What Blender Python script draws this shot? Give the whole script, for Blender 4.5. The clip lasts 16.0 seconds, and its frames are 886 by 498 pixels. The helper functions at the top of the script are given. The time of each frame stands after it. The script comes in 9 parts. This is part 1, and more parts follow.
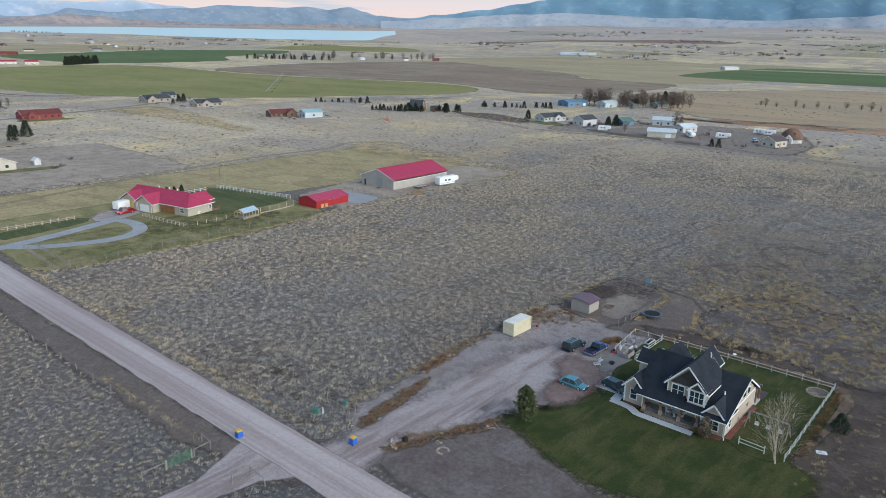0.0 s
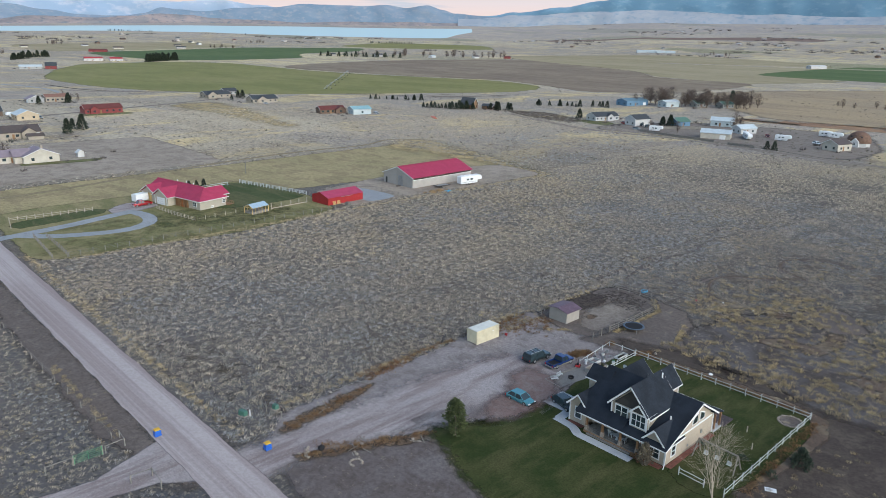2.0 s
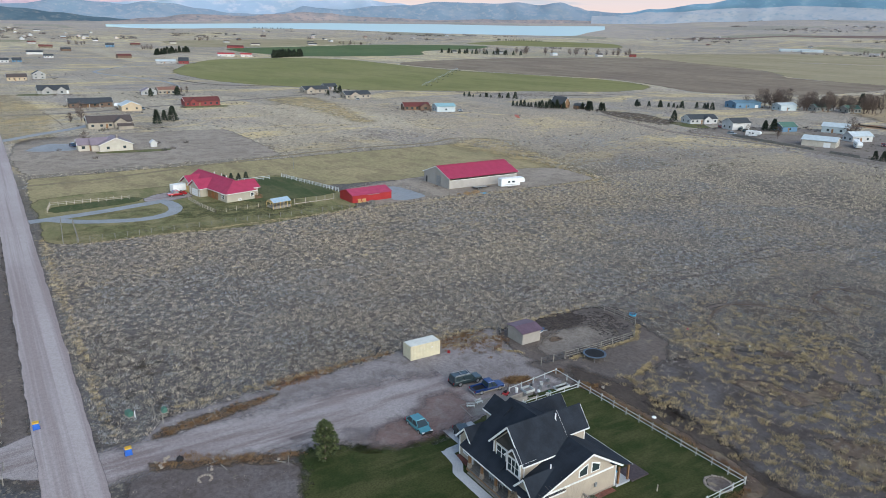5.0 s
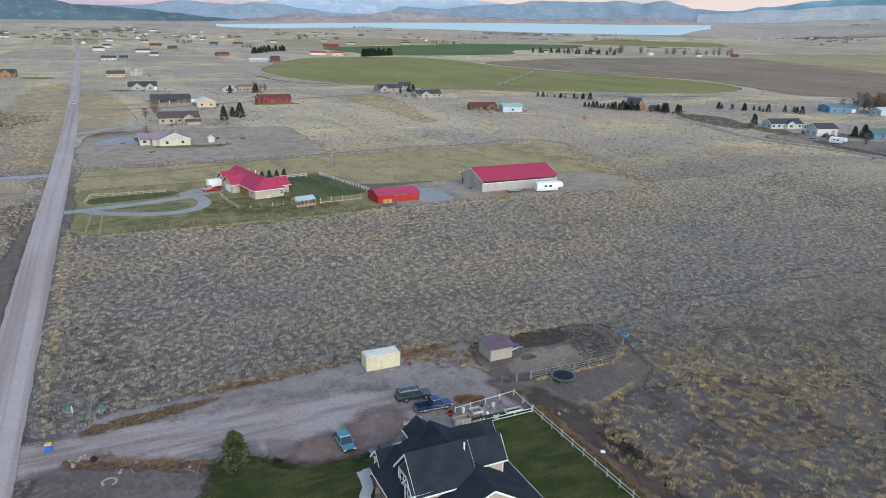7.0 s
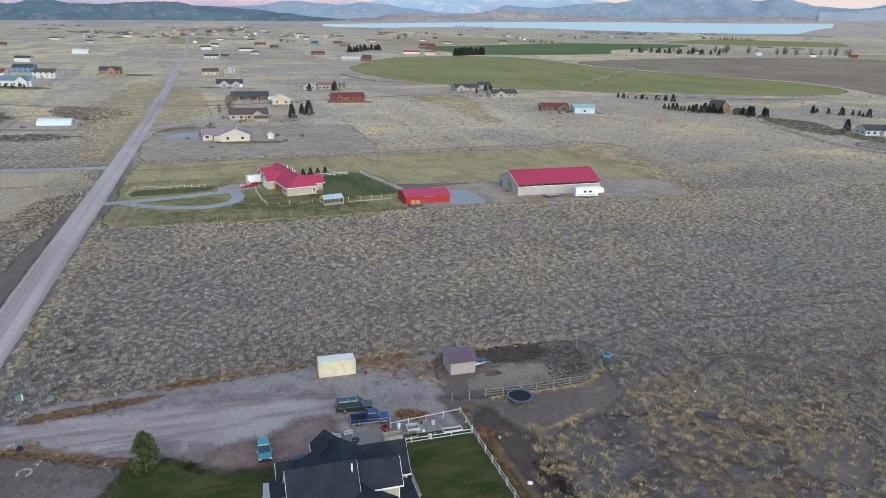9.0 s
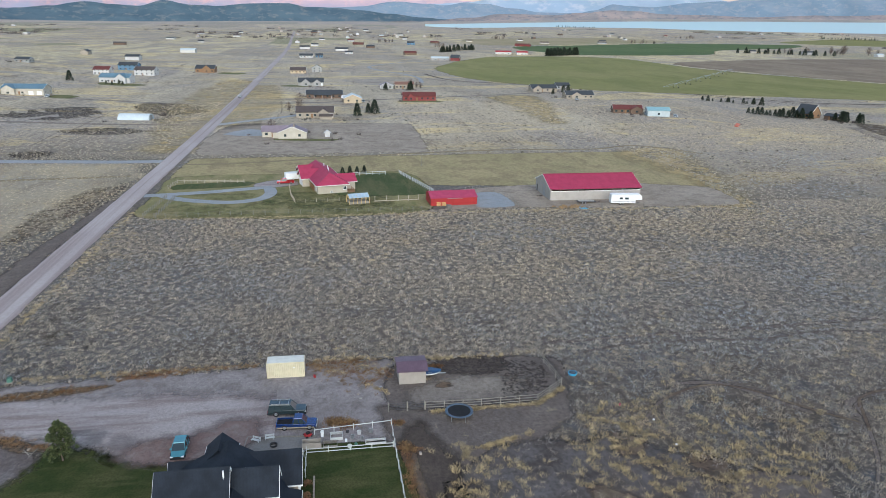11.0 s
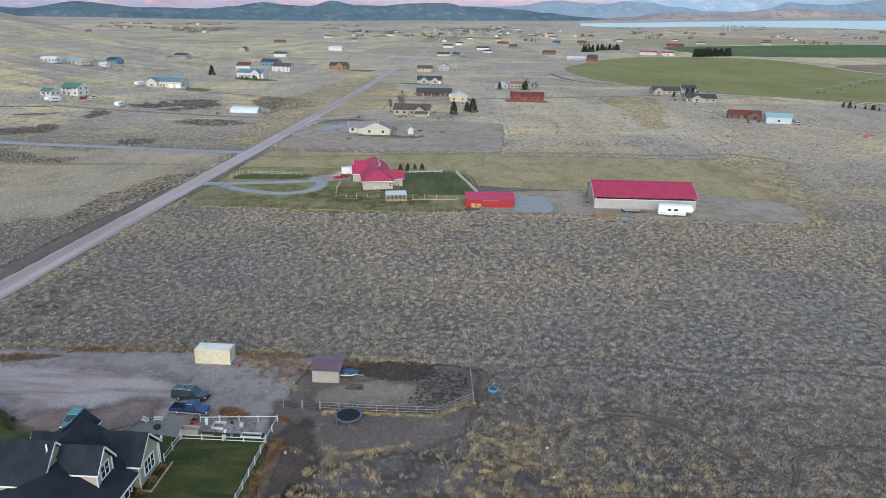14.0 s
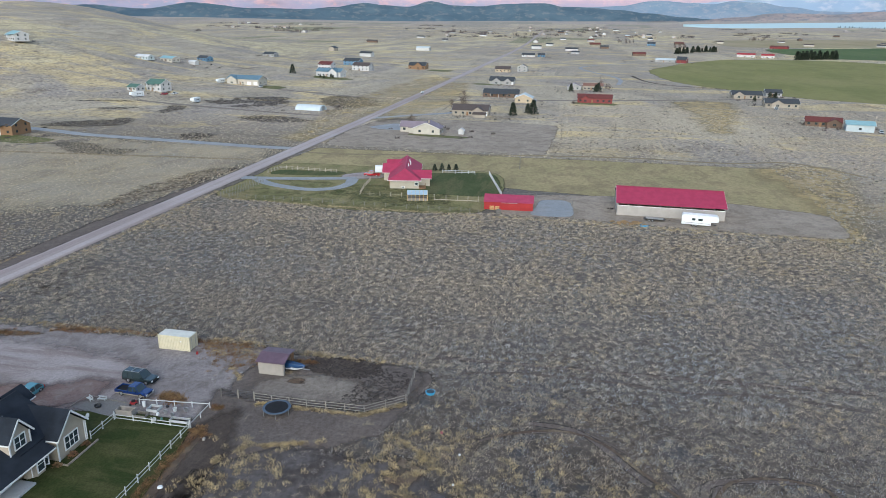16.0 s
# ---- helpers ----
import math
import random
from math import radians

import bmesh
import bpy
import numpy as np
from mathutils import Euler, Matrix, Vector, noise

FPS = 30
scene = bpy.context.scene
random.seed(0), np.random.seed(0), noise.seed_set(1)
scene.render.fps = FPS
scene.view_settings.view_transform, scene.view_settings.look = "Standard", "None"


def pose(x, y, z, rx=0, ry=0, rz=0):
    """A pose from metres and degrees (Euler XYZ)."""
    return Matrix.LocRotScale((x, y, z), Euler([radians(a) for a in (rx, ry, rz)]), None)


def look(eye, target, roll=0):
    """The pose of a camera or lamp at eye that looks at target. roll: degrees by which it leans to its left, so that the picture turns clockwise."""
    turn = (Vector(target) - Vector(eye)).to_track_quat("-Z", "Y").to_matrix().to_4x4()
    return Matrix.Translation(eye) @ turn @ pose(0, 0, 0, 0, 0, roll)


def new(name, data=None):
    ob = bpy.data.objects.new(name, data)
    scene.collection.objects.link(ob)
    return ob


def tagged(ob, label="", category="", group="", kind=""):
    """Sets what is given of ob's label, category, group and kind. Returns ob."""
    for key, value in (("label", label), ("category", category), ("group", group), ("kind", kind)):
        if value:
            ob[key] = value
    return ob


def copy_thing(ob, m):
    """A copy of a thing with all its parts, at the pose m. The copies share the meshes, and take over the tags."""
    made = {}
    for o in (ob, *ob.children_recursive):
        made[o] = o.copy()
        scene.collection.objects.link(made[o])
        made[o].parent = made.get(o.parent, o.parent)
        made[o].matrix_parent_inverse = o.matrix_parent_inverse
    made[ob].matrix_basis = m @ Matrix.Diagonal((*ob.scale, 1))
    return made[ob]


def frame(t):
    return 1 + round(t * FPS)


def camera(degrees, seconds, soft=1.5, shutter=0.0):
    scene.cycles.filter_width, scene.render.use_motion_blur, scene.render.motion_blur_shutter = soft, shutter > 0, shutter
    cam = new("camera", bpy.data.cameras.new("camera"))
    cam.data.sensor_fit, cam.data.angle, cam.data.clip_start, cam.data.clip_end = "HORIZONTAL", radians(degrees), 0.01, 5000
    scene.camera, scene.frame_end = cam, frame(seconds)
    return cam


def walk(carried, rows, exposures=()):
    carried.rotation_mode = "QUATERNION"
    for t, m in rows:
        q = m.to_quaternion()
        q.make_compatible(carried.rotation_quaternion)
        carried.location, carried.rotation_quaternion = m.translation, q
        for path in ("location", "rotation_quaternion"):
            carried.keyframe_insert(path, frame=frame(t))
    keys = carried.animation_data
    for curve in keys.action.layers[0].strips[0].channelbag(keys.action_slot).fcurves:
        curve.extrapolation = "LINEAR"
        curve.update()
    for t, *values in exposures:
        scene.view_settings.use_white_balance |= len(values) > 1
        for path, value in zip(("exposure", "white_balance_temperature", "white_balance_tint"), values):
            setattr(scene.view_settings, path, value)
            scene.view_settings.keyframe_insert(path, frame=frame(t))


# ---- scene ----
cam = camera(64.0, 16.0, soft=0.55)
METRES, EYE, TILT, LEAN, TURN = 169.42, 51.0, 0.0, 0.0, 39.9
ROWS = [
    (0.0, 0.0, 0.0, 0.0, 0.39, -16.6, -1.31),
    (0.5, 0.0273, 0.0066, -0.0003, 1.93, -16.65, -1.31),
    (1.0, 0.0549, 0.0145, -0.0006, 3.33, -16.72, -1.29),
    (1.5, 0.083, 0.0233, -0.0009, 4.92, -16.8, -1.26),
    (2.0, 0.1115, 0.0334, -0.0009, 6.59, -16.89, -1.23),
    (2.5, 0.1402, 0.0449, -0.001, 8.31, -16.97, -1.23),
    (3.0, 0.1686, 0.0575, -0.001, 10.03, -17.03, -1.23),
    (3.5, 0.1967, 0.0711, -0.0009, 11.74, -17.1, -1.23),
    (4.0, 0.2241, 0.0856, -0.001, 13.46, -17.16, -1.23),
    (6.5, 0.3534, 0.172, -0.0004, 22.87, -17.46, -1.17),
    (7.0, 0.3775, 0.1914, -0.0002, 24.87, -17.5, -1.13),
    (7.5, 0.4013, 0.2115, -0.0001, 26.89, -17.55, -1.08),
    (8.0, 0.4247, 0.2322, 0.0001, 28.92, -17.61, -1.04),
    (8.5, 0.4475, 0.2535, 0.0002, 30.94, -17.65, -1.02),
    (9.0, 0.4702, 0.2755, 0.0001, 33.0, -17.69, -0.97),
    (11.5, 0.5776, 0.3935, 0.0, 43.19, -17.84, -0.79),
    (12.0, 0.5984, 0.4187, 0.0001, 45.27, -17.88, -0.77),
    (12.5, 0.6186, 0.4444, 0.0002, 47.36, -17.91, -0.76),
    (13.0, 0.6383, 0.4703, 0.0003, 49.43, -17.95, -0.75),
    (13.5, 0.6575, 0.4964, 0.0005, 51.51, -17.98, -0.75),
    (14.0, 0.6758, 0.5226, 0.0007, 53.53, -18.02, -0.75),
    (14.5, 0.6934, 0.5491, 0.0011, 55.42, -18.04, -0.76),
    (15.0, 0.7104, 0.5758, 0.0014, 57.39, -18.05, -0.76),
    (15.5, 0.7265, 0.6027, 0.0019, 59.35, -18.08, -0.77),
    (16.0, 0.7417, 0.6296, 0.0024, 61.3, -18.09, -0.8),
]
walk(cam, [(t, pose(0, 0, EYE, TILT, LEAN, TURN) @ pose(METRES * x, METRES * y, METRES * z, 90 + pitch, roll, yaw)) for t, x, y, z, yaw, pitch, roll in ROWS], [(0.0, 0.99, 6480, 9), (16.0, 1.01, 6480, 9)])

# ---- light: dusk under a pale, even sky ----
world = bpy.data.worlds.new("world")
scene.world = world
world.use_nodes = True
wn, wl = world.node_tree.nodes, world.node_tree.links
sky = wn.new("ShaderNodeTexSky")
sky.sky_type, sky.sun_disc = "NISHITA", False
SUN_BEARING = -90.0
SUN_UP = 27.0
sky.sun_elevation, sky.sun_rotation = radians(SUN_UP), radians(-SUN_BEARING)
sky.air_density, sky.dust_density, sky.ozone_density = 1.0, 0.6, 1.0
wn["Background"].inputs["Strength"].default_value = 0.122
wl.new(sky.outputs[0], wn["Background"].inputs["Color"])
sun_lamp = bpy.data.lights.new("sun", "SUN")
sun_lamp.energy, sun_lamp.angle, sun_lamp.color = 1.75, radians(70), (0.96, 0.95, 0.91)
sun = new("sun", sun_lamp)
sun.matrix_world = look((0, 0, 200), Vector((math.sin(radians(SUN_BEARING)), -math.cos(radians(SUN_BEARING)), -math.tan(radians(SUN_UP)))) + Vector((0, 0, 200)))
scene.view_settings.exposure = 1.0

# ---- materials ----
def nodes_of(name):
    m = bpy.data.materials.new(name)
    m.use_nodes = True
    t = m.node_tree
    return m, t, t.nodes, t.links, t.nodes["Principled BSDF"]


def col(c):
    return (c[0], c[1], c[2], 1.0)


def noise_node(n, l, vec, scale, detail=3.0, rough=0.55, dist=0.0):
    k = n.new("ShaderNodeTexNoise")
    k.inputs["Scale"].default_value, k.inputs["Detail"].default_value = scale, detail
    k.inputs["Roughness"].default_value, k.inputs["Distortion"].default_value = rough, dist
    l.new(vec, k.inputs["Vector"])
    return k.outputs["Fac"]


def ramp(n, l, fac, lo, hi):
    k = n.new("ShaderNodeMapRange")
    k.interpolation_type = "SMOOTHSTEP"
    l.new(fac, k.inputs["Value"])
    k.inputs["From Min"].default_value, k.inputs["From Max"].default_value = lo, hi
    return k.outputs["Result"]


def mix(n, l, fac, a, b, blend="MIX"):
    k = n.new("ShaderNodeMix")
    k.data_type, k.blend_type = "RGBA", blend
    for v, s in ((fac, k.inputs[0]), (a, k.inputs[6]), (b, k.inputs[7])):
        if isinstance(v, bpy.types.NodeSocket):
            l.new(v, s)
        elif isinstance(v, (int, float)):
            s.default_value = v
        else:
            s.default_value = col(v)
    return k.outputs[2]


def mathn(n, l, op, a, b):
    k = n.new("ShaderNodeMath")
    k.operation = op
    for v, s in ((a, k.inputs[0]), (b, k.inputs[1])):
        if isinstance(v, bpy.types.NodeSocket):
            l.new(v, s)
        else:
            s.default_value = v
    return k.outputs[0]


def stretch(n, l, vec, sx, sy, sz=1.0, rz=0.0):
    k = n.new("ShaderNodeMapping")
    k.inputs["Scale"].default_value = (sx, sy, sz)
    k.inputs["Rotation"].default_value = (0, 0, radians(rz))
    l.new(vec, k.inputs["Vector"])
    return k.outputs[0]


def bump(n, l, b, height, strength, distance):
    k = n.new("ShaderNodeBump")
    k.inputs["Strength"].default_value, k.inputs["Distance"].default_value = strength, distance
    l.new(height, k.inputs["Height"])
    l.new(k.outputs[0], b.inputs["Normal"])


def plain(name, c, rough=0.7, var=0.12, scale=1.5, metal=0.0, rel=0.0, relscale=20.0, spec=0.3, each=0.0):
    """A painted, wooden or stony surface with variation at two scales; each: spread between one object and the next."""
    m, t, n, l, b = nodes_of(name)
    vec = n.new("ShaderNodeTexCoord").outputs["Object"]
    f1, f2 = noise_node(n, l, vec, scale, 4), noise_node(n, l, vec, scale * 9, 3)
    c1 = mix(n, l, ramp(n, l, f1, 0.3, 0.7), [v * (1 - var) for v in c], [min(1, v * (1 + var)) for v in c])
    c2 = mix(n, l, mathn(n, l, "MULTIPLY", ramp(n, l, f2, 0.4, 0.75), var * 1.5), c1, [v * 0.55 for v in c])
    if each:
        r = n.new("ShaderNodeObjectInfo").outputs["Random"]
        c2 = mix(n, l, mathn(n, l, "MULTIPLY", r, each), c2, [v * 0.4 for v in c])
    l.new(c2, b.inputs["Base Color"])
    b.inputs["Roughness"].default_value, b.inputs["Metallic"].default_value = rough, metal
    b.inputs["Specular IOR Level"].default_value = spec
    if rel:
        bump(n, l, b, noise_node(n, l, vec, relscale, 3), rel, 0.05)
    return m


def ridged(name, c, pitch, axis, rough=0.5, depth=0.4, var=0.1, metal=0.0, spec=0.3, width=0.18, dark=0.6):
    """Sheet metal ribs, lap siding or shingle courses: bands at a fixed pitch along one axis (0 x, 1 y, 2 z)."""
    m, t, n, l, b = nodes_of(name)
    tc = n.new("ShaderNodeTexCoord").outputs["Object"]
    s = n.new("ShaderNodeSeparateXYZ")
    l.new(tc, s.inputs[0])
    k = mathn(n, l, "FRACT", mathn(n, l, "MULTIPLY", s.outputs[axis], 1.0 / pitch), 0.0)
    line = ramp(n, l, k, width, 0.0)
    f1, f2 = noise_node(n, l, tc, 0.6, 4), noise_node(n, l, tc, 7.0, 3)
    c1 = mix(n, l, ramp(n, l, f1, 0.3, 0.7), [v * (1 - var) for v in c], [min(1, v * (1 + var)) for v in c])
    c1 = mix(n, l, mathn(n, l, "MULTIPLY", ramp(n, l, f2, 0.45, 0.75), var), c1, [v * 0.6 for v in c])
    l.new(mix(n, l, mathn(n, l, "MULTIPLY", line, 0.5), c1, [v * dark for v in c]), b.inputs["Base Color"])
    b.inputs["Roughness"].default_value, b.inputs["Metallic"].default_value = rough, metal
    b.inputs["Specular IOR Level"].default_value = spec
    bump(n, l, b, k, depth, 0.04)
    return m


def earth(name, c1, c2, c3, s1=0.05, s2=0.35, s3=3.0, amount3=0.5, rel=0.6, reldist=0.12, along=None, rag=0.0, fine=0.35, speck=None, speckscale=0.8, specklo=0.6, grit=0.45, soft=0.2):
    """Ground: two large tones, a third in patches, grain and relief in world metres. along: streaks (x scale, y scale).
    rag: size in 1/m of the raggedness by which its border gives way to what lies below."""
    m, t, n, l, b = nodes_of(name)
    pos = n.new("ShaderNodeNewGeometry").outputs["Position"]
    base = mix(n, l, ramp(n, l, noise_node(n, l, pos, s1, 4, 0.6), 0.38, 0.62), c1, c2)
    vec2 = stretch(n, l, pos, *along) if along else pos
    f2 = noise_node(n, l, vec2, s2, 4, 0.6, 0.3)
    base = mix(n, l, mathn(n, l, "MULTIPLY", ramp(n, l, f2, 0.45, 0.65), amount3), base, c3)
    f3 = noise_node(n, l, pos, s3, 4, 0.65)
    if speck:
        base = mix(n, l, ramp(n, l, noise_node(n, l, pos, speckscale, 3, 0.6), specklo, specklo + 0.1), base, speck)
    base = mix(n, l, mathn(n, l, "MULTIPLY", ramp(n, l, f3, 0.35, 0.7), fine), base, [v * 0.35 for v in c1])
    # clods and pebbles: small light and dark specks
    f5 = noise_node(n, l, pos, s3 * 3.1, 5, 0.8)
    base = mix(n, l, mathn(n, l, "MULTIPLY", ramp(n, l, f5, 0.53, 0.66), grit), base, [v * 0.3 for v in c2])
    base = mix(n, l, mathn(n, l, "MULTIPLY", ramp(n, l, f5, 0.46, 0.34), grit), base, [min(1, v * 1.55) for v in c1])
    l.new(base, b.inputs["Base Color"])
    b.inputs["Roughness"].default_value, b.inputs["Specular IOR Level"].default_value = 0.95, 0.1
    if rel:
        bump(n, l, b, f3, rel, reldist)
    if rag:
        a = n.new("ShaderNodeAttribute")
        a.attribute_name = "inner"
        f4 = noise_node(n, l, pos, rag, 4, 0.7)
        gate = ramp(n, l, mathn(n, l, "SUBTRACT", mathn(n, l, "MULTIPLY", a.outputs["Fac"], 1.0), f4), -0.05 - soft * 0.6, -0.05 + soft * 0.4)
        tr = n.new("ShaderNodeBsdfTransparent")
        mx = n.new("ShaderNodeMixShader")
        l.new(gate, mx.inputs[0])
        l.new(tr.outputs[0], mx.inputs[1])
        l.new(b.outputs[0], mx.inputs[2])
        l.new(mx.outputs[0], n["Material Output"].inputs["Surface"])
    return m


def foliage(name, tones, rough=0.8, scale=0.08, trans=0.0):
    """Leaves or blades: tone by place and from blade to blade."""
    m, t, n, l, b = nodes_of(name)
    pos = n.new("ShaderNodeNewGeometry")
    f = noise_node(n, l, pos.outputs["Position"], scale, 4, 0.65)
    g = noise_node(n, l, pos.outputs["Position"], scale * 9, 3, 0.6)
    c = mix(n, l, ramp(n, l, f, 0.4, 0.6), tones[0], tones[1])
    c = mix(n, l, ramp(n, l, g, 0.48, 0.66), c, tones[2])
    k = noise_node(n, l, pos.outputs["Position"], max(0.9, scale * 2), 2, 0.6)
    c = mix(n, l, mathn(n, l, "MULTIPLY", ramp(n, l, k, 0.6, 0.4), 0.6), c, [v * 0.3 for v in tones[1]])
    c = mix(n, l, mathn(n, l, "MULTIPLY", pos.outputs["Random Per Island"], 0.35), c, [v * 0.35 for v in tones[0]])
    l.new(c, b.inputs["Base Color"])
    b.inputs["Roughness"].default_value, b.inputs["Specular IOR Level"].default_value = rough, 0.15
    return m


def clear_glass(name, c=(0.03, 0.045, 0.05)):
    m, t, n, l, b = nodes_of(name)
    b.inputs["Base Color"].default_value = col(c)
    b.inputs["Roughness"].default_value, b.inputs["Specular IOR Level"].default_value = 0.06, 0.6
    return m


def prairie():
    """The open plain: sage and dry grass close by, a patchwork of pasture and stubble further out."""
    m, t, n, l, b = nodes_of("dry_prairie")
    pos = n.new("ShaderNodeNewGeometry").outputs["Position"]
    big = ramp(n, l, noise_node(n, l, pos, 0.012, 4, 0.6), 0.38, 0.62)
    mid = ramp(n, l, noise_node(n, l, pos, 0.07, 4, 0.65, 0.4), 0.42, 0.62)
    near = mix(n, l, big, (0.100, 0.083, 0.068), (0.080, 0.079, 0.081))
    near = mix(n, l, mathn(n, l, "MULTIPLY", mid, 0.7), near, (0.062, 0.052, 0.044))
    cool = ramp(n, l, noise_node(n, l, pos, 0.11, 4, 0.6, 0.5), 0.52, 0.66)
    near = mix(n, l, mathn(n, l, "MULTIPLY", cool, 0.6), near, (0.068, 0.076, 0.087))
    # ground colour lighter under the big field, kept darker east of the garden
    xyz = n.new("ShaderNodeSeparateXYZ")
    l.new(pos, xyz.inputs[0])
    north = mathn(n, l, "MULTIPLY", mathn(n, l, "MAXIMUM", mathn(n, l, "SUBTRACT", xyz.outputs[1], 170.0), 0.0), -0.9)
    field = ramp(n, l, mathn(n, l, "ADD", mathn(n, l, "ADD", xyz.outputs[0], north), mathn(n, l, "MULTIPLY", noise_node(n, l, pos, 0.04, 3), 40.0)), -20, -75)
    near = mix(n, l, mathn(n, l, "MULTIPLY", field, 0.4), near, (0.17, 0.15, 0.13))
    tuft = ramp(n, l, noise_node(n, l, pos, 1.4, 4, 0.7), 0.5, 0.62)
    near = mix(n, l, mathn(n, l, "MULTIPLY", tuft, 0.5), near, (0.30, 0.255, 0.185))
    # dark gaps between clumps, put into the ground colour
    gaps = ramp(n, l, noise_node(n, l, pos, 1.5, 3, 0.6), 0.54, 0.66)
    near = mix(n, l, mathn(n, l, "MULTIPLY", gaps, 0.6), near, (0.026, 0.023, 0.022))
    # fields far out, in long rectangles
    v = n.new("ShaderNodeTexVoronoi")
    v.distance = "CHEBYCHEV"
    v.inputs["Scale"].default_value, v.inputs["Randomness"].default_value = 1.0, 0.8
    l.new(stretch(n, l, pos, 0.0022, 0.0045, 0.0), v.inputs["Vector"])
    sep = n.new("ShaderNodeSeparateColor")
    l.new(v.outputs["Color"], sep.inputs[0])
    far = mix(n, l, ramp(n, l, sep.outputs[0], 0.35, 0.7), (0.43, 0.37, 0.275), (0.32, 0.28, 0.23))
    far = mix(n, l, ramp(n, l, sep.outputs[1], 0.66, 0.72), far, (0.57, 0.48, 0.29))
    zone = ramp(n, l, noise_node(n, l, stretch(n, l, pos, 0.6, 1.3), 0.011, 5, 0.65, 0.6), 0.46, 0.6)
    far = mix(n, l, mathn(n, l, "MULTIPLY", zone, 0.85), far, (0.29, 0.26, 0.235))
    gold = ramp(n, l, noise_node(n, l, stretch(n, l, pos, 1.4, 0.6), 0.016, 5, 0.7, 0.8), 0.51, 0.60)
    far = mix(n, l, mathn(n, l, "MULTIPLY", gold, 0.85), far, (0.60, 0.465, 0.235))
    streak = ramp(n, l, noise_node(n, l, stretch(n, l, pos, 0.004, 0.03), 1.0, 5, 0.65), 0.42, 0.62)
    far = mix(n, l, mathn(n, l, "MULTIPLY", streak, 0.5), far, (0.27, 0.23, 0.175))
    rows = ramp(n, l, noise_node(n, l, stretch(n, l, pos, 0.16, 0.012), 1.0, 4, 0.7), 0.56, 0.68)
    far = mix(n, l, mathn(n, l, "MULTIPLY", rows, 0.4), far, (0.20, 0.165, 0.125))
    blot = ramp(n, l, noise_node(n, l, pos, 0.03, 5, 0.7), 0.54, 0.68)
    far = mix(n, l, mathn(n, l, "MULTIPLY", blot, 0.6), far, (0.15, 0.12, 0.092))
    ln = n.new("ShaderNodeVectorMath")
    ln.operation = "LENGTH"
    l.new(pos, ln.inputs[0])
    green = mathn(n, l, "MULTIPLY", ramp(n, l, sep.outputs[2], 0.82, 0.86), ramp(n, l, ln.outputs["Value"], 1300, 1500))
    far = mix(n, l, green, far, (0.23, 0.22, 0.13))
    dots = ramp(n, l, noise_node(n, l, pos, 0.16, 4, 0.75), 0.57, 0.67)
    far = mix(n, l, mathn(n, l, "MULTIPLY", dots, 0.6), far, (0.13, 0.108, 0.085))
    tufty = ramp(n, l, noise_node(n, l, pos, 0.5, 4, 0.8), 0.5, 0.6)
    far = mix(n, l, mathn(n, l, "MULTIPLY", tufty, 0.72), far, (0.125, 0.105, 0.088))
    pale = ramp(n, l, noise_node(n, l, pos, 0.62, 4, 0.8), 0.52, 0.64)
    far = mix(n, l, mathn(n, l, "MULTIPLY", pale, 0.65), far, (0.66, 0.565, 0.40))
    lr = n.new("ShaderNodeVectorMath")
    lr.operation = "LENGTH"
    l.new(stretch(n, l, pos, 1.0, 0.72), lr.inputs[0])
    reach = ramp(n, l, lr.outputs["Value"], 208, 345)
    # ditches, tracks and stubble rows: thin dark and pale lines in long bands
    thin = ramp(n, l, noise_node(n, l, stretch(n, l, pos, 0.010, 0.17, 0.0, 7.0), 1.0, 5, 0.75, 0.8), 0.60, 0.66)
    far = mix(n, l, mathn(n, l, "MULTIPLY", thin, 0.55), far, (0.10, 0.08, 0.062))
    thin2 = ramp(n, l, noise_node(n, l, stretch(n, l, pos, 0.013, 0.20, 0.0, 78.0), 1.0, 5, 0.75, 0.8), 0.62, 0.67)
    far = mix(n, l, mathn(n, l, "MULTIPLY", thin2, 0.5), far, (0.56, 0.45, 0.27))
    # distance haze put into the colour: the plain greys from 2400 to 4300 m
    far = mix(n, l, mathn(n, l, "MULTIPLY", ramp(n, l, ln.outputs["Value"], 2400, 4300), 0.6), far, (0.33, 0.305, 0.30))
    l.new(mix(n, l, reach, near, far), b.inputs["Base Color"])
    b.inputs["Roughness"].default_value, b.inputs["Specular IOR Level"].default_value = 0.95, 0.1
    bump(n, l, b, noise_node(n, l, pos, 1.3, 4, 0.65), 0.8, 0.35)
    return m


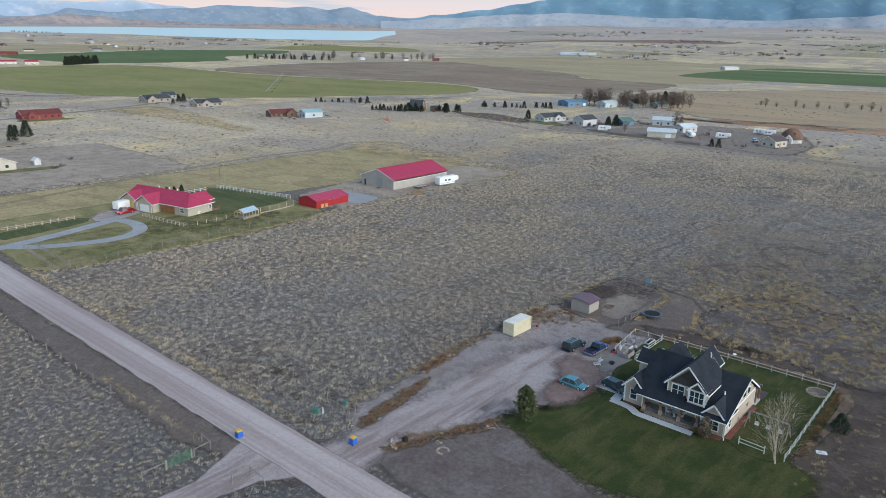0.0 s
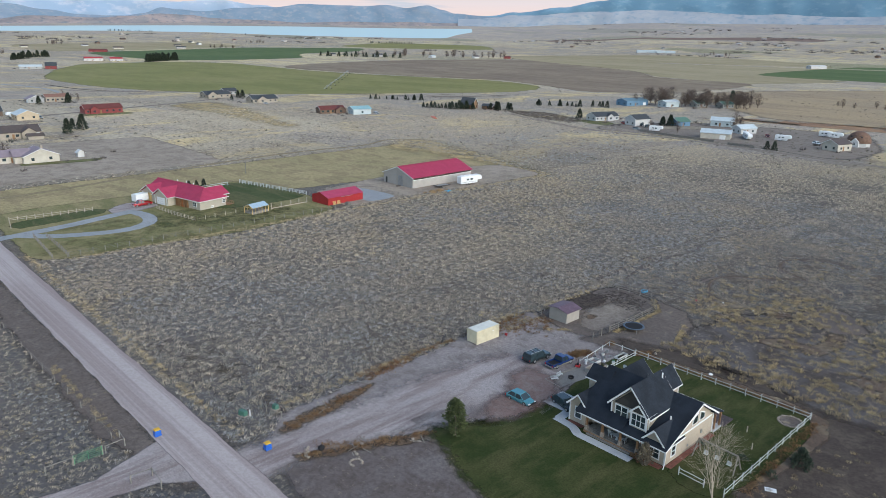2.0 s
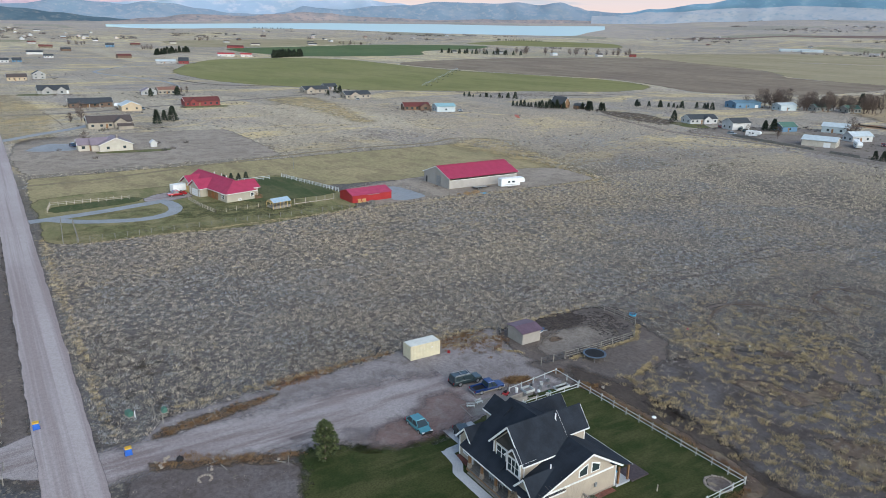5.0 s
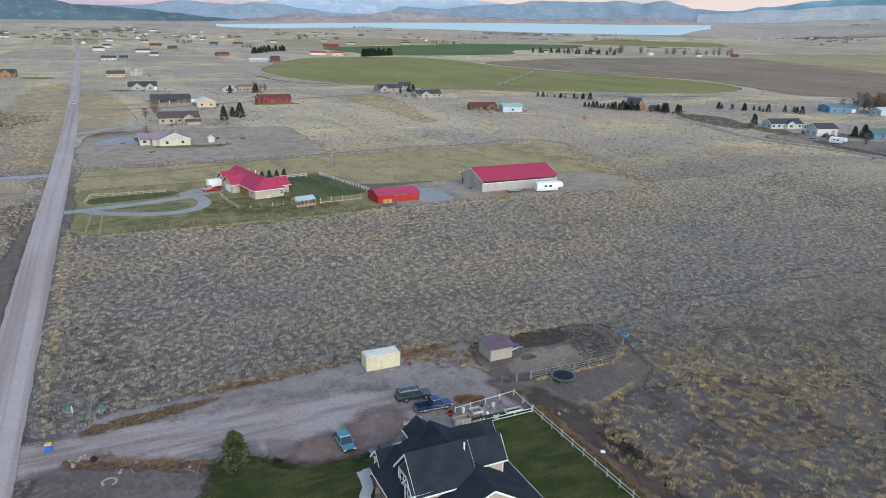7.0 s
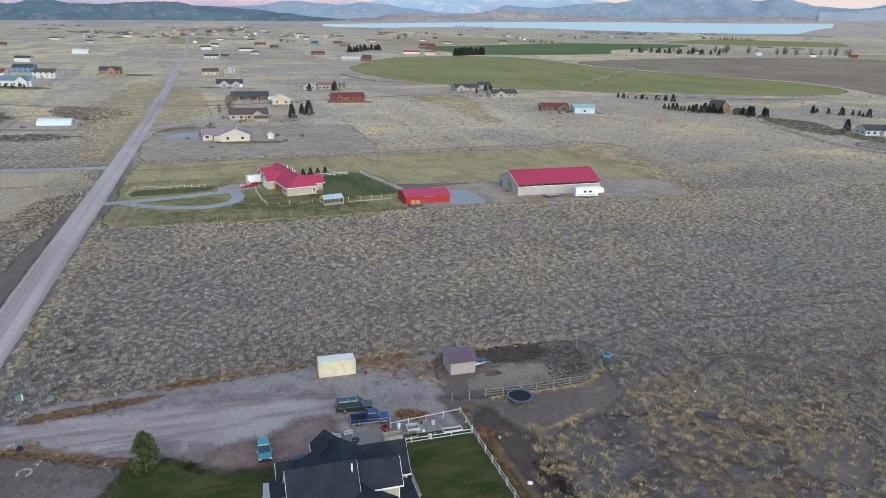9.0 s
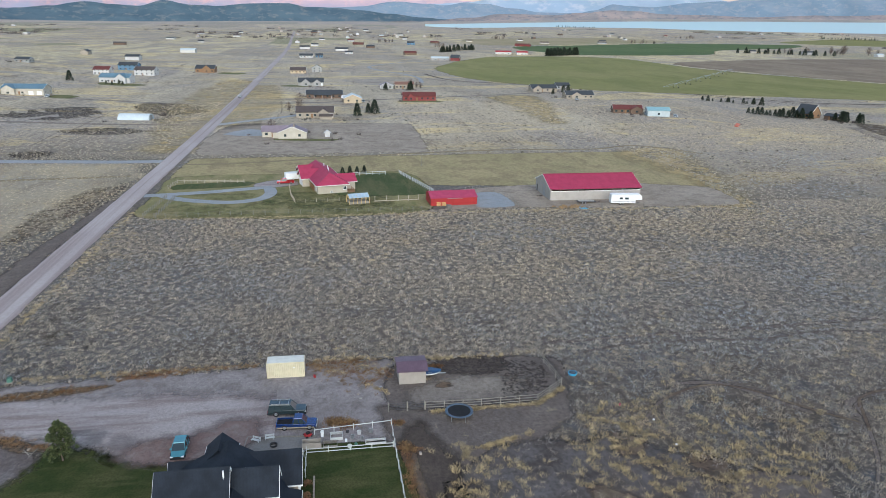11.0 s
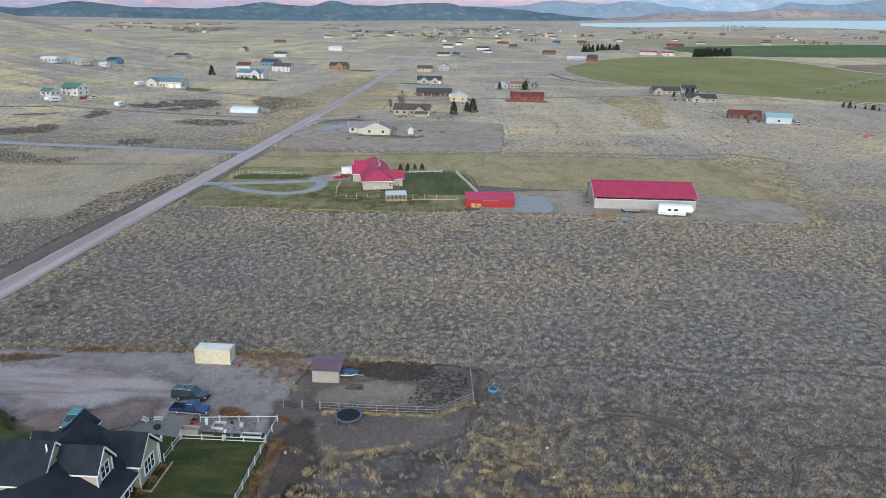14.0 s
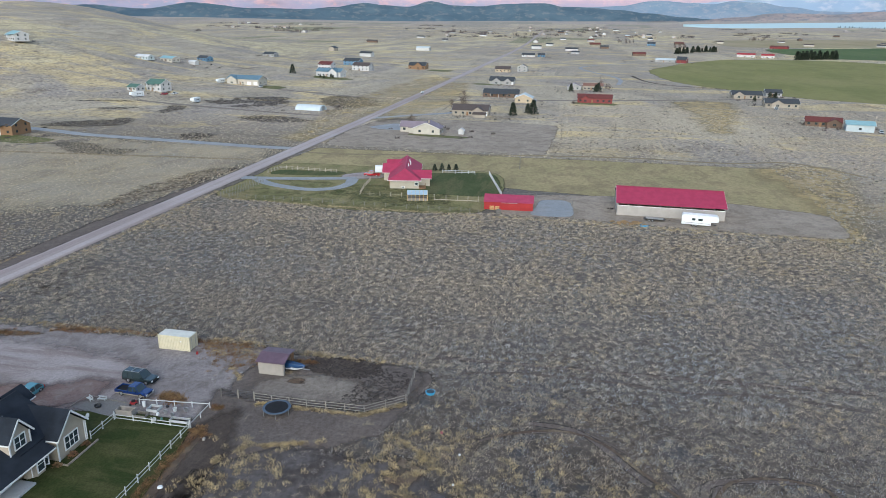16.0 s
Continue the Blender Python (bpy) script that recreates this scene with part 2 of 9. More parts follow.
M = {
    "prairie": prairie(),
    "road": earth("pink_gravel_road", (0.365, 0.315, 0.302), (0.41, 0.362, 0.348), (0.25, 0.20, 0.19), 0.03, 1.0, 2.5, 0.75, 0.3, 0.05, (0.006, 0.6), 0.13, 0.25, grit=0.22),
    "drive": earth("gravel_drive", (0.35, 0.312, 0.30), (0.285, 0.246, 0.236), (0.19, 0.142, 0.133), 0.08, 0.7, 2.2, 0.75, 0.35, 0.05, (0.8, 0.09), 0.35, 0.35, soft=0.75),
    "redgravel": earth("red_gravel", (0.165, 0.11, 0.098), (0.20, 0.145, 0.13), (0.24, 0.205, 0.19), 0.15, 0.5, 2.5, 0.6, 0.3, 0.05, None, 0.3, 0.35, soft=0.75),
    "dirt": earth("bare_dirt", (0.145, 0.118, 0.102), (0.118, 0.10, 0.09), (0.18, 0.152, 0.133), 0.06, 0.3, 1.6, 0.6, 0.5, 0.08, None, 0.3, 0.5, (0.26, 0.215, 0.15), 0.6, 0.62, soft=0.75),
    "yard": earth("greyish_yard_dirt", (0.285, 0.255, 0.245), (0.24, 0.212, 0.203), (0.13, 0.106, 0.096), 0.08, 0.28, 1.8, 0.7, 0.5, 0.08, None, 0.3, 0.5, (0.27, 0.235, 0.18), 0.9, 0.64, soft=0.75),
    "lot": earth("grey_lot_dirt", (0.345, 0.292, 0.235), (0.29, 0.243, 0.194), (0.19, 0.155, 0.122), 0.05, 0.2, 1.0, 0.6, 0.4, 0.06, None, 0.2, 0.4, soft=0.3),
    "dust": earth("pale_dust", (0.245, 0.21, 0.175), (0.205, 0.175, 0.15), (0.16, 0.13, 0.11), 0.06, 0.25, 1.4, 0.65, 0.4, 0.06, None, 0.25, 0.5, soft=0.75),
    "dark": earth("dark_soil", (0.046, 0.036, 0.031), (0.068, 0.054, 0.045), (0.12, 0.097, 0.078), 0.08, 0.5, 2.0, 0.6, 0.6, 0.1, None, 0.8, 0.4, soft=0.4),
    "browndirt": earth("brown_weedy_dirt", (0.078, 0.062, 0.052), (0.060, 0.048, 0.041), (0.115, 0.094, 0.076), 0.08, 0.3, 1.6, 0.6, 0.6, 0.1, None, 0.3, 0.5, (0.22, 0.18, 0.13), 0.8, 0.63, soft=0.75),
    "manure": earth("trodden_manure", (0.055, 0.044, 0.038), (0.078, 0.062, 0.053), (0.12, 0.098, 0.08), 0.2, 0.6, 2.4, 0.6, 0.9, 0.2, None, 1.3, 0.5, soft=0.25),
    "scrub": earth("dark_scrub", (0.10, 0.072, 0.055), (0.14, 0.105, 0.08), (0.24, 0.195, 0.13), 0.08, 0.2, 1.0, 0.6, 0.8, 0.3, None, 0.3, 0.45, soft=0.4),
    "marsh": earth("willow_marsh", (0.19, 0.125, 0.105), (0.22, 0.16, 0.13), (0.14, 0.10, 0.09), 0.004, 0.02, 0.1, 0.6, 0.3, 0.3, None, 0.01, 0.3, grit=0.15),
    "lawn": earth("mown_lawn", (0.031, 0.045, 0.013), (0.054, 0.061, 0.021), (0.09, 0.084, 0.036), 0.22, 0.5, 4.0, 0.6, 0.4, 0.05, (1.0, 0.25), 0.8, 0.45, grit=0.22, soft=0.4),
    "pasture": earth("thin_pasture", (0.36, 0.295, 0.16), (0.30, 0.255, 0.135), (0.20, 0.155, 0.095), 0.06, 0.14, 0.7, 0.65, 0.5, 0.08, (0.6, 1.0), 0.3, 0.45, soft=0.3),
    "deepgreen": earth("dark_green_lawn", (0.058, 0.078, 0.030), (0.085, 0.10, 0.042), (0.15, 0.135, 0.07), 0.10, 0.16, 1.4, 0.6, 0.5, 0.06, (0.25, 1.4), 0.25, 0.45, soft=0.5),
    "olive": earth("patchy_olive_grass", (0.27, 0.23, 0.12), (0.20, 0.185, 0.085), (0.105, 0.12, 0.046), 0.09, 0.13, 1.4, 0.6, 0.5, 0.06, (0.5, 1.2), 0.25, 0.45, soft=0.5),
    "goldgrass": earth("golden_straw", (0.52, 0.40, 0.20), (0.44, 0.345, 0.19), (0.30, 0.235, 0.14), 0.05, 0.15, 0.8, 0.6, 0.5, 0.08, None, 0.12, 0.4, soft=0.9),
    "greens": earth("green_grass", (0.105, 0.118, 0.046), (0.145, 0.145, 0.06), (0.24, 0.20, 0.11), 0.12, 0.22, 1.4, 0.6, 0.5, 0.06, None, 0.25, 0.45, soft=0.75),
    "tan": earth("tan_grass", (0.27, 0.215, 0.13), (0.23, 0.19, 0.12), (0.18, 0.15, 0.105), 0.03, 0.18, 1.2, 0.5, 0.5, 0.08, None, 0.3, 0.35, soft=0.75),
    "westgrass": earth("pale_dry_grass", (0.36, 0.305, 0.215), (0.31, 0.275, 0.215), (0.20, 0.17, 0.13), 0.03, 0.10, 1.2, 0.6, 0.5, 0.08, (0.5, 1.0), 0.1, 0.35, soft=0.9),
    "rustgrass": earth("rusty_grass_band", (0.30, 0.175, 0.105), (0.36, 0.235, 0.135), (0.22, 0.135, 0.09), 0.01, 0.05, 0.4, 0.6, 0.4, 0.2, (0.3, 1.2), 0.05, 0.3, soft=0.6),
    "stubbletan": earth("tan_hay_stubble", (0.36, 0.275, 0.17), (0.31, 0.245, 0.165), (0.25, 0.19, 0.13), 0.008, 0.04, 0.3, 0.6, 0.4, 0.2, (0.25, 1.2), 0.05, 0.3, soft=0.6),
    "hay": earth("green_hay_field", (0.20, 0.195, 0.072), (0.225, 0.21, 0.085), (0.14, 0.148, 0.053), 0.006, 0.025, 0.12, 0.55, 0.3, 0.2, (0.4, 1.0), 0.03, 0.2, grit=0.15),
    "plough": earth("ploughed_field", (0.215, 0.165, 0.12), (0.265, 0.215, 0.15), (0.155, 0.115, 0.085), 0.006, 0.03, 0.12, 0.6, 0.3, 0.2, (0.35, 1.3), 0.03, 0.3, grit=0.15),
    "stubble": earth("stubble_field", (0.30, 0.25, 0.15), (0.34, 0.285, 0.18), (0.24, 0.21, 0.115), 0.005, 0.02, 0.12, 0.55, 0.3, 0.2, (0.3, 1.0), 0.03, 0.25, grit=0.15),
    "winter": earth("winter_green_field", (0.075, 0.115, 0.045), (0.09, 0.13, 0.05), (0.13, 0.15, 0.065), 0.006, 0.03, 0.12, 0.5, 0.2, 0.2, (0.3, 1.0), 0.03, 0.2, grit=0.15),
    "weeds": earth("rusty_weeds", (0.13, 0.09, 0.062), (0.19, 0.14, 0.095), (0.075, 0.056, 0.046), 0.25, 0.7, 2.5, 0.65, 0.9, 0.3, None, 0.7, 0.5, soft=0.4),
    "waste": earth("weedy_waste", (0.098, 0.083, 0.076), (0.13, 0.121, 0.119), (0.048, 0.037, 0.031), 0.07, 0.22, 1.4, 0.65, 0.7, 0.12, None, 0.25, 0.5, (0.20, 0.17, 0.13), 0.9, 0.64, soft=0.75),
    "southlot": earth("mauve_weedy_dirt", (0.135, 0.112, 0.104), (0.17, 0.15, 0.146), (0.085, 0.066, 0.058), 0.07, 0.22, 1.4, 0.6, 0.6, 0.1, None, 0.25, 0.5, (0.21, 0.18, 0.145), 0.9, 0.64, soft=0.75),
    "blue_gravel": earth("grey_gravel", (0.27, 0.29, 0.305), (0.31, 0.325, 0.335), (0.22, 0.225, 0.225), 0.08, 0.4, 4.0, 0.5, 0.3, 0.04, None, 0.5, 0.25),
    "patio_gravel": earth("patio_gravel", (0.20, 0.19, 0.175), (0.23, 0.215, 0.2), (0.16, 0.15, 0.14), 0.2, 0.8, 6.0, 0.5, 0.3, 0.03, None, 0.0, 0.3),
    "mulch": earth("red_mulch", (0.17, 0.07, 0.055), (0.21, 0.09, 0.07), (0.10, 0.05, 0.04), 0.4, 1.2, 6.0, 0.5, 0.6, 0.05, None, 0.0, 0.4),
    "concrete": earth("concrete_path", (0.38, 0.395, 0.405), (0.42, 0.43, 0.435), (0.32, 0.325, 0.33), 0.2, 0.7, 5.0, 0.5, 0.2, 0.02, None, 0.0, 0.15, grit=0.22),
}
M.update({
    "shingle": ridged("dark_shingles", (0.017, 0.022, 0.030), 0.14, 1, 0.85, 0.35, 0.25, spec=0.2, dark=0.5),
    "siding": ridged("taupe_siding", (0.40, 0.345, 0.275), 0.16, 2, 0.6, 0.5, 0.06, dark=0.65),
    "shake": ridged("dark_brown_shakes", (0.055, 0.05, 0.045), 0.2, 2, 0.8, 0.5, 0.2),
    "trim": plain("white_trim", (0.68, 0.69, 0.68), 0.5, 0.05),
    "vinyl": plain("white_vinyl", (0.45, 0.47, 0.46), 0.45, 0.06),
    "glass": clear_glass("window_glass"),
    "timber": plain("stained_timber", (0.22, 0.12, 0.06), 0.65, 0.2, 3.0),
    "door_wood": plain("orange_door", (0.32, 0.10, 0.03), 0.45, 0.15),
    "stone": plain("stacked_stone", (0.28, 0.24, 0.20), 0.9, 0.3, 4.0, rel=0.6),
    "redmetal": ridged("crimson_metal", (0.31, 0.040, 0.082), 0.3, 1, 0.65, 0.5, 0.08, spec=0.12, dark=0.7),
    "redpink": ridged("faded_red_metal", (0.34, 0.05, 0.10), 0.3, 1, 0.6, 0.5, 0.1, spec=0.15, dark=0.7),
    "redwall": ridged("red_metal_wall", (0.30, 0.022, 0.024), 0.3, 1, 0.5, 0.5, 0.08, dark=0.7),
    "barnwall": ridged("grey_metal_wall", (0.33, 0.31, 0.285), 0.3, 1, 0.55, 0.4, 0.06, dark=0.75),
    "cream": plain("cream_paint", (0.55, 0.50, 0.36), 0.5, 0.07, 1.0),
    "creamtop": plain("pale_roof_paint", (0.58, 0.58, 0.52), 0.5, 0.08, 1.0),
    "purple": ridged("faded_maroon_metal", (0.12, 0.078, 0.102), 0.25, 1, 0.5, 0.5, 0.15),
    "plywood": plain("weathered_plywood", (0.29, 0.265, 0.235), 0.85, 0.07, 1.0),
    "greywood": plain("weathered_wood", (0.22, 0.205, 0.18), 0.9, 0.25, 4.0, each=0.4),
    "yellowwood": plain("fresh_lumber", (0.52, 0.36, 0.15), 0.7, 0.12, 3.0),
    "steel": plain("grey_steel", (0.30, 0.31, 0.32), 0.45, 0.15, 3.0, metal=0.6),
    "darksteel": plain("dark_steel", (0.05, 0.05, 0.055), 0.6, 0.2, 3.0, metal=0.3),
    "rubber": plain("tyre_rubber", (0.018, 0.018, 0.02), 0.85, 0.15),
    "rim": plain("alloy_rim", (0.45, 0.46, 0.47), 0.35, 0.1, metal=0.8),
    "black": plain("black_plastic", (0.02, 0.02, 0.022), 0.7, 0.1, spec=0.1),
    "headlamp": plain("headlamp_lens", (0.6, 0.62, 0.65), 0.2, 0.05, spec=0.6),
    "taillamp": plain("tail_lamp_lens", (0.35, 0.02, 0.02), 0.25, 0.05, spec=0.6),
    "white": plain("white_paint", (0.66, 0.68, 0.68), 0.4, 0.05),
    "blueplastic": plain("blue_plastic", (0.02, 0.10, 0.42), 0.45, 0.1),
    "yellowlid": plain("yellow_lid", (0.62, 0.36, 0.03), 0.5, 0.1),
    "greenpaint": plain("utility_green", (0.06, 0.15, 0.115), 0.55, 0.12),
    "greengate": plain("green_gate_paint", (0.05, 0.22, 0.10), 0.5, 0.12),
    "poolblue": plain("bright_blue_plastic", (0.03, 0.30, 0.50), 0.4, 0.1),
    "bark": plain("bark", (0.15, 0.115, 0.09), 0.95, 0.25, 3.0, rel=0.6),
    "palebark": plain("pale_bark", (0.36, 0.31, 0.25), 0.95, 0.2, 2.0),
    "needles": foliage("pine_needles", [(0.075, 0.10, 0.045), (0.10, 0.125, 0.05), (0.14, 0.15, 0.06)], scale=1.2),
    "spruce": foliage("dark_spruce_needles", [(0.045, 0.062, 0.045), (0.055, 0.075, 0.05), (0.075, 0.092, 0.058)], scale=0.9),
    "twigs": foliage("bare_twigs", [(0.15, 0.115, 0.10), (0.19, 0.145, 0.12), (0.11, 0.085, 0.075)], scale=0.5),
    "sage": foliage("grey_sage_grass", [(0.50, 0.42, 0.325), (0.36, 0.375, 0.385), (0.58, 0.485, 0.355)], scale=0.035),
    "mat": foliage("matted_dry_grass", [(0.45, 0.385, 0.305), (0.29, 0.325, 0.36), (0.52, 0.44, 0.33)], scale=0.04),
    "sagedark": foliage("brown_sage_grass", [(0.40, 0.33, 0.255), (0.29, 0.28, 0.275), (0.48, 0.38, 0.26)], scale=0.05),
    "sagepale": foliage("pale_bunchgrass", [(0.56, 0.475, 0.355), (0.47, 0.42, 0.35), (0.64, 0.54, 0.38)], scale=0.05),
    "straw": foliage("straw_grass", [(0.50, 0.39, 0.22), (0.42, 0.345, 0.225), (0.55, 0.44, 0.25)], scale=0.1),
    "brush": foliage("sagebrush_leaves", [(0.17, 0.145, 0.11), (0.14, 0.135, 0.115), (0.24, 0.195, 0.13)], scale=0.02),
    "grove": foliage("far_grove_twigs", [(0.13, 0.11, 0.105), (0.16, 0.13, 0.12), (0.105, 0.11, 0.095)], scale=0.004),
    "settlement": foliage("far_pale_walls", [(0.6, 0.6, 0.58), (0.5, 0.47, 0.43), (0.35, 0.2, 0.16)], scale=0.02),
    "rust": foliage("rusty_weed_stems", [(0.24, 0.13, 0.07), (0.34, 0.22, 0.11), (0.12, 0.07, 0.05)], scale=0.3),
})

# ---- shape of the land ----
CX, CY = 14.0, 85.0
# height of the plain 3300 m and 4300 m out, by bearing (degrees from +y towards -x)
PLAIN = [(-180, 25, 40), (-40, 60, 130), (0, 85, 150), (12, 85, 150), (20, 75, 142), (31, 60, 138), (37, 42, 120), (42, 28, 100), (56, 27, 88), (66, 27, 80),
         (72, 28, 66), (78, 24, 54), (85, 20, 46), (92, 20, 40), (105, 19, 27), (121, 19, 34), (132, 22, 40), (180, 25, 40)]
# grassy hills: x, y, height, half lengths along and across, turn
HILLS = [(-1011, -627, 47, 190, 330, -53), (-955, -860, 45, 210, 330, -51), (-632, -459, 36, 235, 190, -43), (-420, -310, 30, 150, 120, -42)]


def bearing_table(table, a, k):
    for p, q in zip(table, table[1:]):
        if a <= q[0]:
            f = (a - p[0]) / (q[0] - p[0])
            f = f * f * (3 - 2 * f)
            return p[k] + (q[k] - p[k]) * f
    return table[-1][k]


def gz(x, y):
    r = math.hypot(x - CX, y - CY)
    z = 0.0
    if r > 1500:
        a = math.degrees(math.atan2(CX - x, y - CY))
        z1, z2 = bearing_table(PLAIN, a, 1), bearing_table(PLAIN, a, 2)
        f = min(1, (r - 1500) / 1800)
        z = z1 * f ** 1.5
        if r > 3300:
            z += (z2 - z1) * min(1.0, (r - 3300) / 1000)
    for hx, hy, h, ra, rb, turn in HILLS:
        c, s = math.cos(math.radians(turn)), math.sin(math.radians(turn))
        u, v = ((x - hx) * c + (y - hy) * s) / ra, ((y - hy) * c - (x - hx) * s) / rb
        d = u * u + v * v
        if d < 7:
            z += h * math.exp(-d)
    return z


# ---- builders ----
def link_mesh(name, verts, faces, material, smooth=False):
    me = bpy.data.meshes.new(name)
    me.from_pydata(verts, [], faces)
    me.materials.append(material)
    if smooth:
        me.polygons.foreach_set("use_smooth", [True] * len(me.polygons))
    return new(name, me)


def structure(ob, label, category="ground"):
    return tagged(ob, label, category, kind="structure")


def wobble(x, y, s, a):
    return a * noise.noise((x * s, y * s, 3.7)), a * noise.noise((x * s, y * s, 9.1))


def set_inner(ob, values):
    at = ob.data.attributes.new("inner", "FLOAT", "POINT")
    at.data.foreach_set("value", values)


def smooth_loop(pts, step):
    """A closed outline, rounded through its corners and cut into steps."""
    out, n = [], len(pts)
    for i in range(n):
        p0, p1, p2, p3 = (Vector(pts[(i + k) % n]) for k in (-1, 0, 1, 2))
        m = max(1, int((p2 - p1).length / step))
        for j in range(m):
            f = j / m
            q = 0.5 * ((2 * p1) + (p2 - p0) * f + (2 * p0 - 5 * p1 + 4 * p2 - p3) * f * f + (3 * p1 - p0 - 3 * p2 + p3) * f ** 3)
            lin = p1.lerp(p2, f)
            q = lin.lerp(q, 0.7)
            out.append((q.x, q.y))
    return out


from mathutils.geometry import tessellate_polygon

AREAS = []


def area(name, pts, material, dz, label, feather=1.5, step=3.0, rough=0.6, round_off=True, category="ground", most=1.3):
    """A patch of ground within an outline that can be seen whole from its middle, with a ragged border."""
    loop = smooth_loop(pts, step)
    if not round_off:
        loop = [tuple(Vector(pts[i]).lerp(Vector(pts[(i + 1) % len(pts)]), j / 8)) for i in range(len(pts)) for j in range(8)]
    loop = [(x + wobble(x, y, 0.5 / step, rough)[0], y + wobble(x, y, 0.5 / step, rough)[1]) for x, y in loop]
    AREAS.append((name, loop))
    if not round_off:
        ob = link_mesh(name, [(x, y, gz(x, y) + dz) for x, y in loop], [tuple(t) for t in tessellate_polygon([[Vector((x, y, 0)) for x, y in loop]])], material)
        return structure(ob, label, category)
    # a lattice over the outline; "inner" falls from the middle to the border and beyond
    P = np.array(loop)
    cell = step * 0.4
    x0, y0 = P.min(0) - cell - feather * 0.6
    x1, y1 = P.max(0) + cell + feather * 0.6
    nx, ny = int((x1 - x0) / cell) + 2, int((y1 - y0) / cell) + 2
    gx, gy = np.meshgrid(x0 + np.arange(nx) * cell, y0 + np.arange(ny) * cell, indexing="ij")
    fx, fy = gx.ravel(), gy.ravel()
    near, odd = np.full(fx.shape, 1e9), np.zeros(fx.shape, bool)
    for i in range(len(P)):
        (ax, ay), (bx, by) = P[i - 1], P[i]
        dx, dy = bx - ax, by - ay
        u = np.clip(((fx - ax) * dx + (fy - ay) * dy) / max(dx * dx + dy * dy, 1e-9), 0, 1)
        near = np.minimum(near, np.hypot(fx - ax - u * dx, fy - ay - u * dy))
        if ay != by:
            odd ^= ((ay > fy) != (by > fy)) & (fx < dx * (fy - ay) / dy + ax)
    depth = np.clip(0.45 + np.where(odd, near, -near) / feather, -0.3, most)
    keep = (depth > -0.28).reshape(nx, ny)
    cells = keep[:-1, :-1] | keep[1:, :-1] | keep[:-1, 1:] | keep[1:, 1:]
    ids = np.arange(nx * ny).reshape(nx, ny)
    quads = np.stack([ids[:-1, :-1], ids[1:, :-1], ids[1:, 1:], ids[:-1, 1:]], -1)[cells]
    used, flat = np.unique(quads, return_inverse=True)
    verts = [(fx[k], fy[k], gz(fx[k], fy[k]) + dz) for k in used]
    faces = flat.reshape(-1, 4).tolist()
    inner = depth[used].astype(np.float32)
    ob = link_mesh(name, verts, faces, material)
    set_inner(ob, inner)
    return structure(ob, label, category)


def strip(name, pts, width, material, dz, label, feather=0.6, step=6.0, crown=0.0, category="road", widths=None):
    """A road or track along a line of points."""
    line, ws = [], []
    for i in range(len(pts) - 1):
        p0, p1, p2, p3 = (Vector(pts[min(max(i + k, 0), len(pts) - 1)]) for k in (-1, 0, 1, 2))
        m = max(1, int((p2 - p1).length / step))
        for j in range(m + (i == len(pts) - 2)):
            f = j / m
            line.append(0.5 * ((2 * p1) + (p2 - p0) * f + (2 * p0 - 5 * p1 + 4 * p2 - p3) * f * f + (3 * p1 - p0 - 3 * p2 + p3) * f ** 3))
            ws.append(width if not widths else widths[i] + (widths[i + 1] - widths[i]) * f)
    verts, faces, inner, left, right = [], [], [], [], []
    for i, p in enumerate(line):
        d = (line[min(i + 1, len(line) - 1)] - line[max(i - 1, 0)]).normalized()
        s = Vector((-d.y, d.x))
        h = ws[i] / 2
        fe = min(feather, h * 0.7)
        for u, v, up in ((-h, 0.0, 0.0), (-h + fe, 1.0, 0.4), (0.0, 1.0, 1.0), (h - fe, 1.0, 0.4), (h, 0.0, 0.0)):
            w = 0.25 * feather * noise.noise((p.x * 0.3, p.y * 0.3, u)) if v == 0 else 0
            q = p + s * (u + w)
            verts.append((q.x, q.y, gz(q.x, q.y) + dz + crown * up))
            inner.append(v)
        left.append(tuple(p - s * h))
        right.append(tuple(p + s * h))
        if i:
            a = (i - 1) * 5
            faces += [(a + k, a + k + 5, a + k + 6, a + k + 1) for k in range(4)]
    AREAS.append((name, left + right[::-1]))
    ob = link_mesh(name, verts, faces, material)
    set_inner(ob, inner)
    return structure(ob, label, category)


def thing(name, x, y, rot=0.0, label="", category="", group="", z=None):
    ob = new(name)
    ob.empty_display_size = 0.5
    ob.matrix_basis = pose(x, y, gz(x, y) if z is None else z, 0, 0, rot)
    return tagged(ob, label, category, group)


def part(name, bm, material, parent, label="", smooth=False, world=False):
    """Links a bmesh as one mesh under a thing or a part; world: its coordinates are those of the place."""
    if world:
        o = parent.matrix_basis.translation if not parent.parent else parent.parent.matrix_basis.translation
        bmesh.ops.translate(bm, vec=-o, verts=bm.verts)
    bmesh.ops.recalc_face_normals(bm, faces=bm.faces)
    me = bpy.data.meshes.new(name)
    bm.to_mesh(me)
    bm.free()
    me.materials.append(material)
    if smooth:
        me.polygons.foreach_set("use_smooth", [True] * len(me.polygons))
    ob = new(name, me)
    ob.parent = parent
    if label:
        ob["label"] = label
    return ob


def again(ob, parent, m):
    """Another part on the same mesh, at the pose m under its parent."""
    o = bpy.data.objects.new(ob.name.split(".")[0], ob.data)
    scene.collection.objects.link(o)
    o.parent = parent
    o.matrix_basis = m
    if "label" in ob:
        o["label"] = ob["label"]
    return o


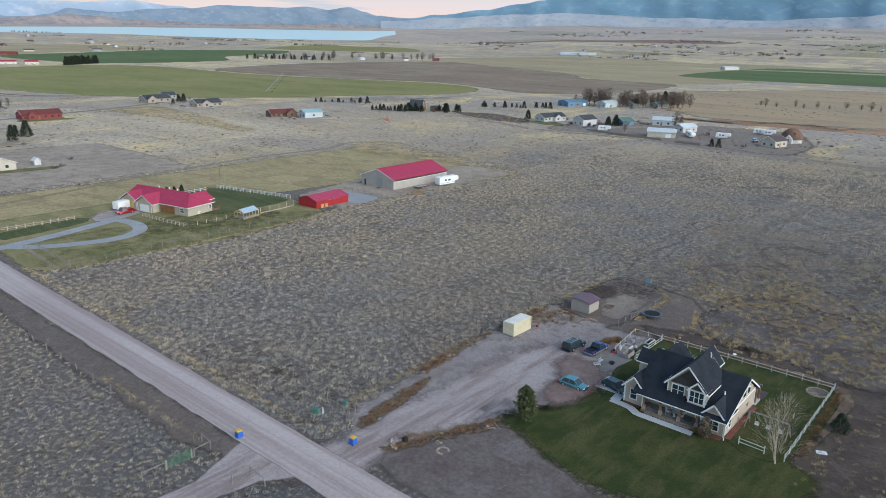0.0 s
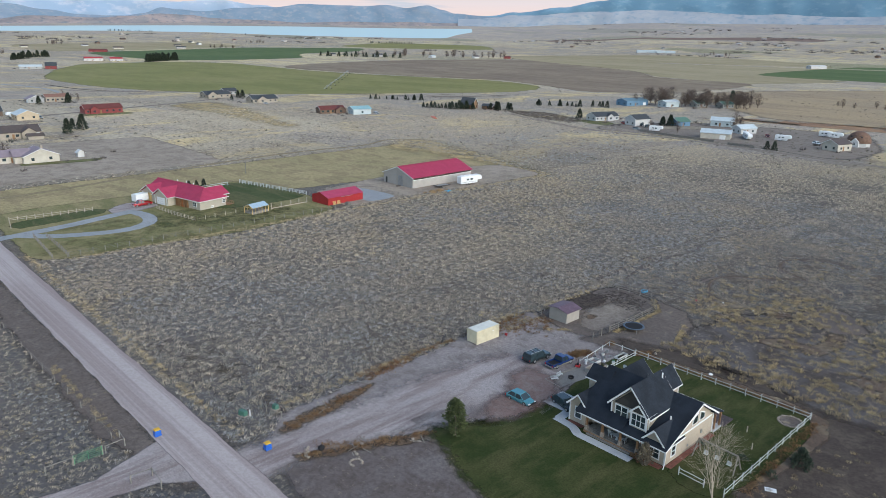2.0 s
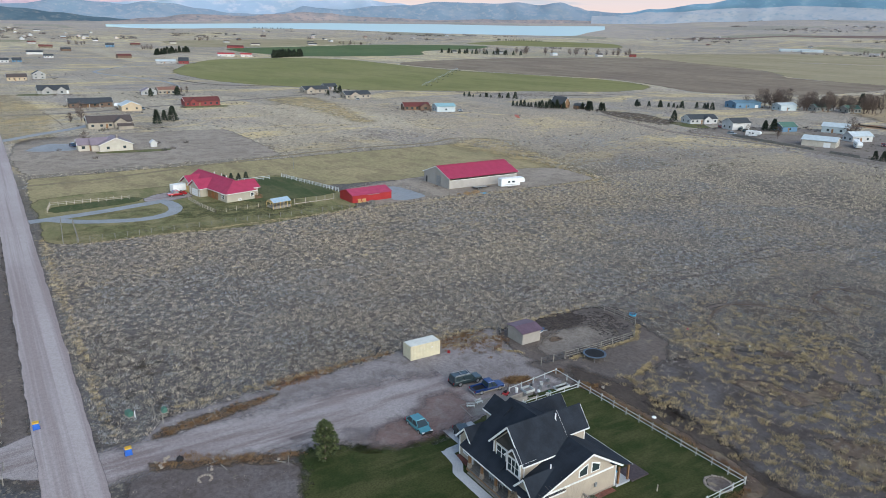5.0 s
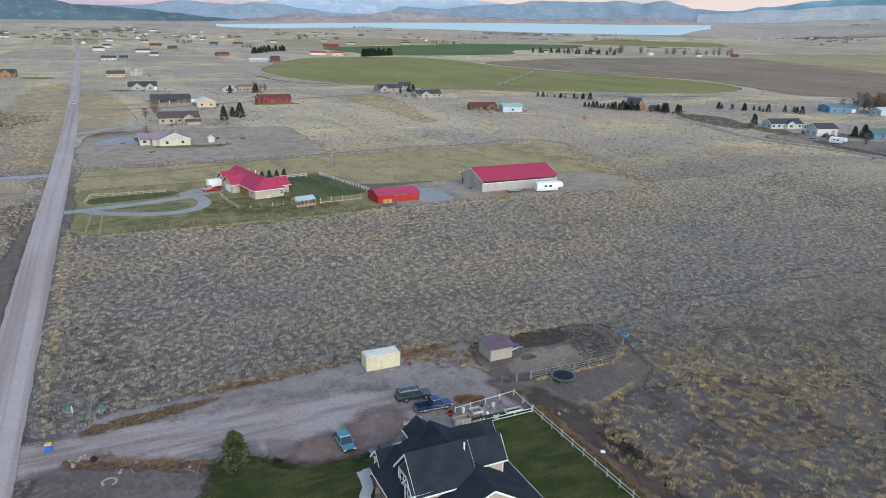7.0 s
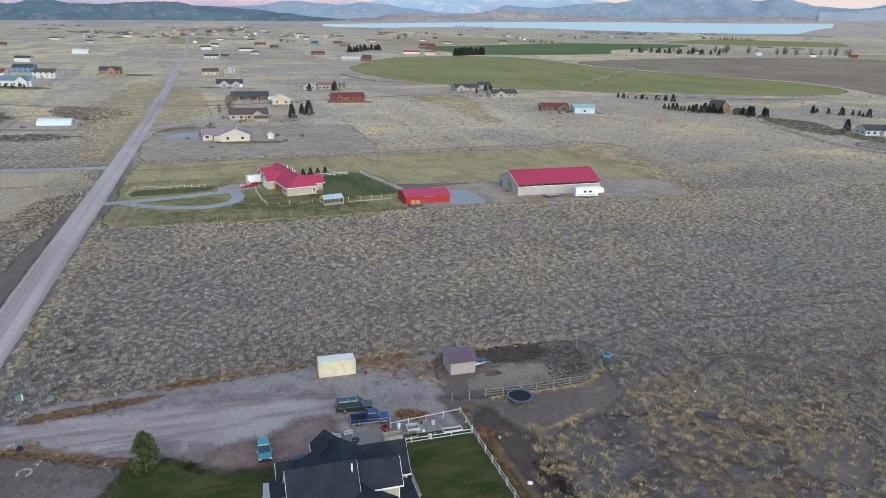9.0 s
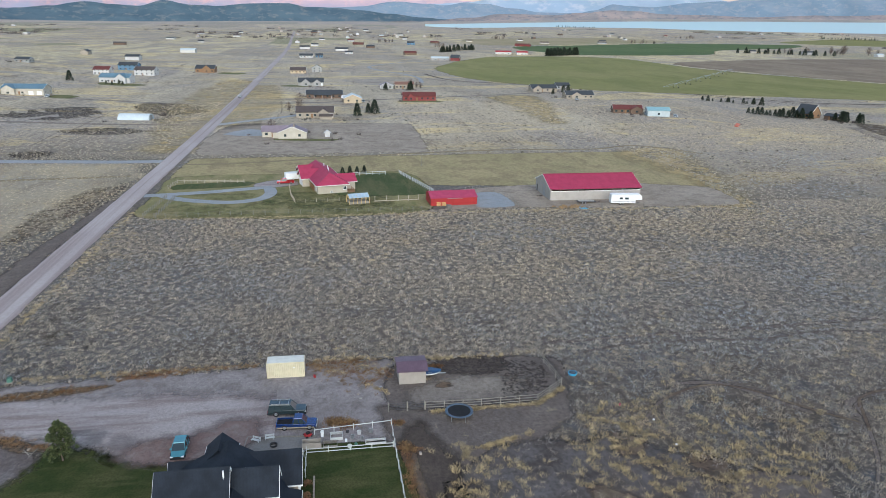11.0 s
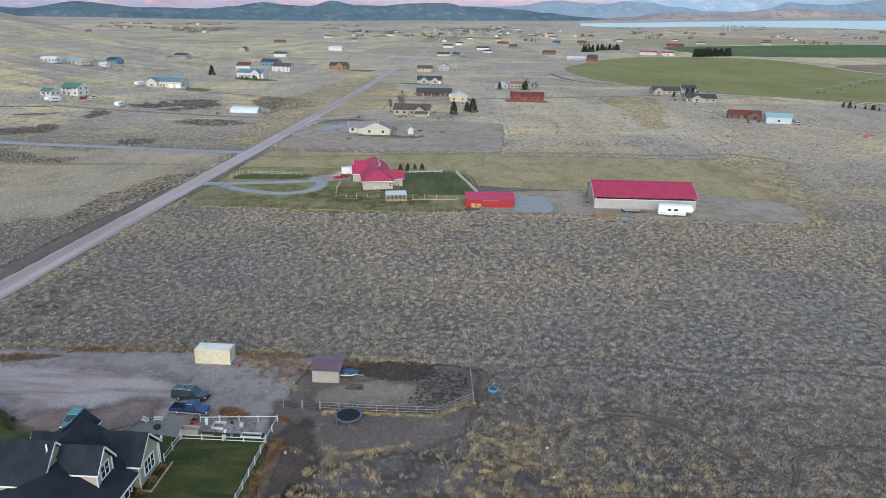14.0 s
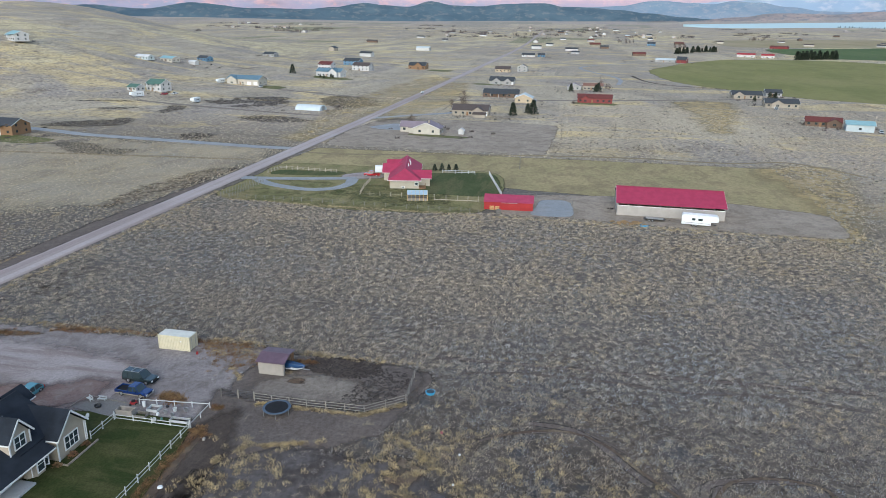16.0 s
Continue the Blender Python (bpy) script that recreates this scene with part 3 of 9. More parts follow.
def box(bm, x0, x1, y0, y1, z0, z1, tx=0.0, ty=0.0, bevel=0.0):
    """A box between bounds; its top drawn in by tx, ty."""
    vs = [bm.verts.new(p) for p in ((x0, y0, z0), (x1, y0, z0), (x1, y1, z0), (x0, y1, z0), (x0 + tx, y0 + ty, z1), (x1 - tx, y0 + ty, z1), (x1 - tx, y1 - ty, z1), (x0 + tx, y1 - ty, z1))]
    fs = [bm.faces.new([vs[i] for i in f]) for f in ((3, 2, 1, 0), (4, 5, 6, 7), (0, 1, 5, 4), (1, 2, 6, 5), (2, 3, 7, 6), (3, 0, 4, 7))]
    if bevel:
        es = list({e for f in fs for e in f.edges})
        bmesh.ops.bevel(bm, geom=es, offset=bevel, segments=2, affect="EDGES", profile=0.6)
    return bm


def B(*a, **k):
    return box(bmesh.new(), *a, **k)


def prism(bm, pts, lo, hi, axis):
    """An outline drawn out along an axis; pts lie in the two other axes in order (y z, x z, x y)."""
    def place(p, v):
        return {0: (v, p[0], p[1]), 1: (p[0], v, p[1]), 2: (p[0], p[1], v)}[axis]
    a, b = [bm.verts.new(place(p, lo)) for p in pts], [bm.verts.new(place(p, hi)) for p in pts]
    bm.faces.new(a)
    bm.faces.new(b[::-1])
    for i in range(len(pts)):
        j = (i + 1) % len(pts)
        bm.faces.new((a[i], a[j], b[j], b[i]))
    return bm


def beam(bm, p, q, w, h=None, sides=4, w2=None):
    """A straight bar from p to q, square or many-sided, tapering to w2."""
    p, q = Vector(p), Vector(q)
    d = (q - p).normalized()
    u = d.cross(Vector((0, 0, 1)) if abs(d.z) < 0.95 else Vector((1, 0, 0))).normalized()
    v = d.cross(u)
    h = h or w
    k2 = 1.0 if w2 is None else w2 / w
    ring = []
    for at, k in ((p, 1.0), (q, k2)):
        if sides == 4:
            cs = [(-0.5, -0.5), (0.5, -0.5), (0.5, 0.5), (-0.5, 0.5)]
        else:
            cs = [(0.5 * math.cos(6.28318 * i / sides), 0.5 * math.sin(6.28318 * i / sides)) for i in range(sides)]
        ring.append([bm.verts.new(at + u * (c[0] * w * k) + v * (c[1] * h * k)) for c in cs])
    a, b = ring
    bm.faces.new(a)
    bm.faces.new(b[::-1])
    for i in range(len(a)):
        j = (i + 1) % len(a)
        bm.faces.new((a[i], a[j], b[j], b[i]))
    return bm


def drum(bm, cx, cy, z0, z1, r0, r1=None, sides=20, axis=2):
    r1 = r0 if r1 is None else r1
    def place(u, v, w):
        return {2: (cx + u, cy + v, w), 1: (cx + u, w, cy + v), 0: (w, cx + u, cy + v)}[axis]
    a = [bm.verts.new(place(r0 * math.cos(6.28318 * i / sides), r0 * math.sin(6.28318 * i / sides), z0)) for i in range(sides)]
    b = [bm.verts.new(place(r1 * math.cos(6.28318 * i / sides), r1 * math.sin(6.28318 * i / sides), z1)) for i in range(sides)]
    bm.faces.new(a)
    bm.faces.new(b[::-1])
    for i in range(sides):
        bm.faces.new((a[i], a[(i + 1) % sides], b[(i + 1) % sides], b[i]))
    return bm


def slab(bm, quad, t):
    """A sheet of thickness t below four corners."""
    q = [Vector(p) for p in quad]
    nrm = (q[1] - q[0]).cross(q[3] - q[0]).normalized()
    if nrm.z < 0:
        nrm = -nrm
    a, b = [bm.verts.new(p) for p in q], [bm.verts.new(p - nrm * t) for p in q]
    bm.faces.new(a)
    bm.faces.new(b[::-1])
    for i in range(4):
        j = (i + 1) % 4
        bm.faces.new((a[i], a[j], b[j], b[i]))
    return bm


def window(parent, x, y, z, turn, w, h, bars=1, frame_mat="trim", name="window", sash=True):
    """A framed window whose middle is at x, y, z; it looks along -y before the turn."""
    m = pose(x, y, z, 0, 0, turn)
    f = 0.13
    bm = bmesh.new()
    loops = [[bm.verts.new((sx * (w / 2 + e), y0, sz * (h / 2 + e))) for sx, sz in ((-1, -1), (1, -1), (1, 1), (-1, 1))] for e, y0 in ((f, -0.07), (0.0, -0.07), (0.0, 0.04), (f, 0.04))]
    for a, b in zip(loops, loops[1:] + loops[:1]):
        for i in range(4):
            bm.faces.new((a[i], a[(i + 1) % 4], b[(i + 1) % 4], b[i]))
    o = part(name, bm, M[frame_mat], parent)
    o.matrix_basis = m
    for i in range(1, bars):
        c = -w / 2 + w * i / bars
        part("mullion", B(c - 0.05, c + 0.05, -0.06, 0.02, -h / 2, h / 2), M[frame_mat], o)
    if sash:
        part("sash_rail", B(-w / 2, w / 2, -0.045, 0.01, -0.03, 0.03), M[frame_mat], o)
    for i in range(bars):
        part("pane", B(-w / 2 + w * i / bars, -w / 2 + w * (i + 1) / bars, -0.02, 0.02, -h / 2, h / 2), M["glass"], o)
    return o


def gable_roof(parent, axis, lo, hi, c, wl, wr, zr, zl, zr2, material, trim="trim", t=0.16, world=True, rake=(True, True), name="roof"):
    """Two slopes from a ridge at height zr along an axis (0 x, 1 y) to eaves wl, wr to its sides, with white boards along the edges."""
    def pt(a, s, z):
        return (a, s, z) if axis == 0 else (s, a, z)
    bm = bmesh.new()
    slab(bm, [pt(lo, c, zr), pt(hi, c, zr), pt(hi, c - wl, zl), pt(lo, c - wl, zl)], t)
    slab(bm, [pt(lo, c, zr), pt(hi, c, zr), pt(hi, c + wr, zr2), pt(lo, c + wr, zr2)], t)
    o = part(name, bm, M[material], parent, world=world)
    if trim:
        for a, on, s in ((lo, rake[0], -1), (hi, rake[1], 1)):
            if on:
                bm = bmesh.new()
                beam(bm, pt(a + s * 0.005, c, zr - 0.17), pt(a + s * 0.005, c - wl, zl - 0.17), 0.04, 0.22)
                beam(bm, pt(a + s * 0.005, c, zr - 0.17), pt(a + s * 0.005, c + wr, zr2 - 0.17), 0.04, 0.22)
                part("rake_board", bm, M[trim], parent, world=world)
        for w, z in ((-wl, zl), (wr, zr2)):
            bm = bmesh.new()
            e = c + w + (0.02 if w > 0 else -0.02)
            beam(bm, pt(lo, e, z - 0.1), pt(hi, e, z - 0.1), 0.06, 0.16)
            part("fascia", bm, M[trim], parent, world=world)
    return o


# ---- the ground sheet ----
def build_ground():
    radii = [0.0] + [12 * 1.075 ** i for i in range(84)]
    radii = [r for r in radii if r < 4960] + [4960]
    n = 288
    verts, faces = [(CX, CY, gz(CX, CY))], []
    for r in radii[1:]:
        for i in range(n):
            a = 2 * math.pi * i / n
            x, y = CX - r * math.sin(a), CY + r * math.cos(a)
            verts.append((x, y, gz(x, y)))
    faces += [(0, 1 + i, 1 + (i + 1) % n) for i in range(n)]
    for k in range(len(radii) - 2):
        a = 1 + k * n
        faces += [(a + i, a + n + i, a + n + (i + 1) % n, a + (i + 1) % n) for i in range(n)]
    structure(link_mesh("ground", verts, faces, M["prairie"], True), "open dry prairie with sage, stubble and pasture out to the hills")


build_ground()

# fields further out
area("hay_field", [(-780, 228), (-940, 285), (-1064, 357), (-1100, 480), (-1040, 560), (-825, 557), (-700, 585), (-560, 640), (-468, 612), (-436, 530), (-500, 372), (-540, 300), (-640, 240)], M["hay"], 0.10, "yellow-green irrigated hay field", 14, 30, 3, category="field")
area("ploughed_field", [(-940, 600), (-830, 570), (-660, 610), (-560, 655), (-462, 625), (-400, 600), (-345, 690), (-370, 900), (-506, 914), (-640, 1050), (-1032, 1240), (-1066, 893)], M["plough"], 0.09, "brown ploughed field", 16, 40, 4, category="field")
area("stubble_field", [(-506, 925), (-372, 915), (-330, 1100), (-470, 1180), (-560, 1700), (-1000, 1800), (-1184, 1400), (-1040, 1250), (-650, 1060)], M["stubble"], 0.10, "pale stubble field with mowing rings", 20, 50, 5, category="field")
area("winter_field", [(-472, 1149), (-177, 1142), (120, 1150), (60, 1760), (-271, 1711), (-495, 1680)], M["winter"], 0.12, "dark green winter crop field", 14, 40, 4, category="field")
area("green_strip", [(-1162, 520), (-1200, 787), (-1410, 926), (-1533, 1180), (-1700, 1300), (-1780, 1000), (-1640, 714), (-1500, 500)], M["winter"], 0.14, "green pasture strip towards the lake", 25, 50, 6, category="field")
area("straw_field", [(-1600, 470), (-1700, 760), (-1900, 1050), (-2150, 950), (-2000, 500)], M["stubble"], 0.14, "straw-coloured field", 25, 60, 6, category="field")
area("lakeside_field", [(-1640, 1450), (-1533, 1691), (-1800, 1900), (-2060, 1700), (-1850, 1350)], M["hay"], 0.14, "green meadow by the lake", 25, 60, 6, category="field")
area("marsh", [(CX - r * math.sin(math.radians(a)), CY + r * math.cos(math.radians(a))) for a, r in ((39, 3000), (34, 3080), (28, 3020), (20, 2900), (20, 3060), (28, 3230), (35, 3290), (39, 3150))], M["marsh"], 0.3, "reddish-brown willow marsh at the end of the lake", 60, 60, 20, category="field")

# pasture and lots round the red-roofed farm
area("back_pasture", [(-244, 56.5), (-246, 58), (-246, 121), (-248, 229), (-247, 231), (-212, 236), (-183, 233), (-181, 231), (-190, 160), (-196, 96), (-200, 57)], M["pasture"], 0.02, "short dry olive pasture behind the red-roofed farm", 3, 8, 1.0, category="field")
area("front_pasture", [(-161, 56), (-188, 56), (-212, 58), (-214, 100), (-214, 134), (-180, 140), (-160, 134), (-155, 103), (-158, 77)], M["olive"], 0.03, "thin green and tan grass in the fenced lot", 2, 5, 0.8, category="field")
area("barn_lot", [(-157.5, 229), (-159.5, 231.5), (-179, 233), (-181.5, 231), (-190, 205), (-190, 170), (-184, 146), (-181, 143), (-163, 141), (-161, 143), (-160, 168), (-158, 197)], M["lot"], 0.04, "bare pale dirt lot round the big barn", 3, 6, 1.0)
area("first_lot", [(-300, 55), (-342, 66), (-338, 145), (-334, 150), (-290, 150), (-257, 149), (-253.5, 146), (-252, 60), (-255, 56)], M["lot"], 0.03, "bare greyish dirt lot", 5, 6, 1.2)
area("back_lawn", [(-181, 111), (-181, 138), (-212, 133), (-208, 112), (-196, 108)], M["deepgreen"], 0.05, "green lawn behind the red-roofed house", 2, 4, 0.5)
area("front_lawn", [(-200, 60), (-203, 82), (-197, 82), (-193, 60)], M["deepgreen"], 0.05, "green lawn strip beside the farm drive", 1.2, 3, 0.4)
area("front_green", [(-160, 60), (-165, 58), (-172, 64), (-171, 76), (-176, 92), (-170, 118), (-163, 134), (-158, 128), (-157, 100), (-159, 77)], M["greens"], 0.043, "patches of green grass along the lot fence", 5, 3, 1.0, most=0.2)
area("loop_green", [(-186.5, 66), (-183, 70), (-179, 76), (-179.5, 83), (-184, 85), (-187.5, 80)], M["greens"], 0.055, "patchy green grass inside the turning loop", 3, 2, 0.6, most=0.18)
area("side_lawn", [(-172, 90), (-185, 92), (-186, 104), (-180, 122), (-170, 126), (-164, 112)], M["greens"], 0.045, "green grass beside the farm house", 5, 4, 0.8, most=0.32)
area("shed_apron", [(-162, 150.5), (-173, 151), (-179, 152), (-181, 157), (-178, 160.5), (-163, 161.5)], M["blue_gravel"], 0.05, "grey gravel apron beside the red shed", 1.2, 2, 0.4)
area("farm_yard", [(-193, 86), (-196, 98), (-201, 98), (-205, 92), (-199, 84)], M["drive"], 0.06, "tan gravel farm yard", 1, 3, 0.4)
strip("farm_drive", [(-185.5, 53), (-187, 62), (-189, 72), (-192, 82), (-194, 90)], 4.6, M["blue_gravel"], 0.07, "grey gravel farm drive", 0.7, 2)
strip("farm_drive_loop", [(-186, 58), (-181, 63), (-177, 71), (-175, 80), (-178, 87), (-185, 90), (-193, 89)], 4.4, M["blue_gravel"], 0.085, "grey gravel turning loop", 0.7, 2)

# roads
strip("road", [(260, 46.6), (100, 47.6), (0, 48.3), (-62, 48.8), (-150, 49.4), (-260, 50.2), (-400, 50.2), (-700, 47.5), (-1311, 39), (-2100, 14), (-2600, 0)], 7.4, M["road"], 0.06, "straight pinkish gravel road with pale wheel tracks", 0.9, 5, crown=0.12)
area("west_grass", [(-150, 38), (-135, 10), (-140, -40), (-160, -78), (-235, -78), (-240, -20), (-238, 41), (-160, 39)], M["westgrass"], 0.012, "tan dry grass across the road", 25, 8, 3, category="field")
area("road_verge", [(-60, 45.4), (-100, 45.6), (-140, 45.8), (-180, 46.6), (-180, 44.6), (-150, 42.6), (-137, 41.2), (-113, 40.8), (-87, 40.8), (-76, 40.8), (-71, 42), (-64, 44)], M["dirt"], 0.03, "dark bare verge along the gravel road", 2.6, 2, 0.8)
strip("side_drive", [(-66, 48), (-66.5, 42), (-66, 37), (-67, 30), (-70, 15)], 5.5, M["drive"], 0.05, "gravel track off the road", 0.8, 2, widths=[15, 8, 5.2, 5, 5])
strip("side_road", [(-241, 47), (-241, 32), (-243, 12), (-245, -9), (-249, -52), (-254, -72), (-262, -110)], 6.5, M["blue_gravel"], 0.05, "pale gravel side road", 0.8, 4)
strip("field_track", [(-215, 42), (-212, 10), (-205, -60)], 3.0, M["tan"], 0.04, "grassy field track", 0.8, 4)
strip("house_lane", [(-336, 51), (-353, 68), (-372, 89), (-392, 100)], 6.0, M["blue_gravel"], 0.05, "pale gravel lane to the tan house", 0.8, 4)
strip("cross_lane", [(-437, 49), (-437, 96), (-458, 150), (-481, 217), (-500, 262), (-520, 300)], 5.0, M["dust"], 0.05, "dusty lane between the houses", 1, 6)
strip("longshed_lane", [(-338, 49), (-339, 30), (-341, 8), (-347, -22), (-352, -50), (-362, -106)], 4.5, M["dust"], 0.05, "dusty lane past the quonset shed", 1, 6)
strip("blue_roof_lane", [(-430, 49), (-436, 10), (-452, -40), (-462, -72)], 4.0, M["dust"], 0.05, "dusty lane to the blue-roofed house", 1, 6)
strip("north_lane", [(-310, 384), (-260, 368), (-225, 360), (-180, 368), (-131, 365), (-90, 363), (-50, 360), (60, 352), (300, 345)], 5.5, M["dust"], 0.05, "pale gravel lane along the northern lots", 1, 6)
strip("field_trail", [(-234, 56), (-236, 79), (-248, 128), (-256, 178), (-255, 218), (-262, 242), (-240, 262)], 2.6, M["tan"], 0.04, "worn trail in the dry grass", 0.8, 5)
strip("canal", [(-700, 205), (-617, 222), (-583, 275), (-560, 316), (-527, 348), (-498, 381), (-448, 421), (-422, 455), (-413, 505)], 4.0, M["dark"], 0.05, "dark weedy ditch along the hay field", 1.5, 6)
strip("ditch_lane", [(-640, 200), (-608, 218), (-576, 273), (-553, 314), (-520, 345), (-490, 376), (-440, 416), (-415, 450)], 4.0, M["dust"], 0.05, "pale dirt lane beside the ditch", 1.0, 6)
area("first_gravel", [(-306, 60), (-300, 76), (-312, 84), (-322, 70)], M["blue_gravel"], 0.05, "grey gravel parking pad", 1, 4, 0.5)
area("north_yards", [(-225, 366), (-180, 374), (-130, 371), (-95, 369), (-95, 420), (-120, 470), (-200, 450), (-232, 400)], M["dust"], 0.03, "trampled dirt yards along the lane", 6, 10, 2)
area("dark_thicket_ground", [(-300, 385), (-255, 378), (-262, 398), (-300, 412), (-325, 400)], M["scrub"], 0.05, "brown brushy plot", 8, 5, 2, most=0.45)
area("rusty_band", [(-203, 486), (-77, 506), (60, 520), (60, 545), (-78, 537), (-203, 503)], M["rustgrass"], 0.05, "rusty weeds along a ditch", 6, 20, 2)
area("north_stubble", [(-190, 515), (-77, 545), (80, 560), (80, 900), (-180, 1000), (-330, 700)], M["stubbletan"], 0.05, "tan hay meadow", 14, 40, 4, category="field")
SCORCH = ([(-330, -122), (-356, -128), (-355, -101), (-343, -82), (-326, -93)], [(-266, -88), (-290, -83), (-298, -64), (-275, -57)], [(-225, -50), (-231, -41), (-220, -22), (-223, -11), (-210, -11), (-210, -26)],
          [(-378, -66), (-398, -55), (-414, -30), (-384, -16), (-358, -32)], [(-434, -4), (-426, 24), (-394, 40), (-376, 19), (-402, 0)], [(-322, -62), (-352, -72), (-345, -60)], [(-262, -12), (-266, -2), (-256, 2), (-254, -8)], [(-322, -15), (-330, 5), (-318, 25), (-308, 5)])
for pts in SCORCH:
    area("scorched_patch", pts, M["dark"], 0.03, "dark scrubby patch of flattened brown weeds", 10, 4, 3, most=0.42)
for k, pts in enumerate(([(-470, 224), (-480, 253), (-425, 249), (-372, 236), (-337, 232), (-335, 227), (-405, 229)], [(-250, 231), (-255, 252), (-220, 246), (-160, 231.5), (-155, 228), (-200, 234)], [(-335, 56), (-420, 55), (-560, 53), (-560, 66), (-430, 74), (-340, 68)],
                         [(-262, 45), (-420, 45), (-600, 43), (-600, 26), (-430, 20), (-300, 34)])):
    area("straw_patch", pts, M["goldgrass"], 0.026 + 0.002 * k, "golden dry straw beside the road and lanes", 16, 8, 4, most=0.42 if k < 2 else 0.28, category="field")
strip("wheel_mark", [(-51.6, 154.4), (-54.0, 159.5), (-54.6, 163.8), (-52.8, 167.9), (-49.0, 171.3), (-45.4, 174.5), (-42.3, 178.1)], 0.7, M["scrub"], 0.047, "dark worn wheel mark through the dry grass", 0.3, 1.5)
strip("wheel_mark", [(-40, 178), (-44.5, 180.5), (-47.9, 182.6), (-49.6, 186.9), (-49.6, 190.5), (-48.6, 193.4), (-45.0, 194)], 0.7, M["scrub"], 0.047, "dark worn wheel mark through the dry grass", 0.3, 1.5)
strip("field_trail", [(-933.2, 237.3), (-898.5, 199.7), (-836.0, 164.0), (-791.8, 155.2), (-735.6, 168.8), (-688.4, 186.1), (-644.2, 192.7), (-593.0, 189.1)], 5.0, M["blue_gravel"], 0.06, "pale winding track over the plain", 1.2, 6)
area("roadside_dark", [(-156, 38), (-175, 43), (-200, 44), (-196, 36), (-170, 30), (-140, 32)], M["scrub"], 0.02, "dark bare ground beside the road", 8, 5, 2, most=0.4)

# yard of the near house
area("yard", [(-62, 56.5), (-66.3, 60), (-67.6, 66), (-68, 75), (-68.4, 86), (-68.8, 98), (-69, 116), (-66, 121), (-54, 121), (-50, 119), (-44, 116), (-40, 112), (-30, 95), (-44, 88), (-46.5, 82), (-49, 75), (-52.5, 69), (-56, 60), (-58, 54)], M["yard"], 0.02, "bare greyish dirt yard with rubbish and weeds", 3.0, 3, 0.8)
area("bare_band", [(-54.5, 114), (-54, 120), (-53.3, 136), (-57.2, 141.3), (-66.5, 140.6), (-66.5, 143.0), (-58.5, 142.6), (-53.5, 141), (-49, 140), (-44.8, 134), (-43, 127), (-38, 122), (-36, 118), (-46, 115)], M["dirt"], 0.022, "trodden brown dirt outside the corral", 2.5, 3, 0.6)
area("pen_ground", [(-54, 116), (-54, 136), (-57.5, 141), (-67, 140.5), (-68, 128), (-67, 117)], M["dirt"], 0.03, "trodden pale dirt in the pen", 2.0, 3, 0.5)
area("fence_dirt", [(-17, 115.6), (-16, 119), (-28, 122), (-40, 122), (-50, 119), (-45, 115.6)], M["browndirt"], 0.026, "brown soil along the garden fence", 3.4, 3, 0.8)
area("pen_dust", [(-55, 118), (-55, 134), (-60, 136), (-62, 128), (-61.5, 123), (-58, 119)], M["dust"], 0.036, "paler dry dirt in the middle of the pen", 3.5, 3, 0.8, most=0.75)
area("pen_manure", [(-66.6, 123), (-68.3, 131), (-67.4, 135), (-63.8, 135), (-62.2, 129), (-64.0, 123)], M["manure"], 0.045, "dark manure along the pen fence", 2.4, 2, 0.8, most=0.52)
area("pen_manure", [(-55.5, 132), (-57.5, 139), (-65.5, 139.8), (-66, 136), (-60, 133)], M["manure"], 0.043, "dark dung spots in the pen corner", 2.4, 2, 0.8, most=0.38)
area("pen_manure", [(-59, 122.4), (-60.6, 123), (-60.4, 125), (-59, 124.8)], M["weeds"], 0.043, "rusty weeds beside the shed", 1.0, 1.2, 0.4, most=0.6)
strip("driveway", [(-59, 52), (-59, 57.5), (-58.5, 64), (-57.5, 72), (-56, 81), (-53, 90), (-53, 100)], 9.0, M["drive"], 0.05, "wide pinkish-grey gravel driveway", 5.5, 2, widths=[9.5, 9.0, 12, 14, 18, 21, 17])
area("red_gravel", [(-44.9, 84), (-47.5, 82.5), (-50.0, 85), (-50.5, 90), (-53.5, 94), (-53, 98), (-48.5, 98), (-46.5, 96), (-45.4, 93)], M["redgravel"], 0.185, "patch of red gravel", 3.8, 1.5, 0.8, most=0.8)
area("lawn", [(-50.2, 73.8), (-48, 80), (-46.3, 82.7), (-45.4, 87), (-44.6, 91.2), (-40, 91.5), (-24, 92), (-13, 88), (-13.5, 80), (-21, 72.5), (-30, 68.5), (-39, 70), (-44, 71.5)], M["lawn"], 0.05, "dark green mown front lawn", 5.0, 2, 0.8)
area("back_garden", [(-24.2, 89.3), (-17, 89.2), (-16.8, 115.4), (-45, 115), (-44.9, 96), (-40, 95), (-33, 102), (-25, 101)], M["lawn"], 0.055, "green mown back lawn", 0.5, 2, 0.15)
area("east_dirt", [(-15.5, 80), (-8, 78), (10, 84), (14, 100), (12, 119), (-16, 117.5), (-16.2, 95)], M["browndirt"], 0.02, "brown weedy dirt outside the garden fence", 3, 3, 0.8)
area("dark_strip", [(-17, 115.6), (-16.5, 118.4), (-28, 120.8), (-40, 120.8), (-48, 118.5), (-44.5, 115.6)], M["dark"], 0.03, "dark damp soil along the garden fence", 3.6, 3, 0.8, most=0.16)
area("fence_weeds", [(-16.5, 92), (-14.8, 96), (-15.2, 117.4), (-45, 117.6), (-44.6, 115.7), (-17, 116)], M["scrub"], 0.036, "dry brown weeds along the garden fence", 1.6, 2, 0.5, most=0.7)
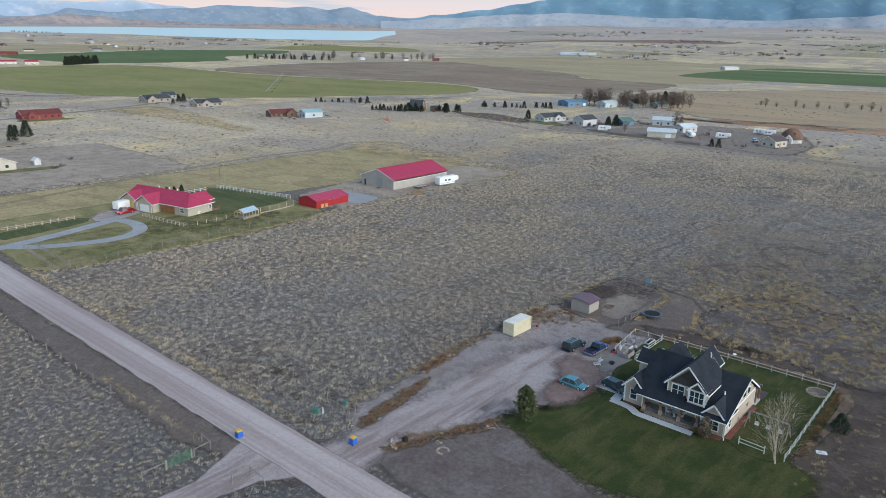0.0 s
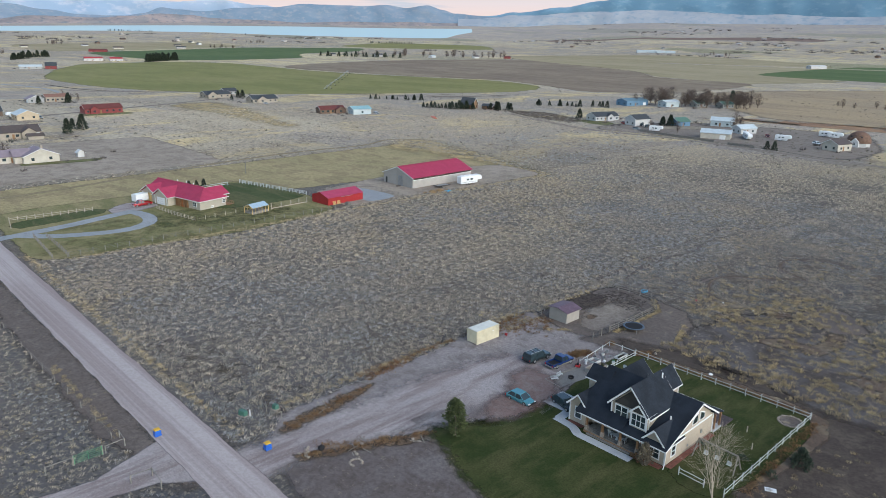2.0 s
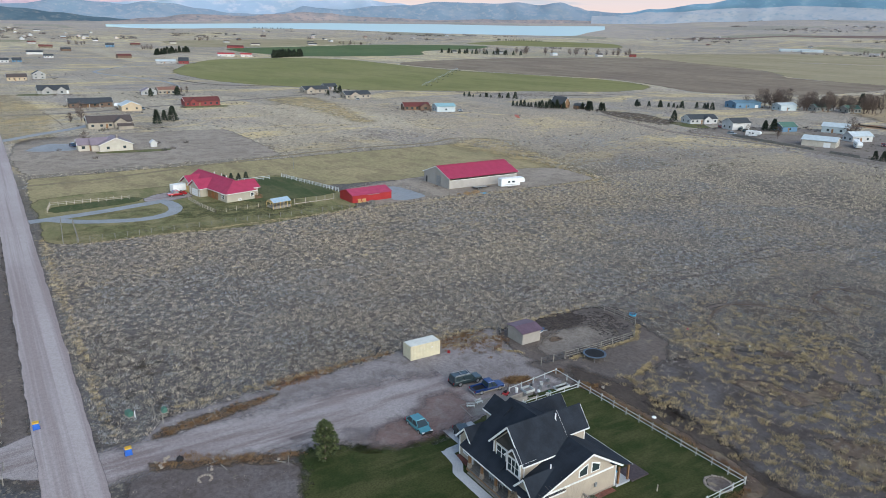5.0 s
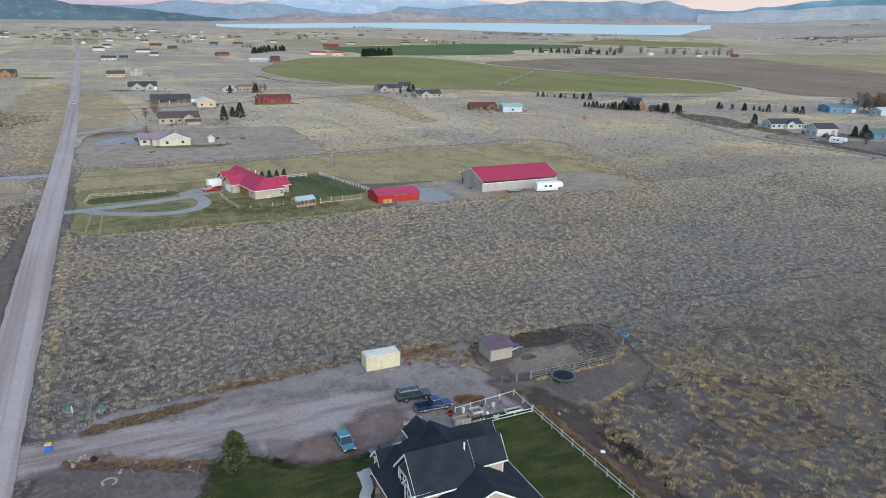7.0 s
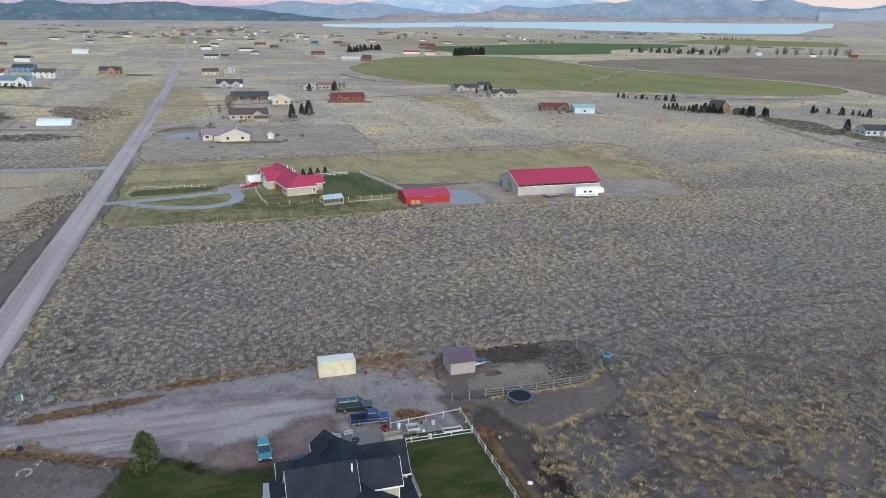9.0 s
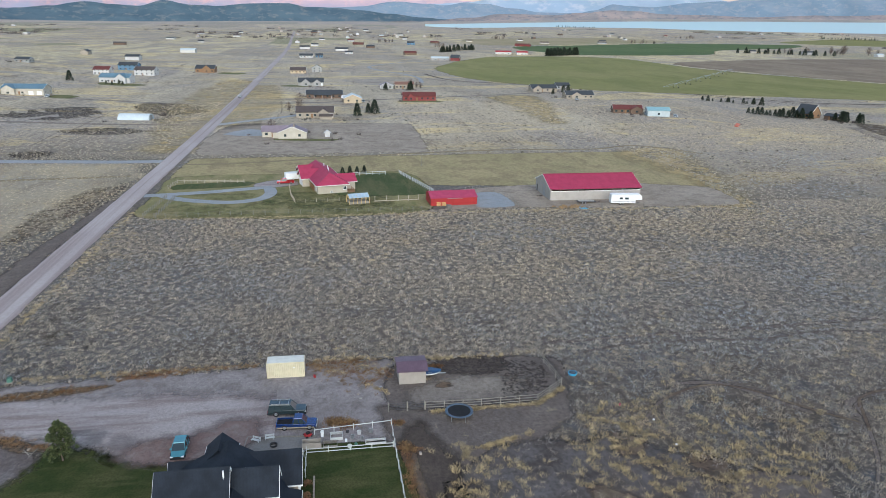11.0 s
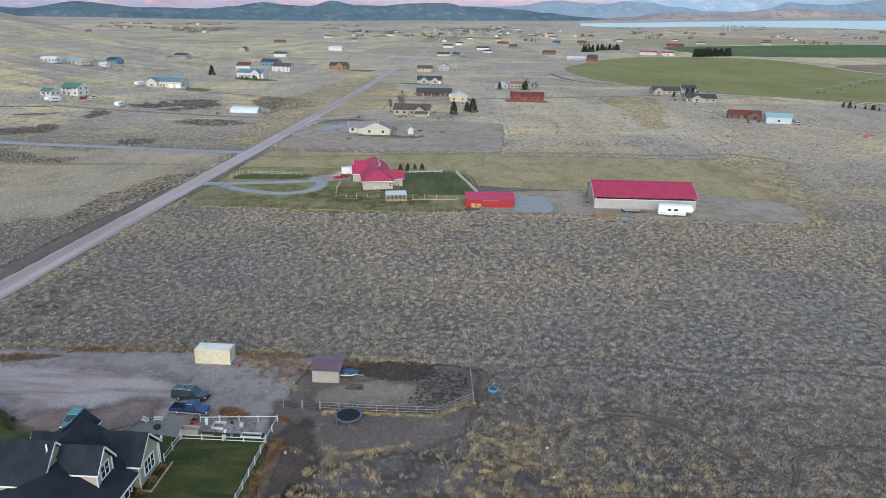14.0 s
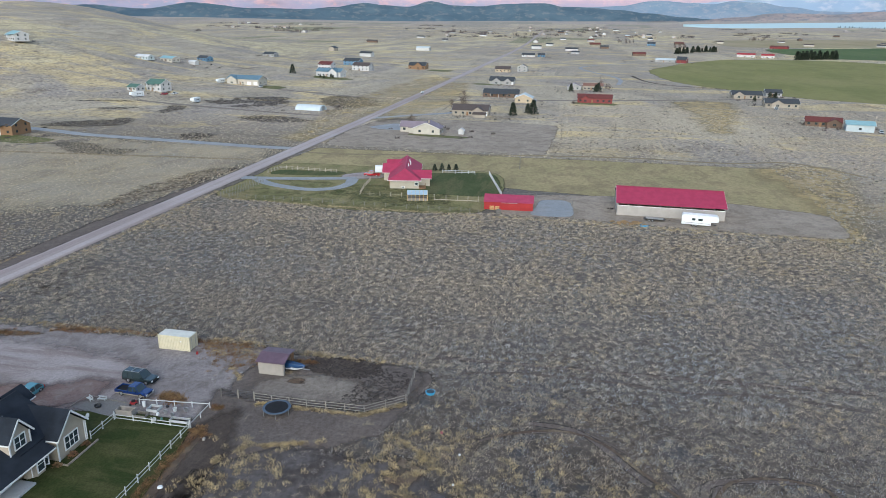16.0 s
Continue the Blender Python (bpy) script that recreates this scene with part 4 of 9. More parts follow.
area("patio", [(-46.2, 96.5), (-49.3, 96.8), (-48.5, 105.4), (-45, 104)], M["patio_gravel"], 0.07, "grey gravel patio with timber edging", 0.3, 1, 0.05, round_off=False, category="patio")
area("east_wasteland", [(-43.8, 126), (-44.8, 132), (-43, 139.5), (-44, 144), (-40, 148), (-36, 154), (-28, 152), (-10, 148), (5, 142), (12, 132), (14, 120), (-9, 117), (-28, 119), (-36, 120.5)], M["waste"], 0.015, "bluish-grey weedy bare ground", 4.5, 4, 1.2)
area("bare_patch", [(-34, 155), (-32.5, 164), (-27, 163.5), (-21.5, 156.5), (-26, 150.5)], M["dirt"], 0.018, "bare brownish patch in the grass", 3, 2.5, 0.8, most=0.9)
for k, pts in enumerate(([(-44.3, 144), (-42.3, 147), (-39.2, 145), (-40.6, 141.8)], [(-38.5, 152), (-35.9, 155.6), (-32.9, 153.7), (-34.6, 149.5)], [(-34, 136.6), (-32, 141), (-26, 143), (-26, 151), (-23, 149), (-23, 141), (-27.5, 136.8)], [(-18, 133), (-12, 139), (-4, 136), (-8, 129)])):
    area("brown_patch", pts, M["scrub"], 0.024 + 0.002 * k, "flattened brown weeds on the bare ground", 3.4, 1.6, 0.8, most=0.55)
area("dark_soil_patch", [(-36, 121.5), (-33, 123.5), (-29, 123), (-31, 120.5)], M["dark"], 0.026, "dark soil spots", 1.8, 1.5, 0.5, most=0.42)
area("south_lot", [(-55, 54), (-53, 64), (-48, 72.5), (-40, 69.5), (-28, 66), (-18, 72), (0, 74), (10, 54), (-20, 53.5)], M["southlot"], 0.016, "weedy dirt between road and lawn", 1.5, 3, 0.6)
area("brown_corner", [(-69.5, 56), (-69, 64), (-72, 68), (-82, 66), (-94, 61), (-104, 57), (-104, 55)], M["scrub"], 0.034, "flattened brown grass by the road corner", 9, 3, 1.2, most=0.26)
area("weed_bank", [(-62.5, 59), (-63.2, 66), (-64.2, 73), (-66, 76), (-65.5, 68), (-64.5, 60)], M["weeds"], 0.06, "rusty weeds between two gravel strips", 2.2, 1.0, 0.8, most=0.5)
area("drive_verge", [(-57.5, 57), (-54, 63.5), (-51, 71), (-49.5, 73.5), (-49.3, 71.5), (-52, 65), (-55.5, 57.5)], M["weeds"], 0.06, "rusty weeds beside the driveway", 2.0, 1.0, 0.7, most=0.5)
for k, (pts, w) in enumerate((([(-45.5, 148.4), (-50.3, 152.8), (-52.8, 157.2), (-54.2, 161.5), (-54.7, 166)], 0.9), ([(-54.7, 166), (-52.6, 169.2), (-48, 174.1), (-43.4, 176.8), (-40, 178.5)], 0.7),
                            ([(-30, 171), (-34.4, 174.5), (-42.4, 179.3), (-47.2, 181.6), (-49.2, 187.5), (-49.2, 192), (-46, 196), (-38, 197)], 1.0), ([(-67, 146), (-69.3, 156), (-69.5, 170), (-68.7, 179), (-70, 192), (-68.7, 204), (-66, 222)], 0.8),
                            ([(-36, 143), (-31.5, 142.6), (-27.2, 142), (-22.7, 141.2), (-16, 138)], 0.5))):
    strip("tyre_track", pts, w * 0.8, M["dirt"], 0.03 + 0.002 * k, "dark wheel rut in the grass", 0.35, 1)
for k, pts in enumerate(([(-71.9, 142.5), (-72.4, 160.8), (-72.9, 177.8), (-73.9, 196.9), (-74.5, 207.3)], [(-55.6, 157.8), (-54.6, 165.2), (-47.3, 171.5), (-45.4, 173.2)], [(-43.3, 179.1), (-47.2, 180.3), (-49.1, 187.4), (-49.3, 191.9), (-46.3, 192.7)])):
    strip("faint_trail", pts, 1.5, M["dirt"], 0.042 + 0.002 * k, "faint trodden trail through the bunchgrass", 1.4, 1)

# ---- lake, far hills and mountains ----
def polar(a, r, el):
    s = math.radians(a)
    return (CX - r * math.sin(s), CY + r * math.cos(s), 51 + r * math.tan(math.radians(el)))


def build_lake():
    near = [(82, -0.25), (81, -0.34), (79, -0.44), (75, -0.36), (70, -0.33), (65, -0.33), (61, -0.44), (57, -0.52), (49, -0.54), (47.5, -0.48), (46.4, -0.25), (45, 0.0), (44, 0.1)]
    far = [(82, -0.23), (73, 0.02), (68, 0.15), (65, 0.2), (57, 0.22), (49, 0.2), (41, 0.24), (36, 0.26)]
    def at(table, a):
        k = next((j for j in range(len(table) - 1) if table[j][0] >= a >= table[j + 1][0]), len(table) - 2)
        return table[k][1] + (table[k + 1][1] - table[k][1]) * (table[k][0] - a) / (table[k][0] - table[k + 1][0])
    verts, faces, n, steps = [], [], 110, 8
    for i in range(n + 1):
        a = 82 - 37 * i / n
        e0 = at(near, a) + 0.02 * noise.noise((a * 0.9, 0, 0))
        e1 = max(e0 + 0.01, at(far, a))
        for k in range(steps + 1):
            e = e0 + (e1 - e0) * k / steps
            r = 3330 + 570 * (e + 0.42) / 0.55
            x, y, z = polar(a, r, e)
            verts.append((x, y, max(z, gz(x, y) + 2.5) if k else gz(x, y) - 1))
        if i:
            p, q = (i - 1) * (steps + 1), i * (steps + 1)
            faces += [(p + k, p + k + 1, q + k + 1, q + k) for k in range(steps)]
    m, t, n_, l, b = nodes_of("lake_water")
    b.inputs["Base Color"].default_value = (0.43, 0.57, 0.585, 1)
    b.inputs["Roughness"].default_value, b.inputs["Specular IOR Level"].default_value = 0.5, 0.12
    pos = n_.new("ShaderNodeNewGeometry").outputs["Position"]
    bump(n_, l, b, noise_node(n_, l, pos, 0.05, 4), 0.1, 0.5)
    structure(link_mesh("water", verts, faces, m), "wide calm pale blue lake", "lake")


build_lake()


def far_mat(name, tones, snow=None, snow_from=0, snow_to=1, glow=0.0, scale=0.003):
    m, t, n, l, b = nodes_of(name)
    pos = n.new("ShaderNodeNewGeometry").outputs["Position"]
    v = stretch(n, l, pos, 1, 1, 2.2)
    c = mix(n, l, ramp(n, l, noise_node(n, l, v, scale, 5, 0.62), 0.4, 0.6), tones[0], tones[1])
    c = mix(n, l, ramp(n, l, noise_node(n, l, v, scale * 3.3, 5, 0.65), 0.5, 0.66), c, tones[2])
    if snow:
        s = n.new("ShaderNodeSeparateXYZ")
        l.new(pos, s.inputs[0])
        h = mathn(n, l, "ADD", s.outputs[2], mathn(n, l, "MULTIPLY", noise_node(n, l, v, scale * 3, 5, 0.7), 90.0))
        c = mix(n, l, ramp(n, l, h, snow_from, snow_to), c, snow)
    l.new(c, b.inputs["Base Color"])
    b.inputs["Roughness"].default_value, b.inputs["Specular IOR Level"].default_value = 1.0, 0.0
    if glow:
        l.new(c, b.inputs["Emission Color"])
        b.inputs["Emission Strength"].default_value = glow
    return m


def ridge(name, table, r0, r1, a0, a1, material, label, jag, el0=-0.6, detail=4.0, rows=7):
    """A far range: rises from r0 to its crest at r1; the crest's height follows a table of bearing and elevation."""
    verts, faces = [], []
    n = int(abs(a1 - a0) * 5)
    for i in range(n + 1):
        a = a0 + (a1 - a0) * i / n
        top = bearing_table(table, a, 1)
        fade = min(1, (top - el0) / 0.5)
        for k in range(rows):
            f = k / (rows - 1)
            r = r0 + (r1 - r0) * f + 30 * noise.noise((a * 0.6, f * 3, 7))
            w = noise.fractal((a * 0.42 * detail / 4, f * 2.2, 1.7), 0.9, 2.1, 5)
            e = el0 + (top - el0) * f ** 0.8 + jag * fade * w * (0.35 + 0.65 * f)
            verts.append(polar(a, r, e))
        if i:
            p, q = (i - 1) * rows, i * rows
            faces += [(p + k, q + k, q + k + 1, p + k + 1) for k in range(rows - 1)]
    ob = link_mesh(name, verts, faces, material, True)
    return structure(ob, label, "mountains")


# distance haze is painted into these tones, and alpenglow into the rosy range
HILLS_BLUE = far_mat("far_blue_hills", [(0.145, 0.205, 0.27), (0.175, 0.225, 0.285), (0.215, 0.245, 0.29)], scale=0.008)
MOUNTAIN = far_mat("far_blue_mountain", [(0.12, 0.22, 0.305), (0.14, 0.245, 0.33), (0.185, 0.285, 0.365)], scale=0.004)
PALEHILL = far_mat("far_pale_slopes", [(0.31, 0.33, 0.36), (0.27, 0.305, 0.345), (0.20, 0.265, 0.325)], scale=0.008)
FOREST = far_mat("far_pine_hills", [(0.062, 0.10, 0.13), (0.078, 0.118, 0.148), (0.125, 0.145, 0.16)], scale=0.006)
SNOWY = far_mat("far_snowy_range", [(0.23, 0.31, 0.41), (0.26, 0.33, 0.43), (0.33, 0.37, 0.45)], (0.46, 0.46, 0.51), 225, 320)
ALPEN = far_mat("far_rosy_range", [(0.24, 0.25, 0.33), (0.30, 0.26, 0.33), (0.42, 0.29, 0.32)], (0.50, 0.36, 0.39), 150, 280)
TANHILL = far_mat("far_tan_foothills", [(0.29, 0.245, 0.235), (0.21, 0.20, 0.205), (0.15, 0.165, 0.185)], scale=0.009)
def sky_glow():
    """The low band of pinkish evening sky and cloud behind the ranges."""
    m, t, n, l, b = nodes_of("evening_sky_band")
    s = n.new("ShaderNodeSeparateXYZ")
    pos = n.new("ShaderNodeNewGeometry").outputs["Position"]
    l.new(pos, s.inputs[0])
    c = mix(n, l, ramp(n, l, s.outputs[2], 130, 420), (0.46, 0.375, 0.36), (0.36, 0.375, 0.43))
    cloud = ramp(n, l, noise_node(n, l, stretch(n, l, pos, 0.0012, 0.0012, 0.012), 1.0, 5, 0.6, 0.5), 0.48, 0.66)
    c = mix(n, l, mathn(n, l, "MULTIPLY", cloud, 0.7), c, (0.25, 0.31, 0.38))
    b.inputs["Base Color"].default_value = (0, 0, 0, 1)
    b.inputs["Specular IOR Level"].default_value = 0.0
    l.new(c, b.inputs["Emission Color"])
    b.inputs["Emission Strength"].default_value = 1.0
    verts = [polar(-60 + 210 * i / 60, 4930, e) for i in range(61) for e in (-1.0, 5.5)]
    structure(link_mesh("backdrop_sky", verts, [(2 * i, 2 * i + 2, 2 * i + 3, 2 * i + 1) for i in range(60)], m), "pale pink and blue evening sky with low cloud", "sky")


sky_glow()
ridge("backdrop_rosy_range", [(62, 0.9), (70, 1.2), (78, 1.45), (84, 1.6), (92, 1.8), (98, 1.7), (106, 1.6), (116, 1.4), (128, 1.2), (150, 1.2)], 4780, 4860, 62, 150, ALPEN, "distant snow-dusted mountains with rosy alpenglow in their colour", 0.3)
ridge("backdrop_snowy_range", [(46, 0.9), (56, 1.2), (61, 1.75), (64, 2.05), (67, 1.85), (71, 1.9), (76, 1.6), (82, 1.2), (86, 0.6)], 4700, 4780, 47, 86, SNOWY, "distant snowy mountains, pale with painted haze", 0.15)
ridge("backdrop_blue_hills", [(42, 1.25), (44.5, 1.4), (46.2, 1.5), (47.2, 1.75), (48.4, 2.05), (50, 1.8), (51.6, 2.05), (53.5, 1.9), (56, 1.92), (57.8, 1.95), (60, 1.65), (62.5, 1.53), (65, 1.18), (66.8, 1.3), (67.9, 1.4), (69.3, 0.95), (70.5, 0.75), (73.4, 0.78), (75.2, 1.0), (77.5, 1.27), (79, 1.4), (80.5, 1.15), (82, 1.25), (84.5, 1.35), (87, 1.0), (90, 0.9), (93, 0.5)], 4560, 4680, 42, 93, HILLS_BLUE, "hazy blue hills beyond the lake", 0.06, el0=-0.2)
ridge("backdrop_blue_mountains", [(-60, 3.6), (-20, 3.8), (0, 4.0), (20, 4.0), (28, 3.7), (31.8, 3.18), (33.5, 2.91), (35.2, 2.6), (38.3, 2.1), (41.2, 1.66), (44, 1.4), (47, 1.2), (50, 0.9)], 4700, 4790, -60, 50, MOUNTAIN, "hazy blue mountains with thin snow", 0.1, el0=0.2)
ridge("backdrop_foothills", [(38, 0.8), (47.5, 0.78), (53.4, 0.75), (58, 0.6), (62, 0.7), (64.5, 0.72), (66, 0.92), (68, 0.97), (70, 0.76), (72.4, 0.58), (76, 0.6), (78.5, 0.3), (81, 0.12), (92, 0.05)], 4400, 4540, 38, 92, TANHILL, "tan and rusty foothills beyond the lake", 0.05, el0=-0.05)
ridge("backdrop_pale_slopes", [(-60, 2.1), (-10, 2.2), (8, 2.25), (12, 2.05), (17.6, 1.7), (23.4, 1.75), (27.5, 1.9), (31.8, 1.95), (36, 1.85), (41, 1.45), (46, 1.1)], 4420, 4560, -60, 46, PALEHILL, "dry slopes below the blue mountains, pale with painted haze", 0.1, el0=0.1)
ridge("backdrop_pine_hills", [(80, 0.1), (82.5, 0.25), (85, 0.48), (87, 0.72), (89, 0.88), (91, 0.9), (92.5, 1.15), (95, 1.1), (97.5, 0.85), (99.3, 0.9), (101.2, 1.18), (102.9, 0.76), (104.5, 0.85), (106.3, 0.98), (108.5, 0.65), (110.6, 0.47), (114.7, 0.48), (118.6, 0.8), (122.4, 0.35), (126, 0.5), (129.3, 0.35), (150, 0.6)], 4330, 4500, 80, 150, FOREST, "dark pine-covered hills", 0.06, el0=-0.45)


# ---- the near house ----
def near_house():
    h = thing("house", -32, 97, 0, "taupe two-storey house with steep dark shingle roofs and white trim", "house")
    def w(name, bm, mat, label=""):
        return part(name, bm, M[mat], h, label, world=True)
    # walls, block by block
    bm = bmesh.new()
    prism(bm, [(-39.7, 0), (-36.9, 0), (-36.9, 2.75), (-38.3, 4.25), (-39.7, 2.75)], 90.2, 95.0, 1)
    w("wall", bm, "siding", "taupe lap siding")
    w("wall", prism(bmesh.new(), [(-39.6, 0), (-34.9, 0), (-34.9, 3.0), (-37.25, 5.35), (-39.6, 3.0)], 94.0, 103.8, 1), "siding")
    w("wall", prism(bmesh.new(), [(94.0, 0), (96.9, 0), (96.9, 5.2), (95.45, 6.5), (94.0, 5.2)], -39.5, -36.8, 0), "siding")
    w("wall", prism(bmesh.new(), [(91.6, 0), (101.9, 0), (101.9, 3.0), (97.6, 5.75), (91.6, 3.3)], -36.9, -28.2, 0), "siding")
    w("wall", prism(bmesh.new(), [(89.9, 0), (101.9, 0), (101.9, 3.0), (97.6, 5.75), (89.9, 2.55)], -28.15, -24.9, 0), "siding")
    w("wall", prism(bmesh.new(), [(-28.1, 0.1), (-24.95, 0.1), (-24.95, 2.6), (-26.5, 4.25), (-28.1, 2.6)], 89.7, 93.0, 1), "siding")
    w("wall", prism(bmesh.new(), [(-33.6, 3.0), (-28.1, 3.0), (-28.1, 5.1), (-30.85, 8.05), (-33.6, 5.1)], 90.75, 97.2, 1), "siding")
    w("gable_panel", prism(bmesh.new(), [(-33.3, 5.25), (-28.4, 5.25), (-30.85, 7.75)], 90.68, 90.75, 1), "shake", "dark brown shake gable")
    w("gable_panel", prism(bmesh.new(), [(-30.2, 5.35), (-28.3, 5.35), (-29.25, 6.4)], 90.14, 90.2, 1), "shake", "dark brown shake gable")
    w("wall", prism(bmesh.new(), [(-33.3, 3.0), (-30.2, 3.0), (-30.2, 5.2), (-31.75, 7.2), (-33.3, 5.2)], 97.0, 101.8, 1), "siding")
    w("bay", B(-30.4, -28.1, 90.2, 90.8, 3.0, 5.3), "siding", "taupe bay with a tall window")
    w("foundation", B(-39.72, -24.86, 94.2, 101.95, -0.05, 0.25), "stone", "grey foundation")
    # back: small covered porch with a bay
    w("back_bay", prism(bmesh.new(), [(-33.6, 101.7), (-31.2, 101.7), (-31.0, 102.6), (-31.8, 103.4), (-33.0, 103.4), (-33.8, 102.6)], 0, 2.7, 2), "siding", "angled bay with tall windows")
    # roofs
    gable_roof(h, 1, 89.7, 96.0, -38.3, 1.75, 1.75, 4.6, 2.75, 2.75, "shingle", rake=(True, False))
    gable_roof(h, 1, 95.0, 104.25, -37.3, 2.75, 2.75, 5.8, 3.0, 3.0, "shingle", rake=(False, True))
    gable_roof(h, 0, -39.95, -36.4, 95.45, 1.75, 1.75, 6.85, 5.3, 5.3, "shingle", rake=(True, False))
    gable_roof(h, 0, -37.2, -24.45, 97.6, 8.75, 5.1, 6.12, 2.62, 2.95, "shingle", rake=(False, True))
    gable_roof(h, 0, -38.0, -30.9, 96.4, 7.5, 6.0, 7.0, 2.64, 3.3, "shingle", trim=None)
    gable_roof(h, 1, 90.25, 97.5, -30.85, 3.2, 3.2, 8.5, 5.05, 5.05, "shingle")
    gable_roof(h, 1, 97.4, 102.2, -31.75, 1.95, 1.95, 7.6, 5.2, 5.2, "shingle", rake=(False, True))
    gable_roof(h, 1, 89.85, 92.2, -29.25, 1.35, 1.35, 6.7, 5.3, 5.3, "shingle", rake=(True, False))
    gable_roof(h, 1, 89.3, 94.0, -26.5, 1.85, 1.85, 4.62, 2.6, 2.6, "shingle", rake=(True, False))
    bm = bmesh.new()
    slab(bm, [(-34.2, 101.0, 3.6), (-24.45, 101.0, 3.6), (-24.45, 104.2, 2.55), (-34.2, 104.2, 2.55)], 0.16)
    w("porch_roof", bm, "shingle", "dark shingle roof over the back porch")
    bm = bmesh.new()
    beam(bm, (-34.2, 104.23, 2.45), (-24.45, 104.23, 2.45), 0.06, 0.18)
    w("fascia", bm, "trim")
    # corner boards and base trim
    for x, y, z in ((-39.72, 90.17, 2.7), (-36.88, 90.17, 2.7), (-28.12, 89.67, 2.5), (-24.93, 89.67, 2.5), (-24.88, 101.92, 2.9), (-39.62, 103.82, 2.9), (-34.88, 103.82, 2.9)):
        w("corner_board", B(x - 0.09, x + 0.09, y - 0.05, y + 0.05, 0, z), "trim")
    for x, y, z0, z1 in ((-33.6, 90.72, 3.2, 5.1), (-28.1, 90.72, 3.2, 5.1), (-33.3, 101.83, 3.6, 5.2), (-30.2, 101.83, 3.4, 5.2), (-30.4, 90.17, 3.2, 5.3), (-28.1, 90.17, 3.2, 5.3)):
        w("corner_board", B(x - 0.08, x + 0.08, y - 0.05, y + 0.05, z0, z1), "trim")
    w("band_board", B(-24.88, -24.8, 91.0, 101.5, 2.75, 2.95), "trim", "white band board")
    # windows: front, dormers, sides, back
    def win(x, y, z, turn, ww, hh, bars=1):
        return window(h, x + 32, y - 97, z, turn, ww, hh, bars)
    win(-38.3, 90.16, 1.6, 0, 0.9, 1.5)
    win(-33.9, 91.56, 1.6, 0, 1.1, 1.1)
    win(-31.9, 91.56, 1.5, 0, 2.0, 1.4, 2)
    win(-26.5, 89.66, 1.45, 0, 1.5, 1.5, 2)
    win(-32.1, 90.7, 4.25, 0, 1.7, 1.4, 2)
    win(-29.25, 90.16, 4.3, 0, 1.9, 1.6, 3)
    win(-24.86, 91.6, 1.5, 90, 0.9, 1.3)
    for y0, y1, za, zb in ((96.1, 97.2, 4.05, 4.55), (98.0, 99.1, 4.55, 4.05)):
        o = w("window", prism(bmesh.new(), [(y0 - 0.12, 3.3), (y1 + 0.12, 3.3), (y1 + 0.12, zb + 0.14), (y0 - 0.12, za + 0.14)], -24.9, -24.82, 0), "trim", "slanted white gable window")
        part("pane", prism(bmesh.new(), [(y0, 3.42), (y1, 3.42), (y1, zb), (y0, za)], -24.85, -24.8, 0), M["glass"], o, world=True)
    win(-37.2, 103.84, 1.7, 180, 2.2, 1.6, 3)
    win(-31.75, 101.84, 4.6, 180, 1.5, 1.4, 2)
    win(-32.4, 103.44, 1.4, 180, 1.0, 1.7)
    win(-31.35, 103.05, 1.4, 225, 0.7, 1.7)
    win(-33.45, 103.05, 1.4, 135, 0.7, 1.7)
    win(-28.5, 101.94, 1.4, 180, 1.6, 1.9, 2)
    # front door, porch, steps, posts
    d = w("door", B(-29.35, -28.45, 91.5, 91.6, 0.45, 2.5), "door_wood", "orange-brown wooden front door")
    part("handle", B(-29.22, -29.17, 91.44, 91.5, 1.35, 1.6), M["darksteel"], d, world=True)
    w("door_frame", B(-29.55, -29.37, 91.47, 91.6, 0.45, 2.65), "trim")
    w("door_frame", B(-28.43, -28.25, 91.47, 91.6, 0.45, 2.65), "trim")
    for i in range(18):
        y = 89.0 + i * 0.145
        w("deck_board", B(-36.5, -28.2, y, y + 0.135, 0.36, 0.42), "greywood")
    w("porch_skirt", B(-36.5, -28.2, 88.95, 91.6, 0.0, 0.355), "timber", "brown porch skirt")
    w("step", B(-35.8, -29.2, 88.6, 88.94, 0.0, 0.24), "greywood", "weathered wooden porch step")
    for x in (-36.2, -33.7, -31.0, -28.5):
        p = w("porch_post", B(x - 0.13, x + 0.13, 89.05, 89.31, 1.1, 2.5), "timber", "stained timber post on a stone pier")
        part("pier", B(x - 0.22, x + 0.22, 88.98, 89.4, 0.4, 1.1, 0.03, 0.03), M["stone"], p, world=True)
    for y in (102.4, 104.0):
        w("porch_post", B(-24.85, -24.65, y - 0.1, y + 0.1, 0.3, 2.5), "timber", "stained timber post")
    w("back_porch", B(-30.5, -24.5, 101.95, 104.2, 0.0, 0.3), "concrete", "concrete back porch")
    # pipes on the roof, meters on the wall
    for x, y, z in ((-30.2, 96.9, 7.6), (-26.5, 93.2, 4.2)):
        p = w("vent_pipe", drum(bmesh.new(), x, y, z, z + 0.85, 0.09, sides=10), "white", "white roof vent pipe")
        part("flashing", drum(bmesh.new(), x, y, z, z + 0.12, 0.2, 0.1, 10), M["steel"], p, world=True)
    w("vent", drum(bmesh.new(), -33.2, 98.6, 6.0, 6.6, 0.06, sides=8), "steel")
    w("meter_box", B(-24.88, -24.72, 98.6, 98.95, 1.2, 1.7), "steel", "grey meter box")
    w("meter_box", B(-24.88, -24.76, 95.2, 95.4, 0.6, 0.9), "steel", "grey wall box")
    bm = bmesh.new()
    beam(bm, (-24.8, 89.6, 2.45), (-24.8, 89.6, 0.3), 0.09)
